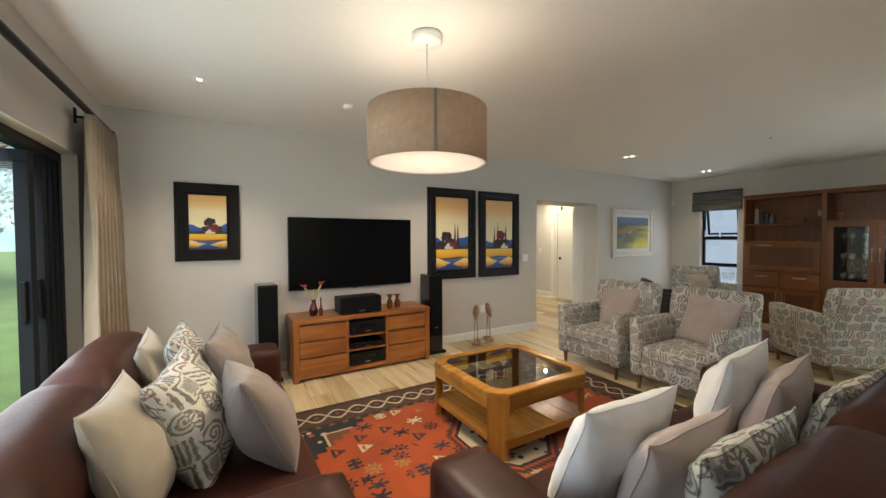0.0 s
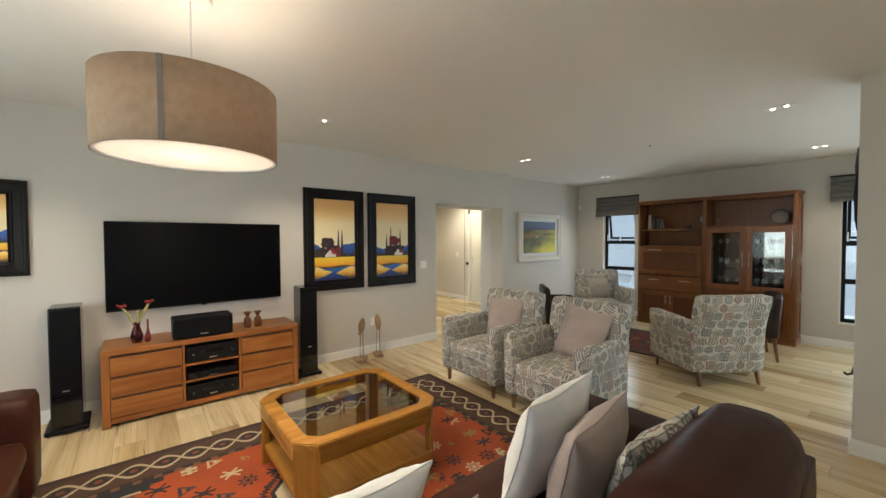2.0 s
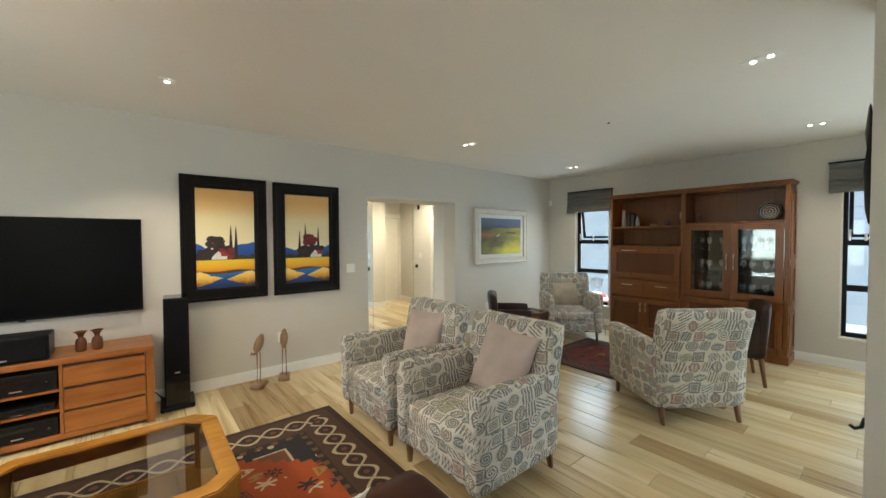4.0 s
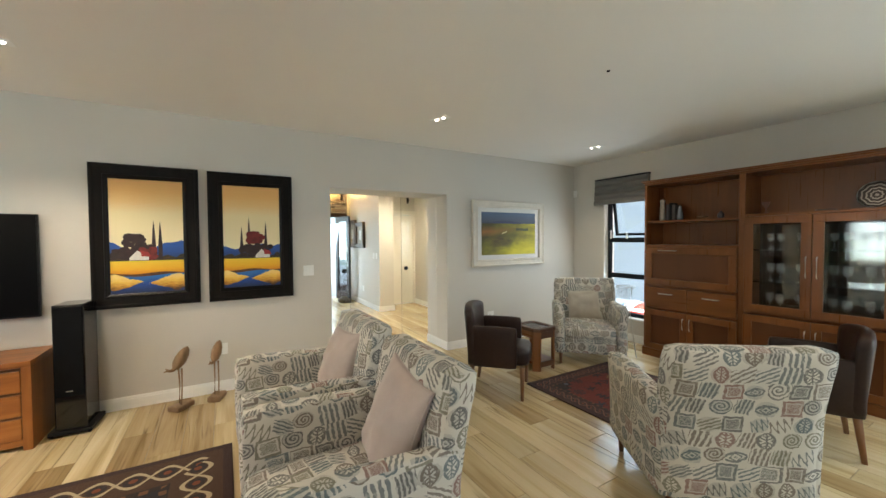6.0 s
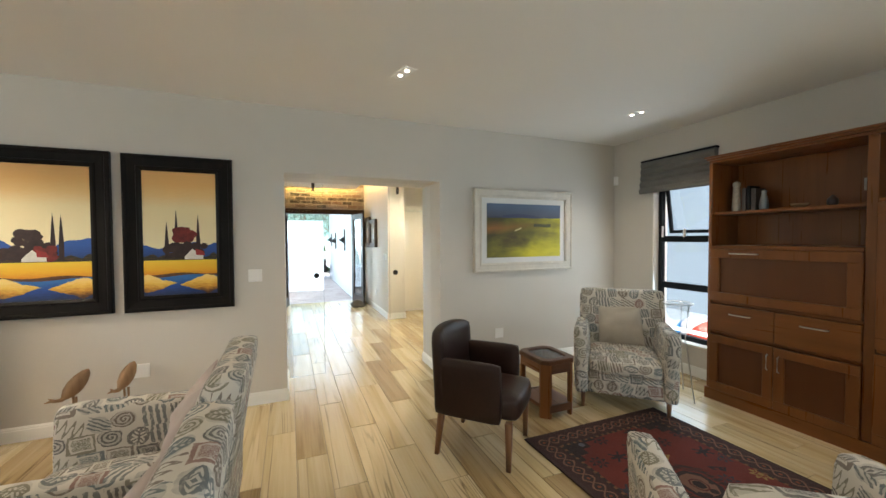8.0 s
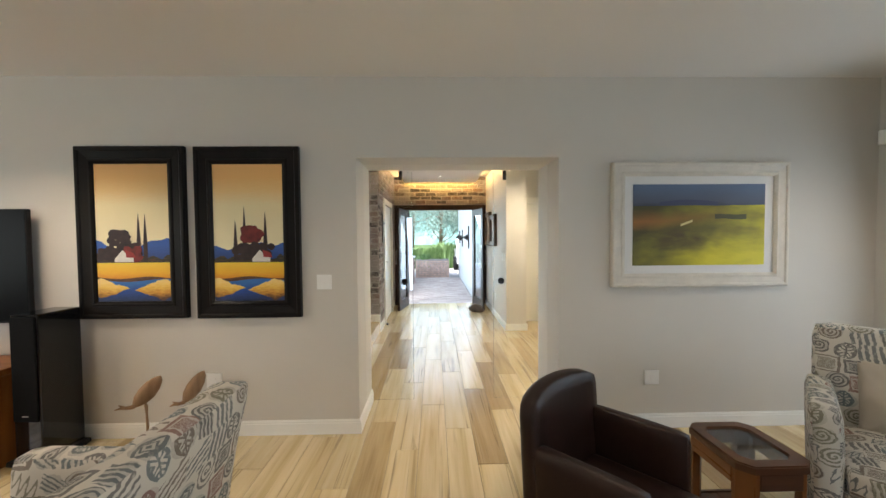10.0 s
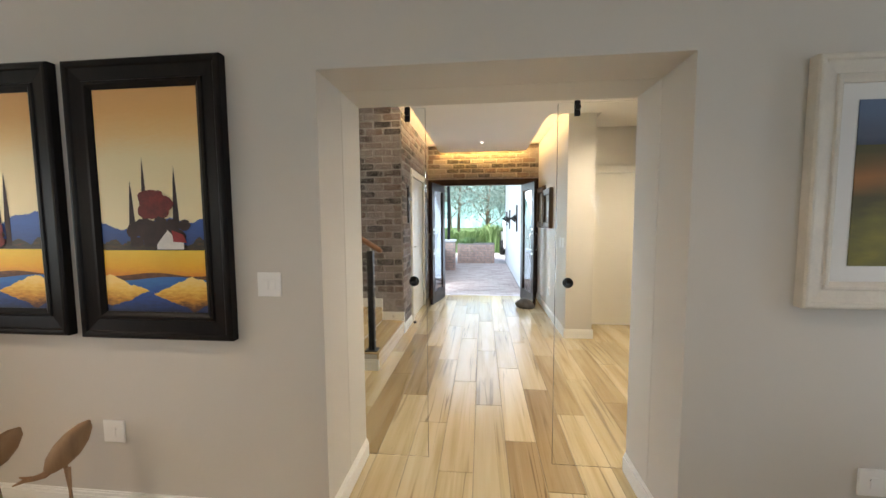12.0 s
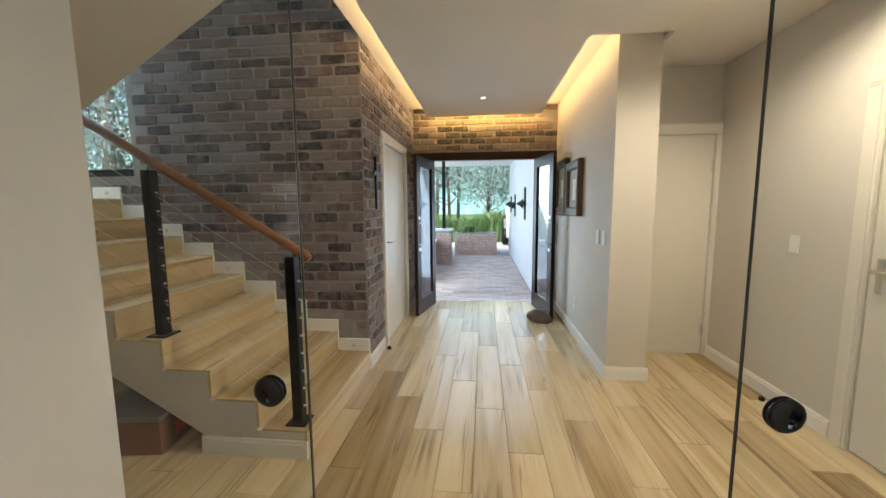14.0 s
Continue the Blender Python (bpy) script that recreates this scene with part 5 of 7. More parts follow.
tel = thing("television", pose(1.355, 4.36, 1.295), "large flat black television mounted on the wall, switched off", "television")
bm = bmesh.new()
box(bm, -0.735, 0.735, -0.035, 0.0, -0.405, 0.405, 0.006, 2)
box(bm, -0.3, 0.3, 0.0, 0.059, -0.25, 0.2, 0.01)
part("housing", bm, BLACK, tel)
bm = bmesh.new()
box(bm, -0.726, 0.726, -0.0375, -0.0355, -0.390, 0.396)
part("screen", bm, SCREEN, tel, "dark glossy screen")
bm = bmesh.new()
box(bm, -0.02, 0.02, -0.034, -0.02, -0.415, -0.405, 0.003, 1)
part("sensor_bump", bm, BLACK, tel)

# vases and turned candlesticks on the television unit
v = thing("glass_vase", pose(0.83, 4.10, 0.64), "small red glass vase holding two red dried flowers", "vase")
bm = bmesh.new()
lathe(bm, [(0.032, 0), (0.042, 0.03), (0.045, 0.07), (0.03, 0.12), (0.022, 0.15), (0.03, 0.175), (0.027, 0.175), (0.018, 0.15), (0.026, 0.12), (0.04, 0.07), (0.036, 0.03), (0.0, 0.012)], 24)
part("body", bm, REDGL, v)
for k, (dx, dy, hgt) in enumerate(((-0.09, -0.01, 0.33), (0.085, 0.01, 0.35), (0.02, 0.02, 0.30))):
    bm = bmesh.new()
    tube(bm, [(0, 0, 0.03), (dx * 0.25, dy, 0.17), (dx * 0.6, dy, 0.26), (dx, dy, hgt - 0.02)], [0.004, 0.007, 0.012, 0.008], 8)
    part("stem", bm, STEMM, v, "yellow-green stem")
    if k < 2:
        bm = bmesh.new()
        for a in range(7):
            ang = a * 2 * math.pi / 7
            tube(bm, [(dx, dy, hgt - 0.02), (dx + 0.02 * math.cos(ang), dy + 0.02 * math.sin(ang), hgt), (dx * 1.1 + 0.035 * math.cos(ang), dy + 0.03 * math.sin(ang), hgt + 0.008 + 0.01 * math.sin(a * 2.1))], [0.006, 0.011, 0.003], 6)
        part("flower", bm, LEAFM, v, "dried red flower head")
bt = thing("bud_vase", pose(0.905, 4.09, 0.64), "slim dark red bud vase", "vase")
bm = bmesh.new()
lathe(bm, [(0.018, 0), (0.024, 0.03), (0.018, 0.07), (0.008, 0.11), (0.007, 0.19), (0.009, 0.195), (0.0, 0.195)], 16)
part("body", bm, REDGL, bt)
for k, x in enumerate((1.70, 1.795)):
    cd = thing("candlestick", pose(x, 4.10, 0.64), "turned dark wooden candlestick with a flared cup", "candlestick", "candlesticks on the television unit")
    bm = bmesh.new()
    lathe(bm, [(0.029, 0), (0.034, 0.012), (0.035, 0.072), (0.029, 0.095), (0.016, 0.106), (0.018, 0.124), (0.030, 0.146), (0.043, 0.156), (0.037, 0.158), (0.014, 0.138), (0.0, 0.132)], 20)
    part("body", bm, KIAATP, cd)

pc = thing("power_cable", pose(0, 0, 0), "black cable running from the television unit to a loudspeaker", "cable")
bm = bmesh.new()
tube(bm, [(2.16, 4.385, 0.10), (2.20, 4.37, 0.05), (2.25, 4.34, 0.012), (2.32, 4.32, 0.006), (2.40, 4.33, 0.006)], 0.005, 8)
part("sheath", bm, BLACK, pc)

# ---- carved birds by the wall ----
for k, (x, y, tn) in enumerate(((3.0, 4.17, 230), (3.27, 4.24, 250))):
    b = thing("carved_bird", pose(x, y, 0, 0, 0, tn), "slender carved wooden wading bird on a wooden block", "figurine", "carved birds")
    bm = bmesh.new()
    box(bm, -0.09, 0.09, -0.055, 0.055, 0, 0.045, 0.012, 2)
    soft(bm, 0.006, k, 9)
    part("base", bm, DRIFT, b)
    for s in (-1, 1):
        bm = bmesh.new()
        tube(bm, [(0.01 + s * 0.012, s * 0.022, 0.04), (0.0 + s * 0.008, s * 0.02, 0.2), (0.005, s * 0.016, 0.36)], [0.006, 0.005, 0.008], 8)
        part("leg", bm, DRIFT, b)
    bm = bmesh.new()
    tube(bm, [(0.085, 0, 0.352), (0.075, 0, 0.362), (0.045, 0, 0.392), (0.0, 0, 0.437), (-0.045, 0, 0.487), (-0.082, 0, 0.530), (-0.10, 0, 0.552)], [0.010, 0.028, 0.055, 0.068, 0.060, 0.036, 0.006], 14)
    for vv in bm.verts:
        vv.co.y *= 0.75
        vv.co = Vector((0.0, 0.0, 0.43)) + (vv.co - Vector((0.0, 0.0, 0.43))) * 0.82
    part("body", bm, DRIFT, b)
    bm = bmesh.new()
    tube(bm, [(0.065, 0, 0.372), (0.095, 0, 0.352), (0.13, 0, 0.357), (0.165, 0, 0.368), (0.205, 0, 0.366)], [0.024, 0.018, 0.014, 0.011, 0.003], 8)
    tube(bm, [(0.13, 0, 0.360), (0.16, 0, 0.378), (0.18, 0, 0.396)], [0.009, 0.008, 0.003], 8)
    for vv in bm.verts:
        vv.co = Vector((0.0, 0.0, 0.43)) + (vv.co - Vector((0.0, 0.0, 0.43))) * 0.82
    part("head", bm, DRIFT, b)

# ---- wall unit ----
wu = thing("wall_unit", pose(7.95, 0.84, 0), "tall dark reddish wooden wall unit with open shelves and glass doors", "cabinet")
D, Wd, Ht, MID = 0.385, 2.13, 2.19, 1.10


def slab(name, x0, x1, y0, y1, z0, z1, mat_, parent=None, r=0.003, label=""):
    bm = bmesh.new()
    box(bm, x0, x1, y0, y1, z0, z1, r, 1)
    return part(name, bm, mat_, parent or wu, label)


slab("plinth", -0.012, D, -0.012, Wd + 0.012, 0, 0.10, KIAAT)
slab("side_panel", 0.0, D, 0.0, 0.045, 0.101, Ht - 0.06, KIAATZ)
slab("side_panel", 0.0, D, Wd - 0.03, Wd, 0.101, Ht - 0.06, KIAATZ)
slab("middle_panel", 0.0, D, MID - 0.028, MID + 0.028, 0.101, Ht - 0.06, KIAATZ)
slab("back_panel", D - 0.015, D - 0.002, 0.046, Wd - 0.031, 0.101, Ht - 0.06, KIAATZ)
bm = bmesh.new()
for o, z0, z1 in ((0.0, Ht - 0.058, Ht - 0.035), (0.015, Ht - 0.035, Ht - 0.015), (0.03, Ht - 0.015, Ht)):
    box(bm, -o, D, -o, Wd + o, z0, z1, 0.004, 2)
part("cornice", bm, KIAAT, wu)
for z0, z1 in ((0.13, 0.62), (0.70, 1.18), (1.26, 2.08)):
    bm = bmesh.new()
    for a, b, c_, d_ in ((0.03, D - 0.03, z0, z0 + 0.05), (0.03, D - 0.03, z1 - 0.05, z1), (0.03, 0.08, z0 + 0.05, z1 - 0.05), (D - 0.08, D - 0.03, z0 + 0.05, z1 - 0.05)):
        box(bm, a, b, -0.012, -0.001, c_, d_, 0.002, 1)
    part("side_moulding", bm, KIAATZ, wu)


def framed(name, y0, y1, z0, z1, parent, rail=0.06, proud=0.024, fill=KIAATP, glazed=False):
    bm = bmesh.new()
    for a, b, c_, d_ in ((y0, y1, z0, z0 + rail), (y0, y1, z1 - rail, z1), (y0, y0 + rail, z0 + rail, z1 - rail), (y1 - rail, y1, z0 + rail, z1 - rail)):
        box(bm, -proud, 0.0, a, b, c_, d_, 0.003, 1)
    dr = part(name, bm, KIAATZ, parent)
    if glazed:
        pane("pane", "x", -proud / 2, y0 + rail, y1 - rail, z0 + rail, z1 - rail, dr, CLEAR)
    else:
        bm = bmesh.new()
        box(bm, -proud * 0.25, 0.0, y0 + rail, y1 - rail, z0 + rail, z1 - rail)
        part("panel", bm, fill, dr)
    return dr


def pull(y, z, parent, length=0.09, upright=False):
    bm = bmesh.new()
    if upright:
        tube(bm, [(-0.018, y, z - length / 2), (-0.04, y, z - length / 2 + 0.012), (-0.04, y, z + length / 2 - 0.012), (-0.018, y, z + length / 2)], 0.0055, 8)
    else:
        tube(bm, [(-0.018, y - length / 2, z), (-0.038, y - length / 2 + 0.012, z), (-0.038, y + length / 2 - 0.012, z), (-0.018, y + length / 2, z)], 0.0055, 8)
    part("handle", bm, CHROME, parent, "brushed steel bar handle")


# the bay towards the window: shelves above, flap, drawers, doors
L0, L1 = MID + 0.03, Wd - 0.032
slab("shelf", 0.02, D - 0.016, L0, L1, 1.665, 1.69, KIAAT)
slab("shelf", 0.0, D - 0.016, L0, L1, 1.365, 1.395, KIAAT)
slab("shelf", 0.01, D - 0.016, L0, L1, 0.875, 0.90, KIAAT)
slab("shelf", 0.01, D - 0.016, L0, L1, 0.60, 0.62, KIAAT)
fl = framed("flap_door", L0, L1, 0.905, 1.362, wu, 0.075)
pull((L0 + L1) / 2 + 0.22, 1.325, fl, 0.22)
for a, b in ((L0, (L0 + L1) / 2 - 0.002), ((L0 + L1) / 2 + 0.002, L1)):
    dr = slab("drawer_front", -0.018, 0.0, a, b, 0.625, 0.872, KIAAT)
    pull((a + b) / 2, 0.80, dr, 0.16)
    left = a > (L0 + L1) / 2
    dr = framed("door", a, b, 0.105, 0.597, wu, 0.07)
    pull(a + 0.035 if left else b - 0.035, 0.47, dr, 0.13, True)
# the other bay: niche above, glass doors, cupboards below
R0, R1 = 0.048, MID - 0.03
slab("shelf", 0.0, D - 0.016, R0, R1, 1.69, 1.715, KIAAT)
slab("shelf", 0.01, D - 0.016, R0, R1, 0.705, 0.73, KIAAT)
slab("cupboard_back", D - 0.03, D - 0.016, R0, R1, 0.731, 1.689, SMOKYM)
for z in (1.03, 1.35):
    g = slab("glass_shelf", 0.03, D - 0.032, R0 + 0.004, R1 - 0.004, z - 0.004, z + 0.004, CLEAR, r=0)
mid = (R0 + R1) / 2
for a, b in ((R0, mid - 0.002), (mid + 0.002, R1)):
    gd = framed("glass_door", a, b, 0.733, 1.687, wu, 0.075, glazed=True)
    pull(b - 0.035 if b < mid else a + 0.035, 1.2, gd, 0.2, True)
    dr = framed("door", a, b, 0.105, 0.702, wu, 0.07)
    pull(b - 0.035 if b < mid else a + 0.035, 0.55, dr, 0.13, True)


def goblet(y, z, x=0.16, s=1.0):
    g = thing("wine_glass", pose(7.95 + x, 0.84 + y, z), "clear stemmed wine glass behind a cabinet door", "glass", "glasses in the wall unit")
    bm = bmesh.new()
    lathe(bm, [(0.034 * s, 0), (0.03 * s, 0.003), (0.005, 0.012), (0.004, 0.08 * s), (0.025 * s, 0.10 * s), (0.036 * s, 0.135 * s), (0.032 * s, 0.18 * s), (0.0305 * s, 0.18 * s), (0.034 * s, 0.135 * s), (0.022 * s, 0.104 * s), (0.0, 0.10 * s)], 14)
    part("body", bm, THIN, g)


for z in (0.731, 1.035, 1.355):
    for i in range(8):
        goblet(0.13 + 0.115 * i, z, 0.12 + 0.11 * (i % 2), 1.0 if z < 1.3 else 0.9)

# ornaments on the open shelves
def ornament(name, y, z, profile, material, label, x=0.17, seg=16):
    o = thing(name, pose(7.95 + x, 0.84 + y, z), label, name.replace("_", " ") if len(name.split("_")) < 3 else "ornament")
    bm = bmesh.new()
    lathe(bm, profile, seg)
    part("body", bm, material, o)
    return o


ornament("figurine", 2.0, 1.691, [(0.03, 0), (0.034, 0.03), (0.03, 0.12), (0.026, 0.2), (0.022, 0.215), (0.03, 0.235), (0.026, 0.26), (0.0, 0.275)], CERAM, "tall pale carved figurine on the shelf")
for i, (bh, bt) in enumerate(((0.20, 0.03), (0.215, 0.025), (0.19, 0.035))):
    bk = thing("book", pose(7.95 + 0.2, 0.84 + 1.92 - 0.036 * i, 1.691), "dark bound book standing upright on the shelf", "book", "books on the wall unit")
    bm = bmesh.new()
    box(bm, -0.07, 0.07, -bt / 2, bt / 2, 0, bh, 0.003)
    part("cover", bm, DARKC if i != 1 else BLACK, bk)
ornament("vase", 1.79, 1.691, [(0.026, 0), (0.034, 0.03), (0.028, 0.09), (0.016, 0.14), (0.02, 0.165), (0.0, 0.16)], plain("blue_grey_glaze", (0.2, 0.22, 0.24), 0.3), "small blue-grey glazed vase on the shelf")
ornament("bowl", 1.55, 1.691, [(0.02, 0), (0.05, 0.02), (0.06, 0.035), (0.055, 0.035), (0.0, 0.015)], DRIFT, "small shallow wooden bowl on the shelf")
ornament("jar", 1.36, 1.691, [(0.02, 0), (0.032, 0.02), (0.03, 0.05), (0.018, 0.065), (0.008, 0.08), (0.0, 0.085)], DARKC, "small dark lidded jar on the shelf")
ornament("dish", 1.42, 1.396, [(0.03, 0), (0.05, 0.01), (0.046, 0.012), (0.0, 0.006)], DRIFT, "little flat dish on the lower shelf")
ph = thing("note_card", pose(7.95 + 0.33, 0.84 + 1.22, 1.80), "small pale card fixed inside the shelf", "card")
bm = bmesh.new()
box(bm, 0.0, 0.004, -0.035, 0.035, 0, 0.09)
part("card", bm, CERAM, ph)
ornament("goblet", 0.96, 1.716, [(0.022, 0), (0.02, 0.006), (0.006, 0.02), (0.008, 0.06), (0.026, 0.085), (0.032, 0.12), (0.028, 0.12), (0.0, 0.09)], plain("old_rose_glaze", (0.26, 0.12, 0.09), 0.35), "small rose coloured goblet in the niche")
ornament("dish", 0.52, 1.716, [(0.05, 0), (0.075, 0.012), (0.07, 0.015), (0.0, 0.006)], DARKC, "flat dark dish in the niche")
pt = thing("display_plate", pose(7.95 + 0.22, 0.84 + 0.22, 1.716) @ pose(0, 0, 0.118, 0, -76, 0), "round dark plate with pale rings, standing in the niche", "plate")
bm = bmesh.new()
lathe(bm, [(0.0, 0.0), (0.07, 0.0), (0.115, 0.018), (0.118, 0.022), (0.07, 0.006), (0.0, 0.005)], 36)
pm = Mat("ringed_plate", 0.3)
px_, py_, pz_ = pm.split(pm.coord())
pr = (px_ * px_ + py_ * py_).op("SQRT")
pm.paint(pm.mix((pr * 230.0 + (py_.op("ARCTAN2", px_) * 9.0).sin() * 0.7).sin().gt(0.35), (0.05, 0.035, 0.03), (0.42, 0.38, 0.33)))
part("plate", bm, pm.m, pt)

# tripod stand with a glass bowl by the window
ts = thing("bowl_stand", pose(7.74, 3.10, 0), "thin metal tripod holding a clear glass bowl near the window", "stand")
for a in (20, 140, 260):
    bm = bmesh.new()
    ca, sa = math.cos(radians(a)), math.sin(radians(a))
    tube(bm, [(0.19 * ca, 0.19 * sa, 0.0), (0.085 * ca, 0.085 * sa, 0.55), (0.12 * ca, 0.12 * sa, 0.86)], 0.005, 8)
    part("leg", bm, CHROME, ts, "thin steel leg")
bm = bmesh.new()
tube(bm, [(0.122 * math.cos(i * math.pi / 16), 0.122 * math.sin(i * math.pi / 16), 0.86) for i in range(33)], 0.004, 6)
part("ring", bm, CHROME, ts, "steel ring")
bm = bmesh.new()
lathe(bm, [(0.0, 0.70), (0.07, 0.705), (0.095, 0.76), (0.115, 0.875), (0.112, 0.875), (0.09, 0.765), (0.066, 0.712), (0.0, 0.708)], 28)
part("bowl", bm, THIN, ts, "clear glass bowl")

# tall iron leaf sculpture beside the wall end
ir = thing("iron_sculpture", pose(5.0, 0.128, 0), "long dark iron leaf sculpture hung on the wall end", "sculpture")
bm = bmesh.new()
tube(bm, [(0, -0.004, 0.5), (0, -0.004, 1.6)], 0.005, 8)
part("stem", bm, IRON, ir)
bm = bmesh.new()
tube(bm, [(0, 0.0, 1.58), (0.01, 0.006, 1.66), (0.02, 0.012, 1.85), (0.015, 0.014, 2.05), (0.0, 0.012, 2.18), (0.0, 0.01, 2.2)], [0.008, 0.035, 0.05, 0.04, 0.015, 0.003], 12)
for v in bm.verts:
    v.co.y = 0.006 + (v.co.y - 0.006) * 0.42
part("leaf", bm, IRON, ir)
bm = bmesh.new()
tube(bm, [(0, 0, 0.56), (-0.005, 0.012, 0.51), (-0.02, 0.035, 0.50), (-0.03, 0.05, 0.515)], 0.009, 8)
part("foot", bm, IRON, ir)

# ---- rugs ----


def rug_material(name, hx, hy, field, border, spandrel, cream, medal, band=1.0):
    m = Mat(name, 0.95)
    c = m.coord()
    wob = m.noise(c, 26, 3.0)
    x, y, z = m.split(c)
    x = x + (wob - 0.5) * 0.012
    y = y + (wob - 0.5) * 0.012
    ax, ay = x.mag(), y.mag()
    bx, by = ax * -1.0 + hx, ay * -1.0 + hy
    e = bx.min(by) / band
    along = bx.lt(by)
    s = y * along + x * along.inv()
    s = s / band
    wave = (s * (math.pi / 0.17)).sin()
    chain = ((e - 0.19) - wave * 0.072 + (wob - 0.5) * 0.02).mag().lt(0.014) + ((e - 0.19) + wave * 0.072 + (wob - 0.5) * 0.02).mag().lt(0.014)
    ros_r = ((e - 0.19) * (e - 0.19) + (((s / 0.17 + 0.0).fract() - 0.5) * 0.17) * (((s / 0.17).fract() - 0.5) * 0.17)).op("SQRT")
    v = m.node("ShaderNodeTexVoronoi", Scale=5.2)
    m.t.links.new(c, v.inputs["Vector"])
    vd = Sock(m.t, v.outputs["Distance"])
    vr, vg, vb = m.split(v.outputs["Color"])
    v2 = m.node("ShaderNodeTexVoronoi", Scale=13.0)
    m.t.links.new(c, v2.inputs["Vector"])
    vd2 = Sock(m.t, v2.outputs["Distance"])
    cr, cg, cb = m.split(v2.outputs["Color"])
    pile = m.noise(c, 260, 2.0)
    patch = m.noise(c, 3.0, 4.0)
    fcol = m.ramp(patch, [(0.35, tuple(q * 0.75 for q in field)), (0.65, field)])
    # small motifs in the field: stars and hooked figures
    off = m.node("ShaderNodeVectorMath")
    off.operation = "SUBTRACT"
    m.t.links.new(c, off.inputs[0])
    m.t.links.new(v.outputs["Position"], off.inputs[1])
    lx, ly, _ = m.split(off.outputs[0])
    mx, my = lx.mag(), ly.mag()
    rr = (lx * lx + ly * ly).op("SQRT")
    th = ly.op("ARCTAN2", lx)
    lim = ((th * 8.0).sin() * 0.3 + 1.0) * 0.048
    eight = rr.lt(lim) * rr.gt(lim * 0.62) + rr.lt(lim * 0.35)
    tri = my + lx * 0.9
    tri = (my * 1.7 + lx).lt(0.05) * lx.gt(-0.05) * ((my * 1.7 + lx).gt(0.025) + lx.lt(-0.03)) + rr.lt(0.014)
    hook = mx.lt(0.045) * my.lt(0.06) * ((my * 190.0).sin().gt(0.0) + mx.lt(0.012))
    bug = ((mx * 1.2 - my).mag().lt(0.012) + my.lt(0.011)) * rr.lt(0.065) + rr.lt(0.024)
    star = (eight * vr.lt(0.35) + tri * vr.gt(0.35) * vr.lt(0.5) + hook * vr.gt(0.5) * vr.lt(0.7) + bug * vr.gt(0.7)).op("MINIMUM", 1.0)
    col = m.mix(star, fcol, m.ramp(vg, [(0.0, (0.02, 0.015, 0.02)), (0.4, (0.30, 0.20, 0.06)), (0.62, (0.03, 0.03, 0.045)), (0.82, cream)], True))
    # corner pieces
    step = ((ax * 14.0).floor() / 14.0)
    corner = ((step * -1.0 + (hx - 0.36 * band)) * 0.8 + (ay * -1.0 + (hy - 0.36 * band))).lt(0.46 * band)
    flowers = vd2.lt(0.32) * cr.gt(0.25)
    ccol = m.mix(flowers, spandrel, m.ramp(cg, [(0.0, cream), (0.35, field), (0.6, (0.10, 0.11, 0.14)), (0.8, cream)], True))
    sq = (ax - (hx - 0.62)).mag().max((ay - (hy - 0.58)).mag())
    ccol = m.mix(sq.lt(0.11), ccol, cream)
    ccol = m.mix(sq.lt(0.092), ccol, (0.16, 0.06, 0.03))
    col = m.mix(corner, col, ccol)
    # the medallion
    d = (ax * 0.95 + ay * 0.85).max(ax * 1.45).max(ay * 1.2)
    saw = (((x + y) * 26.0).fract() - 0.5).mag() * 0.07
    dm = d + saw
    col = m.mix(dm.lt(medal + 0.12), col, (0.045, 0.02, 0.018))
    col = m.mix(dm.lt(medal + 0.075), col, field)
    col = m.mix(d.lt(medal + 0.035), col, (0.03, 0.018, 0.02))
    mcol = m.mix(vd2.lt(0.36) * cb.gt(0.3), cream, m.ramp(cr, [(0.0, (0.03, 0.02, 0.02)), (0.5, (0.12, 0.07, 0.03)), (0.75, field)], True))
    col = m.mix(d.lt(medal), col, mcol)
    col = m.mix(d.lt(medal * 0.55), col, (0.10, 0.02, 0.015))
    col = m.mix(d.lt(medal * 0.45), col, cream)
    col = m.mix(d.lt(medal * 0.36), col, spandrel)
    # border bands
    bcol = m.mix(chain.op("MINIMUM", 1.0), border, cream)
    bcol = m.mix(ros_r.lt(0.048), bcol, (0.03, 0.02, 0.02))
    bcol = m.mix(ros_r.lt(0.022), bcol, (0.20, 0.05, 0.02))
    col = m.mix(e.lt(0.37), col, (0.03, 0.018, 0.016))
    col = m.mix(((e - 0.355).mag().lt(0.02)) * ((s * 60.0).sin().gt(0.3)) * 0.8, col, (0.20, 0.09, 0.04))
    col = m.mix(e.lt(0.325), col, bcol)
    col = m.mix(e.lt(0.05), col, (0.05, 0.022, 0.018))
    worn = m.mix((pile - 0.3).op("MULTIPLY", 0.5, clamp=True), col, (0.0, 0.0, 0.0))
    m.paint(worn)
    m.bump(pile, 0.7, 0.004)
    m.set(Sheen_Weight=0.03)
    return m.m


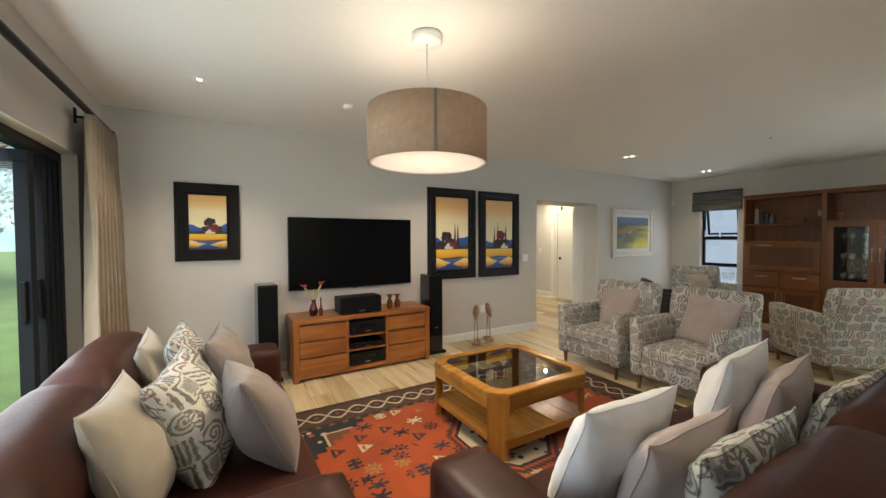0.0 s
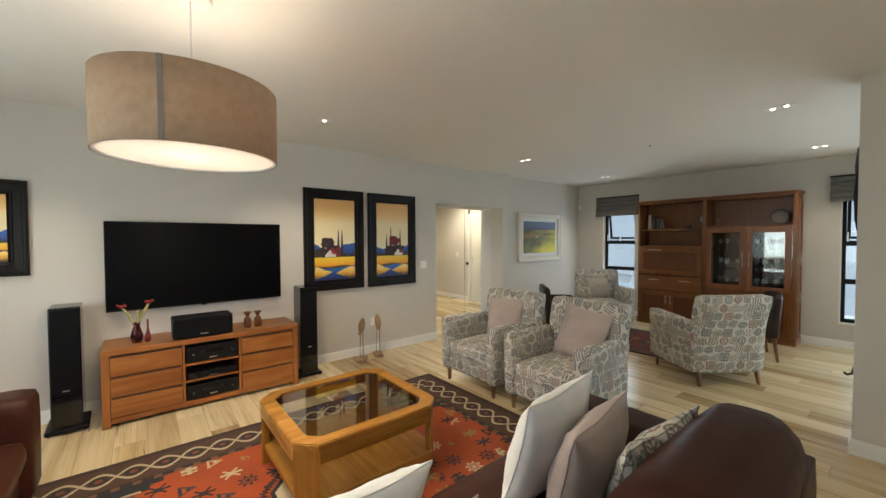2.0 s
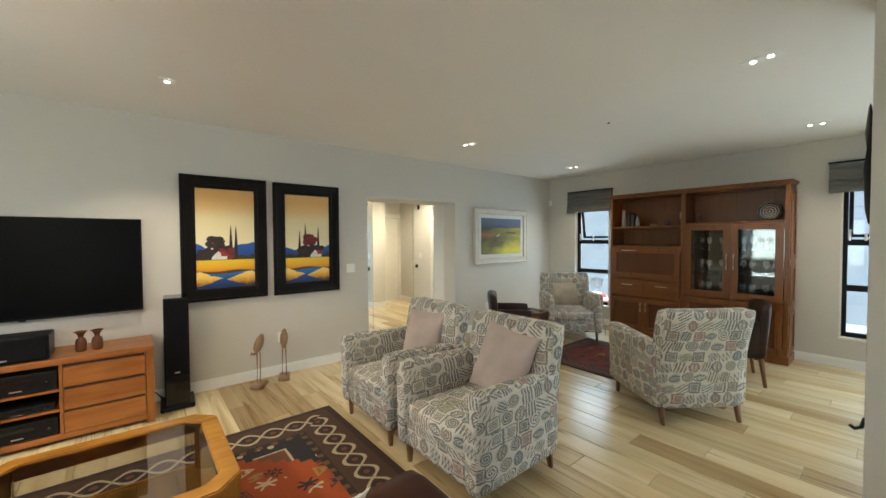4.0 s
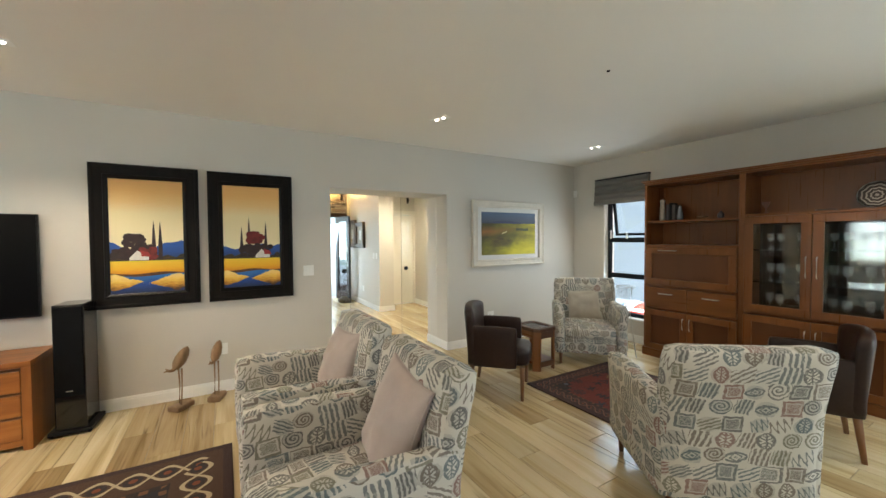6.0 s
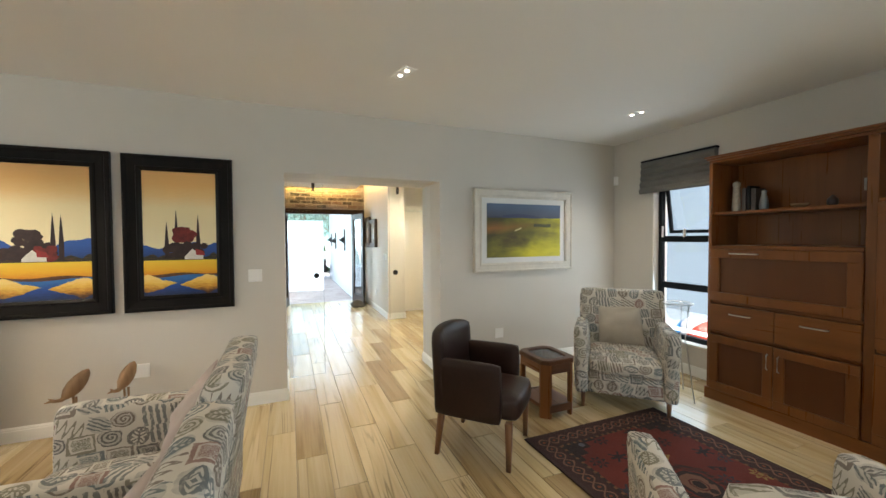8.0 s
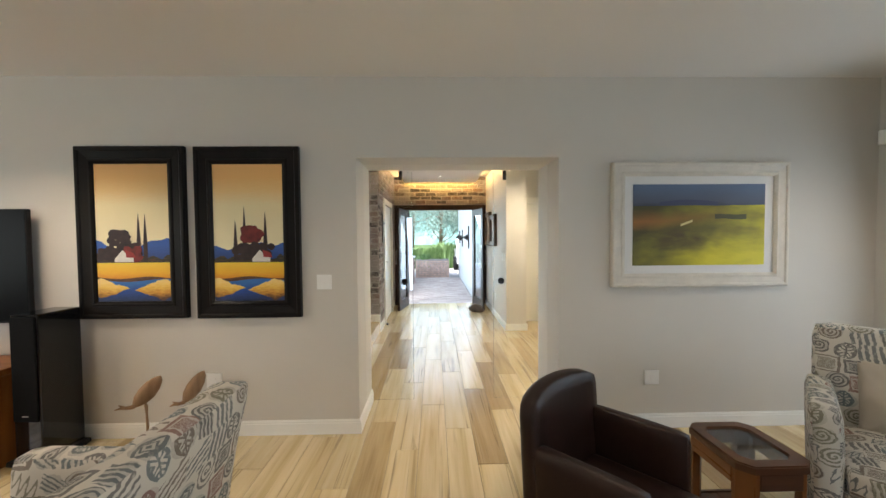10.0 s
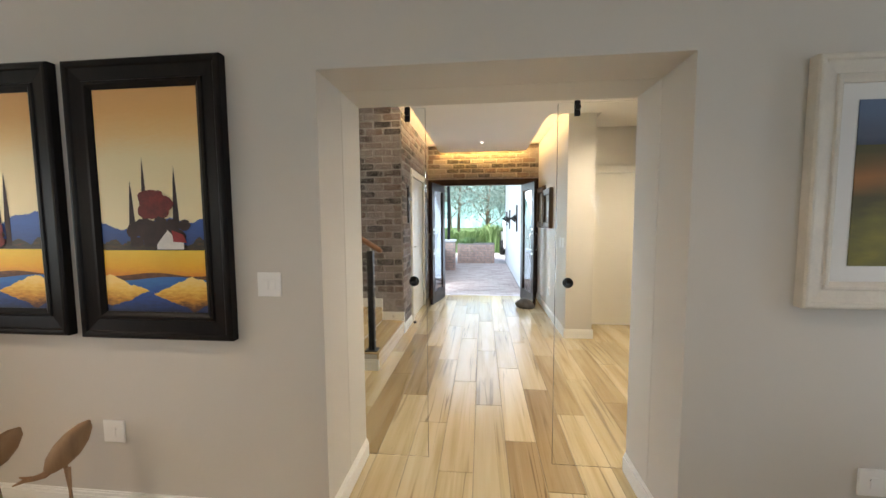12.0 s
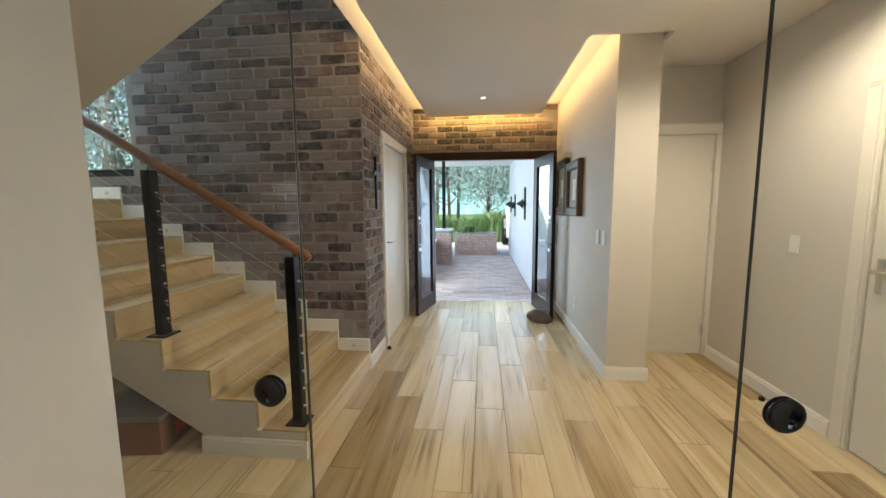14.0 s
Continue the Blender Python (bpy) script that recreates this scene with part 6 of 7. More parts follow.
def rug(m, hx, hy, material, label):
    r = thing("rug", m, label, "rug", "patterned rugs")
    bm = bmesh.new()
    box(bm, -hx, hx, -hy, hy, 0.001, 0.012)
    bmesh.ops.subdivide_edges(bm, edges=[e for e in bm.edges if abs(e.verts[0].co.z - e.verts[1].co.z) < 1e-5], cuts=30, use_grid_fill=True)
    for v in bm.verts:
        n = noise.noise(v.co * 2.1)
        edge = 1 if max(abs(v.co.x) / hx, abs(v.co.y) / hy) > 0.999 else 0
        v.co.x += 0.008 * noise.noise(Vector((v.co.y * 2, 0, 3))) * edge
        v.co.y += 0.008 * noise.noise(Vector((v.co.x * 2, 5, 3))) * edge
        if v.co.z > 0.006:
            v.co.z += 0.0015 * n
    part("carpet", bm, material, r)
    for s in (-1, 1):
        bm = bmesh.new()
        tube(bm, [(s * hx, -hy + 2 * hy * i / 16, 0.008) for i in range(17)], 0.006, 6)
        part("bound_edge", bm, plain("rug_binding", (0.045, 0.022, 0.018), 0.95), r, "dark bound edge")


rug(pose(1.74, 2.10, 0), 1.63, 1.17, rug_material("red_rug", 1.63, 1.17, (0.40, 0.068, 0.012), (0.075, 0.036, 0.020), (0.018, 0.018, 0.024), (0.52, 0.43, 0.28), 0.40), "large patterned orange-red wool rug with a brown chain border")
rug(pose(6.63, 2.17, 0), 0.65, 0.82, rug_material("dark_rug", 0.65, 0.82, (0.16, 0.022, 0.014), (0.045, 0.017, 0.015), (0.02, 0.012, 0.012), (0.20, 0.10, 0.065), 0.12, 0.5), "small dark red patterned wool rug before the wall unit")

# ---- pictures ----


def frame_mesh(w, h, rail, depth, inner):
    """A picture frame in the x-z plane, standing off the wall towards -y."""
    bm = bmesh.new()
    prof = [(0.0, 0.0), (0.0, -depth * 0.8), (rail * 0.05, -depth * 0.97), (rail * 0.12, -depth), (rail * 0.22, -depth * 0.96), (rail * 0.27, -depth * 0.80), (rail * 0.70, -depth * 0.66), (rail * 0.74, -depth * 0.80), (rail * 0.84, -depth * 0.80), (rail, -depth * 0.52), (rail, 0.0)]
    corners = []
    for sx, sz in ((-1, -1), (1, -1), (1, 1), (-1, 1)):
        corners.append([bm.verts.new((sx * (w / 2 - o), y, sz * (h / 2 - o))) for o, y in prof])
    for i in range(4):
        a, b = corners[i], corners[(i + 1) % 4]
        for k in range(len(prof) - 1):
            bm.faces.new((a[k], b[k], b[k + 1], a[k + 1]))
    return bm


def farm_canvas(name, seed):
    """Painted evening landscape: ochre to cream sky, blue hills, yellow fields, blue water."""
    m = Mat(name, 0.45)
    c = m.coord("Generated")
    x, y, z = m.split(c)
    n = m.noise(m.moved(c, (3.0, 1, 1.2)), 2.2, 4.0)
    obj = m.coord()
    brush = m.noise(m.moved(obj, (30, 30, 120)), 1.0, 3.0)
    sky = m.ramp(z + (brush - 0.5) * 0.05, [(0.40, (0.88, 0.78, 0.50)), (0.70, (0.86, 0.72, 0.42)), (0.80, (0.84, 0.57, 0.24)), (0.90, (0.80, 0.46, 0.16)), (1.0, (0.76, 0.42, 0.15))])
    hill = ((x * 7.0 + seed).sin() * 0.03 + (n - 0.5) * 0.07 + (x - 0.45).mag() * 0.13 + 0.375)
    col = m.mix(z.lt(hill), sky, m.ramp(z * 6.0 - 1.8 + brush * 0.3, [(0.1, (0.012, 0.04, 0.15)), (0.8, (0.025, 0.10, 0.40))]))
    scrub = z.lt((x * 31.0 + seed).sin() * 0.01 + (n - 0.5) * 0.09 + 0.325)
    col = m.mix(scrub, col, m.ramp(brush, [(0.3, (0.015, 0.012, 0.01)), (0.6, (0.05, 0.035, 0.012)), (0.75, (0.12, 0.025, 0.012))]))
    col = m.mix(z.lt(0.285), col, m.ramp(z * 8.0 - 1.25 + (brush - 0.5) * 0.3, [(0.0, (0.70, 0.20, 0.012)), (0.45, (0.86, 0.46, 0.02)), (1.0, (0.88, 0.60, 0.05))]))
    col = m.mix(z.lt((x * 8.0 + seed).sin() * 0.008 + 0.175), col, m.ramp(brush, [(0.3, (0.05, 0.02, 0.01)), (0.7, (0.16, 0.06, 0.015))]))
    water = z.lt((x * 6.0 + seed).sin() * 0.01 + 0.155)
    col = m.mix(water, col, m.ramp(z * 6.0 + (brush - 0.5) * 0.4, [(0.0, (0.008, 0.018, 0.06)), (0.5, (0.015, 0.07, 0.30)), (0.9, (0.03, 0.16, 0.46))]))
    bank = ((z - 0.085 + (n - 0.5) * 0.05) * 4.2).mag() + ((x - 0.94 + seed * 0.02) * 0.85).mag()
    bank2 = ((z - 0.10 + (n - 0.5) * 0.05) * 4.4).mag() + ((x - 0.05) * 0.85).mag()
    ocre = m.ramp(brush * 0.5 + n * 0.3 + (z - 0.08) * 6.0, [(0.05, (0.10, 0.04, 0.015)), (0.3, (0.62, 0.28, 0.03)), (0.55, (0.86, 0.56, 0.10)), (0.75, (0.90, 0.66, 0.22))])
    col = m.mix(bank.min(bank2).lt(0.33), col, ocre)
    m.paint(col)
    m.bump(brush, 0.25, 0.002)
    return m.m


P_DARK = plain("painted_dark_tree", (0.035, 0.018, 0.018), 0.6, vary=0.5, scale=25)
P_RED = plain("painted_red_tree", (0.17, 0.02, 0.018), 0.6, vary=0.5, scale=25)
P_WHITE = plain("painted_white_wall", (0.72, 0.70, 0.66), 0.6, vary=0.1, scale=30)
P_ROOF = plain("painted_red_roof", (0.32, 0.03, 0.03), 0.6, vary=0.2, scale=30)


def blob(bm, cx, cz, r, seed, y):
    """A flat ragged dab of paint."""
    n = 14
    vs = [bm.verts.new((cx + r * (0.85 + 0.3 * noise.noise(Vector((math.cos(2 * math.pi * i / n) * 1.5 + seed, math.sin(2 * math.pi * i / n) * 1.5, seed)))) * math.cos(2 * math.pi * i / n), y, cz + 0.85 * r * (0.85 + 0.3 * noise.noise(Vector((math.cos(2 * math.pi * i / n) * 1.5, seed, math.sin(2 * math.pi * i / n) * 1.5)))) * math.sin(2 * math.pi * i / n))) for i in range(n)]
    bm.faces.new(vs)


def farm_picture(x, z, w, h, rail, label, seed, spires, crown):
    p = thing("framed_painting", pose(x, YW - 0.002, z), label, "painting", "farm paintings")
    part("frame", frame_mesh(w, h, rail, 0.045, 0), DARKFRAME, p, "wide black wooden frame")
    cw, ch = w - 2 * rail, h - 2 * rail
    bm = bmesh.new()
    box(bm, -cw / 2 - 0.004, cw / 2 + 0.004, -0.020, -0.004, -ch / 2 - 0.004, ch / 2 + 0.004)
    cv = part("canvas", bm, farm_canvas("farm_canvas", seed), p, "painted canvas")
    bm = bmesh.new()
    g = -ch / 2 + ch * 0.30
    for sx, top in spires:
        vs = [bm.verts.new((cw * (sx + dx), -0.0212, g + hh * ch)) for dx, hh in ((-0.028, 0.0), (0.028, 0.0), (0.03, top * 0.35), (0.012, top * 0.8), (0.0, top), (-0.012, top * 0.8), (-0.03, top * 0.35))]
        bm.faces.new(vs)
    rr = random.Random(int(seed * 10))
    for k in range(20):
        blob(bm, cw * (crown[0] + rr.uniform(-0.27, 0.27)), g + ch * rr.uniform(0.02, 0.10), cw * rr.uniform(0.05, 0.10), seed + k, -0.0215 - 0.0001 * k)
    vs = [bm.verts.new((cw * (crown[0] + a), -0.0231, g + b * ch)) for a, b in ((-0.03, 0.0), (0.03, 0.0), (0.02, crown[1]), (-0.02, crown[1]))]
    bm.faces.new(vs)
    for k in range(16):
        blob(bm, cw * (crown[0] + rr.uniform(-0.12, 0.12)), g + ch * (crown[1] + rr.uniform(-0.05, 0.05)), cw * rr.uniform(0.05, 0.11), seed + 20 + k, -0.0232 - 0.0001 * k)
    part("painted_foliage", bm, P_DARK, cv)
    bm = bmesh.new()
    for k in range(14):
        blob(bm, cw * (crown[2] + rr.uniform(-0.12, 0.12)), g + ch * (crown[3] + rr.uniform(-0.04, 0.04)), cw * rr.uniform(0.05, 0.10), seed + 40 + k, -0.0245 - 0.0001 * k)
    part("painted_red_leaves", bm, P_RED, cv)
    hx = cw * crown[4]
    bm = bmesh.new()
    vs = [bm.verts.new((hx + a * cw, -0.0262, g + b * ch)) for a, b in ((-0.13, -0.012), (0.13, -0.012), (0.13, 0.03), (0.04, 0.045), (-0.02, 0.075), (-0.08, 0.04), (-0.13, 0.01))]
    bm.faces.new(vs)
    part("painted_house", bm, P_WHITE, cv)
    bm = bmesh.new()
    vs = [bm.verts.new((hx + a * cw, -0.0266, g + b * ch)) for a, b in ((0.03, 0.022), (0.16, 0.018), (0.13, 0.055), (0.02, 0.075))]
    bm.faces.new(vs)
    part("painted_roof", bm, P_ROOF, cv)


farm_picture(-0.11, 1.63, 0.55, 0.765, 0.115, "small landscape painting of a farmhouse in a wide black frame", 1.0, (), (0.05, 0.21, 0.1, 0.10, 0.05))
farm_picture(2.765, 1.525, 0.775, 1.25, 0.125, "tall landscape painting of a farmhouse and cypresses, black frame", 2.3, ((0.08, 0.35), (0.17, 0.34)), (-0.2, 0.15, -0.02, 0.05, -0.12))
farm_picture(3.60, 1.52, 0.755, 1.25, 0.125, "tall landscape painting with a red tree and cypresses, black frame", 3.9, ((-0.06, 0.40), (-0.19, 0.30), (0.24, 0.36)), (0.08, 0.09, 0.06, 0.19, 0.18))

# the wide field painting in a washed white frame
fp = thing("framed_painting", pose(6.96, YW - 0.002, 1.555), "wide painting of yellow fields in a washed white frame", "painting")
part("frame", frame_mesh(1.34, 0.93, 0.10, 0.05, 0), OFFW, fp, "washed white wooden frame")
bm = bmesh.new()
box(bm, -0.575, 0.575, -0.014, -0.004, -0.37, 0.37)
mt = part("mount", bm, MAT_W, fp, "white card mount")
fm = Mat("field_canvas", 0.5)
gc = fm.coord("Generated")
fx, fy, fz = fm.split(gc)
fn = fm.noise(fm.moved(gc, (2.0, 1, 3.2)), 2.4, 5.0, 0.6, 0.8)
fb = fm.noise(fm.moved(fm.coord(), (9, 30, 26)), 1.0, 4.0)
blur = fm.noise(fm.moved(gc, (1.6, 1, 2.2)), 1.7, 2.0, 0.5, 0.3)
dab = (fb - 0.5) * 0.25
land = fm.ramp(fx * 0.55 - fz * 0.55 + blur * 0.75 + dab, [(0.12, (0.07, 0.06, 0.010)), (0.32, (0.15, 0.13, 0.012)), (0.5, (0.27, 0.24, 0.012)), (0.68, (0.50, 0.44, 0.012)), (0.85, (0.66, 0.58, 0.02))])
warm_band = ((fz - 0.56 - (fx - 0.2) * 0.12 + (blur - 0.5) * 0.2).mag() * -7.0 + 1.0).op("MULTIPLY", 1.0, clamp=True)
land = fm.mix(warm_band * (fx * -1.3 + 1.0).op("MAXIMUM", 0.0) * 0.9, land, (0.34, 0.13, 0.02))
hollow = (((fx - 0.32) * 2.4).op("MULTIPLY", (fx - 0.32) * 2.4) + ((fz - 0.33) * 4.0).op("MULTIPLY", (fz - 0.33) * 4.0) + (fn - 0.5) * 0.5 + dab) * -2.6 + 1.0
hollow = hollow.op("MULTIPLY", 1.0, clamp=True)
land = fm.mix(hollow * 0.75, land, (0.06, 0.035, 0.012))
hedge = ((fz - 0.60 + (blur - 0.5) * 0.1).mag().lt(0.03)) * fx.gt(0.62) * fx.lt(0.86)
land = fm.mix(hedge * 0.8, land, (0.035, 0.045, 0.02))
pale = ((fz - 0.52 - (fx - 0.4) * 0.6).mag().lt(0.014)) * fx.gt(0.36) * fx.lt(0.45)
land = fm.mix(pale, land, (0.62, 0.52, 0.22))
skyc = fm.ramp(fz + dab * 0.15 + (blur - 0.5) * 0.1, [(0.72, (0.030, 0.035, 0.055)), (0.78, (0.07, 0.085, 0.13)), (1.0, (0.10, 0.15, 0.25))])
ridge = fz.lt(((fx - 0.42) * 3.2).op("MULTIPLY", (fx - 0.42) * 3.2) * -0.06 + 0.81) * fx.gt(0.2) * fx.lt(0.64)
skyc = fm.mix(ridge * 0.8, skyc, (0.045, 0.055, 0.12))
fm.paint(fm.mix(fz.gt((blur - 0.5) * 0.03 + 0.735), land, skyc))
fm.bump(fb, 0.25, 0.002)
bm = bmesh.new()
box(bm, -0.505, 0.505, -0.017, -0.0145, -0.305, 0.305)
part("canvas", bm, fm.m, fp, "painted canvas")

# framed prints in the hall
for k, (y, z, w, h) in enumerate(((9.2, 1.625, 0.66, 0.66), (8.58, 1.59, 0.62, 0.58))):
    hp = thing("framed_print", pose(6.078, y, z, 0, 0, -90), "small print in a bronze wooden frame on the hall wall", "picture", "hall pictures")
    part("frame", frame_mesh(w, h, 0.09, 0.06, 0), wood("bronze_frame", (0.05, 0.028, 0.014), (0.10, 0.06, 0.03), (0.17, 0.11, 0.06), 2, 0.45), hp, "bronze toned frame")
    bm = bmesh.new()
    box(bm, -w / 2 + 0.088, w / 2 - 0.088, -0.014, -0.004, -h / 2 + 0.088, h / 2 - 0.088)
    pr_ = part("print", bm, plain("aged_print", (0.20, 0.15, 0.09), 0.5, vary=0.4, scale=9), hp)
    bm = bmesh.new()
    box(bm, -0.06, 0.06, -0.0165, -0.0142, -0.12, 0.1)
    part("printed_panel", bm, plain("pale_print", (0.5, 0.44, 0.34), 0.5, vary=0.3, scale=30), pr_)

cr_ = thing("wall_cross", pose(BX + 0.012, 7.70, 1.63), "dark wooden cross hanging on the brick wall", "cross")
bm = bmesh.new()
box(bm, 0.001, 0.02, -0.016, 0.016, -0.24, 0.23, 0.004)
part("upright", bm, DARKFRAME, cr_)
bm = bmesh.new()
box(bm, 0.021, 0.034, -0.13, 0.13, 0.06, 0.095, 0.004)
part("crossbar", bm, DARKFRAME, cr_)

# ---- switches, sockets, sensors ----


def plate(name, m, w, h, label, rockers, socket=False):
    """A wall plate; it looks to -y."""
    p = thing(name, m, label, "socket" if socket else "light switch")
    bm = bmesh.new()
    box(bm, -w / 2, w / 2, -0.009, 0, -h / 2, h / 2, 0.003, 2)
    part("cover_plate", bm, PLASTIC, p)
    for i in range(rockers):
        cx = (i - (rockers - 1) / 2) * 0.034
        bm = bmesh.new()
        box(bm, cx - 0.014, cx + 0.014, -0.0125, -0.009, -0.024, 0.024, 0.0015, 1)
        part("rocker", bm, PLASTIC, p)
    if socket:
        for cx, cz in ((-0.01, 0.012), (0.01, 0.012), (0.0, -0.012)):
            bm = bmesh.new()
            tube(bm, [(cx, -0.0105, cz), (cx, -0.009, cz)], 0.0045, 10)
            part("pin_hole", bm, BLACK, p)


plate("light_switch", pose(4.14, YW, 1.15), 0.11, 0.11, "white double light switch beside the opening", 2)
plate("wall_socket", pose(3.31, YW, 0.42), 0.11, 0.11, "white wall socket above the skirting", 1, True)
plate("wall_socket", pose(6.62, YW, 0.39), 0.11, 0.11, "white wall socket above the skirting", 1, True)
plate("light_switch", pose(6.08, 7.72, 1.14, 0, 0, -90), 0.075, 0.12, "white light switch on the hall wall", 1)
plate("light_switch", pose(6.08, 7.56, 1.14, 0, 0, -90), 0.075, 0.12, "white light switch on the hall wall", 1)
plate("wall_socket", pose(6.08, 8.44, 0.37, 0, 0, -90), 0.075, 0.12, "white wall socket in the hall", 1, True)
plate("light_switch", pose(RX, 7.10, 1.14, 0, 0, -90), 0.075, 0.12, "white light switch on the hall wall", 1)
ms = thing("alarm_sensor", pose(X1 - 0.005, YW - 0.03, 2.2, 0, 0, -45), "small white alarm sensor in the wall corner", "sensor")
bm = bmesh.new()
box(bm, -0.028, 0.028, -0.04, 0.0, -0.055, 0.055, 0.01, 3)
part("body", bm, PLASTIC, ms)

ds = thing("door_stone", pose(5.78, 8.93, 0), "rough grey-brown stone holding the front door open", "stone")
bm = bmesh.new()
bmesh.ops.create_icosphere(bm, subdivisions=3, radius=0.12)
for v in bm.verts:
    v.co *= 1 + 0.35 * noise.noise(v.co * 9)
    v.co.x *= 1.25
    v.co.z = max(0.0, v.co.z * 0.8 + 0.055)
part("stone", bm, STONE, ds, smooth=True)
for k, (x, y) in enumerate(((4.16, 7.88), (7.09, 7.15))):
    st_ = thing("door_stop", pose(x, y, 0), "small dark floor door stop", "door stop", "door stops")
    bm = bmesh.new()
    lathe(bm, [(0.018, 0), (0.02, 0.02), (0.014, 0.03), (0.0, 0.032)], 14)
    part("body", bm, BLACK, st_)

# ---- outside ----
GRASS = plain("lawn", (0.06, 0.11, 0.025), 0.95, vary=0.4, scale=1.5, fine=40, bump=0.6)
PAVEM = plain("paver_brick", (0.50, 0.35, 0.30), 0.85, vary=0.3, scale=7, bump=0.4)
CONC = plain("pale_concrete", (0.45, 0.44, 0.42), 0.85, vary=0.12, scale=2, bump=0.2)
YARDW = plain("yard_plaster", (0.25, 0.30, 0.335), 0.85, vary=0.06, scale=2, bump=0.2)
OUTW = plain("white_plaster", (0.62, 0.63, 0.66), 0.8, vary=0.04, scale=2, bump=0.2)
structure("ground", [(-220, 220, -220, 220, -0.35, -0.14)], GRASS, "mown lawn around the house", "ground")
structure("pavement_porch", [(2.6, 5.9, YD + 0.15, 15.4, -0.135, -0.045)], MORTAR, "red brick paving of the porch", "pavement")
structure("pavement_drive", [(1.0, 14.0, 15.4, 19.5, -0.135, -0.05)], CONC, "pale concrete drive", "pavement")
structure("pavement_side", [(X1 + 0.25, 12.0, -4, 7, -0.135, -0.06)], YARDW, "pale concrete yard", "pavement")
structure("wall_porch", [(5.9, 6.15, YD + 0.2, 16.2, -0.1, 3.0)], OUTW, "white plastered porch wall", "wall")
structure("ceiling_porch", [(2.4, 6.15, YD + 0.2, 16.0, 2.62, 2.8)], OUTW, "white porch ceiling", "ceiling")
structure("wall_yard", [(12.0, 12.25, -5, 9, -0.14, 2.6)], YARDW, "pale blue-grey plastered yard wall", "wall")
v_, f_ = [], []
rg = random.Random(3)
yy, row = YD + 0.17, 0
while yy < 15.3:
    xx = 2.6 - (0.11 if row % 2 else 0)
    while xx < 5.86:
        n0 = len(v_)
        zt = -0.036 + rg.uniform(-0.003, 0.003)
        a0, a1, b0, b1 = max(2.6, xx) + 0.004, min(5.88, xx + 0.22) - 0.004, yy + 0.004, yy + 0.106
        if a1 - a0 > 0.03:
            v_ += [(a0, b0, -0.06), (a1, b0, -0.06), (a1, b1, -0.06), (a0, b1, -0.06), (a0, b0, zt), (a1, b0, zt), (a1, b1, zt), (a0, b1, zt)]
            f_ += [(n0 + 4, n0 + 5, n0 + 6, n0 + 7), (n0, n0 + 1, n0 + 5, n0 + 4), (n0 + 1, n0 + 2, n0 + 6, n0 + 5), (n0 + 2, n0 + 3, n0 + 7, n0 + 6), (n0 + 3, n0, n0 + 4, n0 + 7)]
        xx += 0.22
    yy += 0.11
    row += 1
me = bpy.data.meshes.new("paver_bricks")
me.from_pydata(v_, [], f_)
pv = Mat("pavers", 0.85)
prn = Sock(pv.t, pv.node("ShaderNodeNewGeometry").outputs["Random Per Island"])
pv.paint(pv.mix(pv.noise(pv.coord(), 12, 4.0) * 0.5, pv.ramp(prn, [(0.0, (0.40, 0.30, 0.28)), (0.5, (0.52, 0.42, 0.40)), (1.0, (0.60, 0.53, 0.51))]), (0.52, 0.48, 0.47)))
me.materials.append(pv.m)
po = new("paver_bricks", me)
po.parent = bpy.data.objects["pavement_porch"]
tagged(po, kind="stuff")


def brick_box(name, x0, x1, y0, y1, z0, z1, label, cap):
    t = thing(name, pose((x0 + x1) / 2, (y0 + y1) / 2, z0), label, name.replace("_", " "))
    w, d, h = (x1 - x0) / 2, (y1 - y0) / 2, z1 - z0
    bm = bmesh.new()
    box(bm, -w + 0.008, w - 0.008, -d + 0.008, d - 0.008, 0, h - 0.001)
    part("core", bm, MORTAR, t)
    bm = bmesh.new()
    r = 0
    z = 0.0
    while z < h - 0.05:
        for face in range(4):
            length = 2 * (w if face % 2 == 0 else d)
            u = -length / 2 - (0.115 if r % 2 else 0)
            while u < length / 2:
                a, b = max(u, -length / 2) + 0.005, min(u + 0.22, length / 2) - 0.005
                if b - a > 0.03:
                    m = (pose(0, -d, 0), pose(w, 0, 0, 0, 0, 90), pose(0, d, 0, 0, 0, 180), pose(-w, 0, 0, 0, 0, 270))[face]
                    box(bm, a, b, 0.0, 0.02, z + 0.005, z + 0.072, m=m)
                u += 0.23
        z += 0.08
        r += 1
    bk = part("bricks", bm, PAVEM, t)
    tagged(bk, kind="stuff")
    if cap:
        bm = bmesh.new()
        box(bm, -w - 0.03, w + 0.03, -d - 0.03, d + 0.03, h, h + 0.05, 0.006)
        part("coping", bm, OUTW, t, "white coping stone")
    return t


brick_box("brick_pier", 3.92, 4.30, 13.6, 13.98, -0.045, 0.80, "red brick porch pier with a white coping", True)
brick_box("brick_wall", 3.72, 3.92, 11.2, 13.6, -0.045, 0.55, "low red brick porch wall", True)
brick_box("brick_planter", 4.25, 5.50, 15.45, 16.05, -0.05, 0.62, "low red brick planter beside the drive", False)
sp_ = thing("porch_post", pose(4.11, 13.79, 0.806), "slim black steel porch post", "post")
bm = bmesh.new()
box(bm, -0.04, 0.04, -0.04, 0.04, 0.0, 1.813, 0.004)
part("post", bm, ALU, sp_)
bm = bmesh.new()
box(bm, -0.09, 0.09, -0.09, 0.09, 0.0, 0.012, 0.002)
part("base_plate", bm, ALU, sp_)
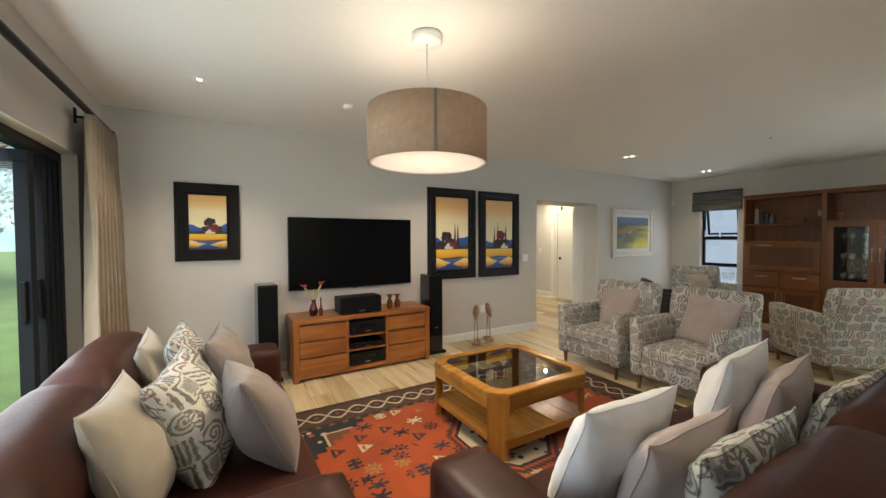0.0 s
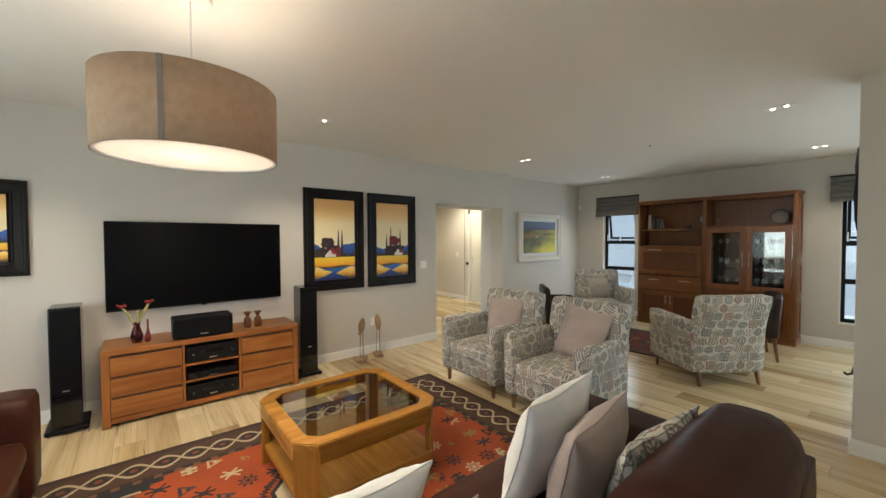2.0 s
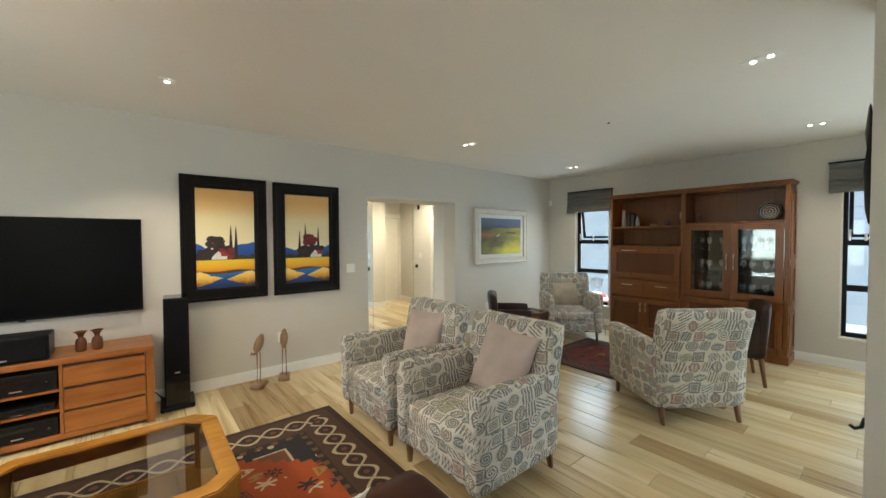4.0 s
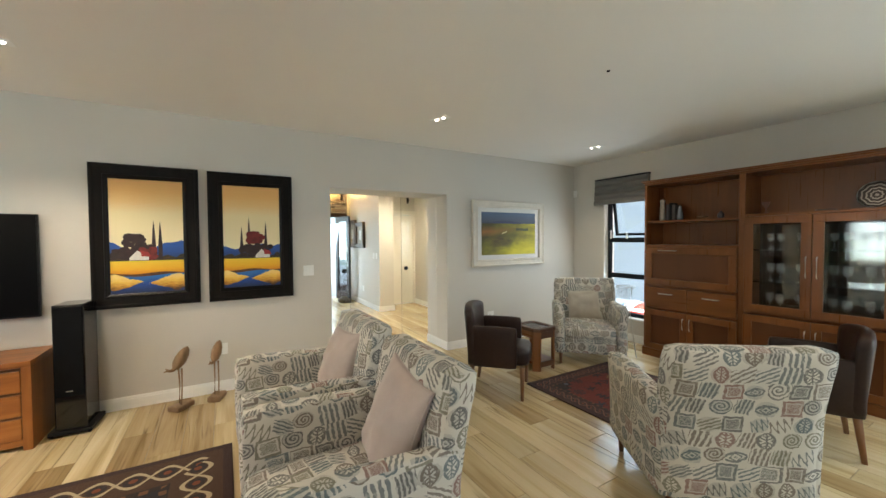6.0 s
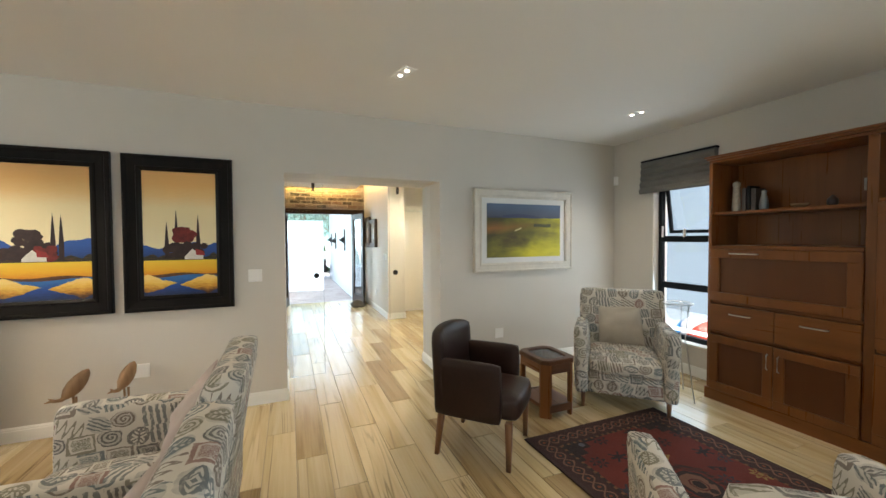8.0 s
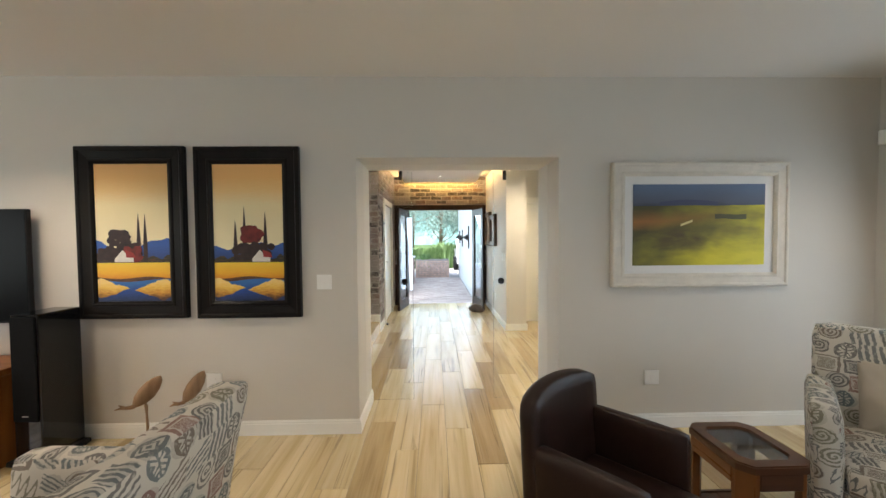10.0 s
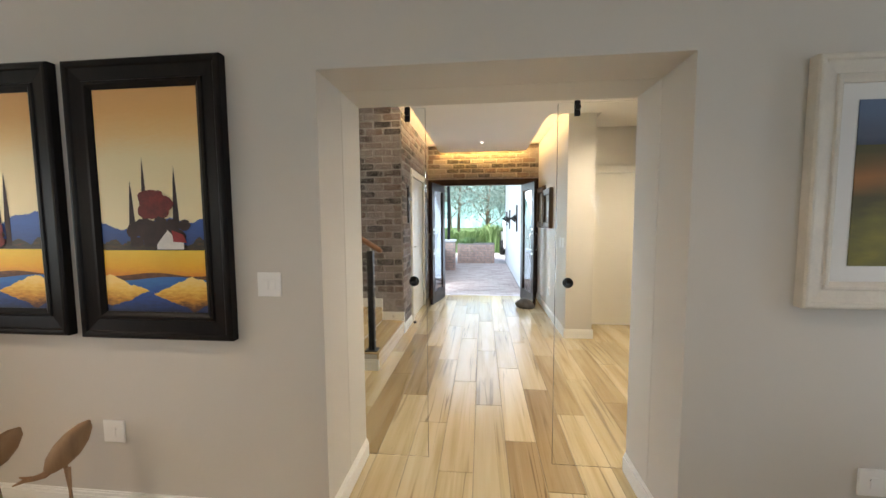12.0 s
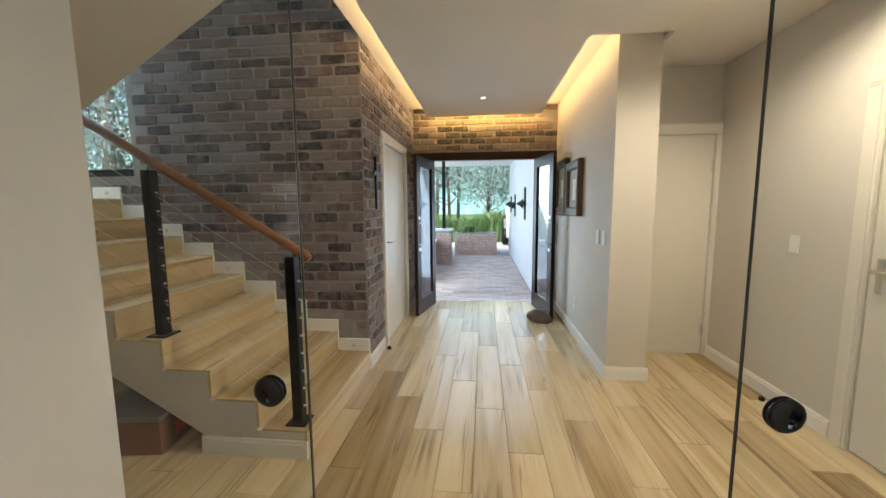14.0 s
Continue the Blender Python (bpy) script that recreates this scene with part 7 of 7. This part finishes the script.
for k, (y, z, h) in enumerate(((11.7, 1.45, 0.62), (13.9, 1.42, 0.55), (15.2, 1.45, 0.45))):
    wsx = thing("wall_ornament", pose(5.899, y, z), "dark metal wall ornament on the porch wall", "ornament", "porch wall ornaments")
    bm = bmesh.new()
    box(bm, -0.03, 0.0, -0.05, 0.05, -h / 2, h / 2, 0.01, 2)
    part("upright", bm, IRON, wsx)
    bm = bmesh.new()
    lathe(bm, [(0.0, 0.0), (0.10, 0.02), (0.05, 0.07), (0.0, 0.16)], 16, Matrix.Translation((-0.03, 0, 0)) @ pose(0, 0, 0, 0, -90))
    part("disc", bm, IRON, wsx)

LEAVES = Mat("leaves", 0.6)
lr = Sock(LEAVES.t, LEAVES.node("ShaderNodeNewGeometry").outputs["Random Per Island"])
LEAVES.paint(LEAVES.ramp(lr, [(0.0, (0.09, 0.17, 0.055)), (0.5, (0.15, 0.26, 0.09)), (1.0, (0.22, 0.33, 0.15))]))
LEAVES.set(Subsurface_Weight=0.0)
# bluish leaf colour: distance haze painted into the trees' leaves
HAZED_LEAVES = Mat("haze_tinted_leaves", 0.6)
gr_ = Sock(HAZED_LEAVES.t, HAZED_LEAVES.node("ShaderNodeNewGeometry").outputs["Random Per Island"])
HAZED_LEAVES.paint(HAZED_LEAVES.ramp(gr_, [(0.0, (0.10, 0.17, 0.155)), (0.5, (0.15, 0.24, 0.22)), (1.0, (0.21, 0.30, 0.28))]))
BARK = plain("bark", (0.16, 0.13, 0.10), 0.95, vary=0.3, scale=9, bump=0.6)


def leaf_cloud(centres, count, size, seed):
    """Many small bent leaf clumps scattered in clumps."""
    rr = random.Random(seed)
    v, f = [], []
    for _ in range(count):
        c, rad = rr.choice(centres)
        d = Vector((rr.gauss(0, 1), rr.gauss(0, 1), rr.gauss(0, 1))).normalized() * rad * rr.uniform(0.35, 1.0) ** 0.6
        p = Vector(c) + d
        q = Euler((rr.uniform(0, 6.3), rr.uniform(0, 6.3), rr.uniform(0, 6.3)))
        s = size * rr.uniform(0.6, 1.4)
        n = len(v)
        for co in ((-s, 0, 0), (0, -s * 0.45, s * 0.15), (s, 0, 0), (0, s * 0.45, s * 0.15)):
            w = Vector(co)
            w.rotate(q)
            v.append(tuple(p + w))
        f.append((n, n + 1, n + 2))
        f.append((n, n + 2, n + 3))
    me = bpy.data.meshes.new("crown")
    me.from_pydata(v, [], f)
    me.materials.append(LEAVES.m)
    return me


def tree(x, y, h, seed, spread=1.0, leaves=3200, low=0.3, hazed=True):
    t = thing("tree", pose(x, y, -0.14), "tall leafy green tree beyond the drive", "tree", "trees around the house")
    rr = random.Random(seed)
    bm = bmesh.new()
    lean = rr.uniform(-0.4, 0.4)
    tube(bm, [(0, 0, 0), (lean * 0.3, 0, h * 0.3), (lean, 0.1, h * 0.6), (lean * 1.2, 0, h * 0.9)], [0.016 * h, 0.013 * h, 0.009 * h, 0.003 * h], 9)
    centres = []
    for k in range(13):
        a = rr.uniform(0, 6.28)
        z0 = h * rr.uniform(low, 0.75)
        r = h * rr.uniform(0.14, 0.3) * spread
        end = (lean + r * math.cos(a), r * math.sin(a), z0 + h * rr.uniform(0.08, 0.2))
        tube(bm, [(lean * z0 / h, 0, z0), (lean + 0.5 * r * math.cos(a), 0.5 * r * math.sin(a), z0 + h * 0.06), end], [0.006 * h, 0.004 * h, 0.002 * h], 6)
        centres.append((end, h * rr.uniform(0.09, 0.16) * spread))
    centres.append(((lean, 0, h * 0.9), h * 0.12))
    part("trunk", bm, BARK, t)
    me = leaf_cloud(centres, int(leaves * 2.2), min(0.085, 0.0125 * h), seed)
    if hazed:
        me.materials[0] = HAZED_LEAVES.m
    cr = new("crown", me)
    cr.parent = t


rt = random.Random(12)
for i in range(7):
    tree(-2.5 + i * 2.6 + rt.uniform(-0.6, 0.6), rt.uniform(29, 36), rt.uniform(7, 10), 100 + i, 1.1, 2600, 0.06)
for i in range(9):
    tree(-6 + i * 3.0 + rt.uniform(-0.6, 0.6), rt.uniform(38, 50), rt.uniform(11, 15), 150 + i, 1.1, 4200, 0.1)
for i in range(6):
    tree(-16 - rt.uniform(0, 6), -4 + i * 4 + rt.uniform(-1, 1), rt.uniform(6, 9), 200 + i, 1.1, 3000, 0.08)
for i in range(4):
    tree(-7.0 - i * 1.7, 15.5 + (i % 2) * 2.0, 14.0, 300 + i, 1.0, 5000, 0.05)
for i in range(3):
    tree(17 + i, -2 + i * 4.5, 7, 400 + i)


# backdrop of a wooded rise far behind the trees: haze painted into its colour
v_, f_ = [], []
for i in range(121):
    xx = -150 + 2.5 * i
    top = 24 + 3.5 * noise.noise(Vector((xx * 0.06, 0, 0))) + 2.0 * noise.noise(Vector((xx * 0.3, 3, 0)))
    v_ += [(xx, 75 + 0.002 * xx * xx, -0.2), (xx, 78 + 0.002 * xx * xx, top)]
    if i:
        f_.append((2 * i - 2, 2 * i, 2 * i + 1, 2 * i - 1))
me = bpy.data.meshes.new("backdrop_woods")
me.from_pydata(v_, [], f_)
bw = Mat("self_lit_hazy_woods", 1.0)
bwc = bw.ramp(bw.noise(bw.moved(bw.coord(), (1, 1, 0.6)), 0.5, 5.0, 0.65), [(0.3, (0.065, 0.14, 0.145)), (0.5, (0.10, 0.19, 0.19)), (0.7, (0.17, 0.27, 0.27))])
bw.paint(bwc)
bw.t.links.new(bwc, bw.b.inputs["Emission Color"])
# the woods glow by themselves, for the brightness of hazy air
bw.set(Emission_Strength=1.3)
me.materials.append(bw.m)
tagged(new("backdrop_woods", me), "self-lit backdrop of distant woods, blue-green haze painted in", "backdrop", kind="structure")


def bush(x, y, r, h, seed, label="green garden bush with long thin leaves"):
    b = thing("bush", pose(x, y, -0.14), label, "bush", "bushes by the drive")
    rr = random.Random(seed)
    v, f = [], []
    for _ in range(520):
        a, d = rr.uniform(0, 6.28), r * rr.uniform(0, 0.55)
        bx_, by_ = d * math.cos(a), d * math.sin(a)
        hh = h * rr.uniform(0.5, 1.0)
        out = r * rr.uniform(0.1, 0.6)
        w = 0.016 + 0.01 * rr.random()
        n = len(v)
        ca, sa = math.cos(a + rr.uniform(-0.5, 0.5)), math.sin(a + rr.uniform(-0.5, 0.5))
        for t, ww in ((0, w), (0.5, w), (0.85, w * 0.7)):
            px, py, pz = bx_ + out * t * t * ca, by_ + out * t * t * sa, hh * t * (1.25 - 0.35 * t)
            v += [(px - ww * sa, py + ww * ca, pz), (px + ww * sa, py - ww * ca, pz)]
        v.append((bx_ + out * ca, by_ + out * sa, hh * 0.9))
        f += [(n, n + 1, n + 3, n + 2), (n + 2, n + 3, n + 5, n + 4), (n + 4, n + 5, n + 6)]
    me = bpy.data.meshes.new("leaves")
    me.from_pydata(v, [], f)
    me.materials.append(LEAVES.m)
    ob = new("leaves", me)
    ob.parent = b


for i in range(7):
    bush(2.6 + 0.55 * i + rt.uniform(-0.2, 0.2), 20.3 + rt.uniform(-0.5, 0.8), 1.0, 1.25 + rt.uniform(-0.3, 0.4), 500 + i)
bush(3.75, 14.6, 0.6, 1.0, 520)
bush(4.6, 15.75, 0.35, 1.1, 521)
bush(5.1, 15.8, 0.3, 0.9, 522)
bush(-3.2, 5.0, 0.8, 0.9, 523)

# a pale car parked on the drive, far off
car = thing("car", pose(6.75, 19.9, -0.05, 0, 0, 90), "white car parked on the drive beyond the porch", "car")
bm = bmesh.new()
prism(bm, [(-2.0, 0.25), (2.0, 0.25), (2.05, 0.55), (1.9, 0.78), (1.0, 0.92), (0.45, 1.38), (-0.9, 1.42), (-1.75, 0.98), (-2.05, 0.9)], -0.8, 0.8)
bmesh.ops.bevel(bm, geom=bm.edges[:], offset=0.07, segments=3, affect="EDGES")
body = part("body", bm, plain("car_paint", (0.72, 0.73, 0.75), 0.25, vary=0.02), car)
for s in (-1, 1):
    bm = bmesh.new()
    prism(bm, [(0.80, 0.95), (0.36, 1.32), (-0.85, 1.35), (-1.45, 0.98)], s * 0.8, s * 0.806)
    part("side_window", bm, GLOSSB, body)
    for wx in (-1.3, 1.3):
        bm = bmesh.new()
        lathe(bm, [(0.17, 0.0), (0.30, 0.01), (0.31, 0.1), (0.3, 0.19), (0.17, 0.2)], 20, Matrix.Translation((wx, s * 0.83 + 0.1, 0.31)) @ pose(0, 0, 0, 90))
        part("wheel", bm, BLACK, car)

# a play ball in the yard beyond the narrow window
pb = thing("play_ball", pose(9.25, 3.92, 0.19), "large blue, red and white striped play ball", "ball")
bm = bmesh.new()
bmesh.ops.create_uvsphere(bm, u_segments=28, v_segments=16, radius=0.25)
bmm = Mat("striped_ball", 0.3)
qx, qy, qz = bmm.split(bmm.coord())
bmm.paint(bmm.ramp(qz.op("ARCTAN2", qy) / 6.2832 + 0.5, [(0.0, (0.02, 0.18, 0.55)), (0.17, (0.7, 0.7, 0.7)), (0.33, (0.6, 0.06, 0.03)), (0.5, (0.02, 0.25, 0.6)), (0.67, (0.7, 0.7, 0.7)), (0.83, (0.6, 0.06, 0.03))], True))
part("ball", bm, bmm.m, pb, smooth=True)

# ---- pieces of floor and walls ----
shared = {}


def plank_at(x, y, length, bm_rest):
    near = 4.2 < x < 7.2 and y > 4.4 or 4.0 < x < 7.4 and 0.9 < y <= 4.4 or 1.9 < x <= 4.0 and 1.8 < y <= 4.42
    if near:
        key = round(length, 3)
        if key not in shared:
            bm = plank_mesh(length, PW)
            me = bpy.data.meshes.new("plank")
            bm.to_mesh(me)
            bm.free()
            me.materials.append(PLANK)
            shared[key] = me
        ob = new("plank", shared[key])
        ob.parent = bpy.data.objects["floor"]
        ob.location = (x, y, 0)
    else:
        tmp = plank_mesh(length, PW)
        bmesh.ops.translate(tmp, vec=(x, y, 0), verts=tmp.verts[:])
        bm_rest.append(tmp)


rest = []
steps = (0.0, 0.44, 0.83, 0.21, 0.62, 1.02, 0.33, 0.74)
col = 0
x = X0 - 0.2
while x < X1 + 0.2:
    y = YS - 0.2 - steps[col % 8]
    top = YD + 0.15 if 3.6 < x < 7.4 else (YW + 0.0 if x > 7.4 or x < 0.8 else 7.5)
    while y < top:
        a, b = max(y, YS - 0.2), min(y + PL, top)
        if b - a > 0.06:
            plank_at(x + PW / 2, (a + b) / 2, b - a, rest)
        y += PL
    x += PW
    col += 1
verts, faces = [], []
for t in rest:
    n = len(verts)
    t.verts.index_update()
    verts += [tuple(v.co) for v in t.verts]
    faces += [tuple(n + v.index for v in f.verts) for f in t.faces]
    t.free()
me = bpy.data.meshes.new("plank_tiles")
me.from_pydata(verts, [], faces)
me.materials.append(PLANKS)
far_planks = new("plank_tiles", me)
far_planks.parent = bpy.data.objects["floor"]
tagged(far_planks, kind="stuff")


def brick_mesh(length, seed, h=0.072, d=0.008):
    """A hand-made brick: worn corners and uneven edges, its face towards -y."""
    rb = random.Random(seed)
    a, b, k = length / 2, h / 2, 0.012
    ring = [(-a + k, -b), (0.0, -b), (a - k, -b), (a, -b + k), (a, b - k), (a - k, b), (0.0, b), (-a + k, b), (-a, b - k), (-a, -b + k)]
    ring = [(x + rb.uniform(-0.005, 0.005), z + rb.uniform(-0.004, 0.004)) for x, z in ring]
    bm = bmesh.new()
    back = [bm.verts.new((x, 0.004, z)) for x, z in ring]
    mid = [bm.verts.new((x, -d * 0.45, z)) for x, z in ring]
    face = [bm.verts.new((x * (1 - 0.006 / a), -d + rb.uniform(-0.001, 0.001), z * (1 - 0.005 / b))) for x, z in ring]
    for i in range(10):
        j = (i + 1) % 10
        bm.faces.new((back[i], back[j], mid[j], mid[i]))
        bm.faces.new((mid[i], mid[j], face[j], face[i]))
    bm.faces.new(face)
    me = bpy.data.meshes.new("brick")
    bm.to_mesh(me)
    bm.free()
    me.materials.append(BRICK)
    return me


BM = {n: [brick_mesh(l, 10 * i + len(n)) for i in range(6)] for n, l in (("full", 0.215), ("half", 0.1), ("three", 0.155), ("cut", 0.06))}
rng = random.Random(5)


def lay_bricks(owner, u0, u1, z0, z1, place, turn, keep=lambda u, z: True, limit=300):
    """Courses of bricks along u; place(u, z) gives the point on the wall's face."""
    count, v, f = 0, [], []
    parent = bpy.data.objects[owner]
    row, z = 0, z0 + 0.042
    while z < z1 - 0.02:
        u = u0 - (0.115 if row % 2 else 0.0)
        while u < u1:
            a, b = max(u, u0), min(u + 0.2275, u1)
            size = b - a
            kind = "full" if size > 0.2 else "three" if size > 0.15 else "half" if size > 0.095 else "cut" if size > 0.055 else ""
            mid = a + size / 2
            if kind and keep(mid, z):
                p = Vector(place(mid + rng.uniform(-0.006, 0.006), z + rng.uniform(-0.004, 0.004)))
                if count < limit:
                    ob = new("brick", rng.choice(BM[kind]))
                    ob.parent = parent
                    ob.matrix_basis = Matrix.Translation(p) @ pose(0, 0, 0, rng.uniform(-0.8, 0.8), rng.uniform(-0.7, 0.7), turn + rng.uniform(-0.8, 0.8)) @ Matrix.Diagonal((rng.uniform(0.94, 1.02), 1.0, rng.uniform(0.86, 1.04), 1.0))
                    count += 1
                else:
                    m = Matrix.Translation(p) @ pose(0, 0, 0, 0, rng.uniform(-0.7, 0.7), turn) @ Matrix.Diagonal((rng.uniform(0.94, 1.02), 1.0, rng.uniform(0.86, 1.04), 1.0))
                    n = len(v)
                    src = rng.choice(BM[kind])
                    v += [tuple(m @ q.co) for q in src.vertices]
                    f += [tuple(n + i for i in q.vertices) for q in src.polygons]
            u += 0.2275
        z += 0.085
        row += 1
    if v:
        me = bpy.data.meshes.new("upper_bricks")
        me.from_pydata(v, [], f)
        me.materials.append(BRICKS)
        ob = new("upper_bricks", me)
        ob.parent = parent
        tagged(ob, kind="stuff")


lay_bricks("brick_wall_stair", 0.8, BX, 0.35, 3.6, lambda u, z: (u, BY, z), 0, lambda u, z: (u > 2.13 or z < 1.66 or z > 3.36) and z > 0.3 + (BX - u) * 0.55)
lay_bricks("brick_wall_hall", BY, YD, 0.12, 2.76, lambda u, z: (BX, u, z), 90, lambda u, z: u < 7.9 or u > 9.13 or z > 2.2)
lay_bricks("brick_wall_door", BX, 6.08, 2.18, 2.76, lambda u, z: (u, YD, z), 0)
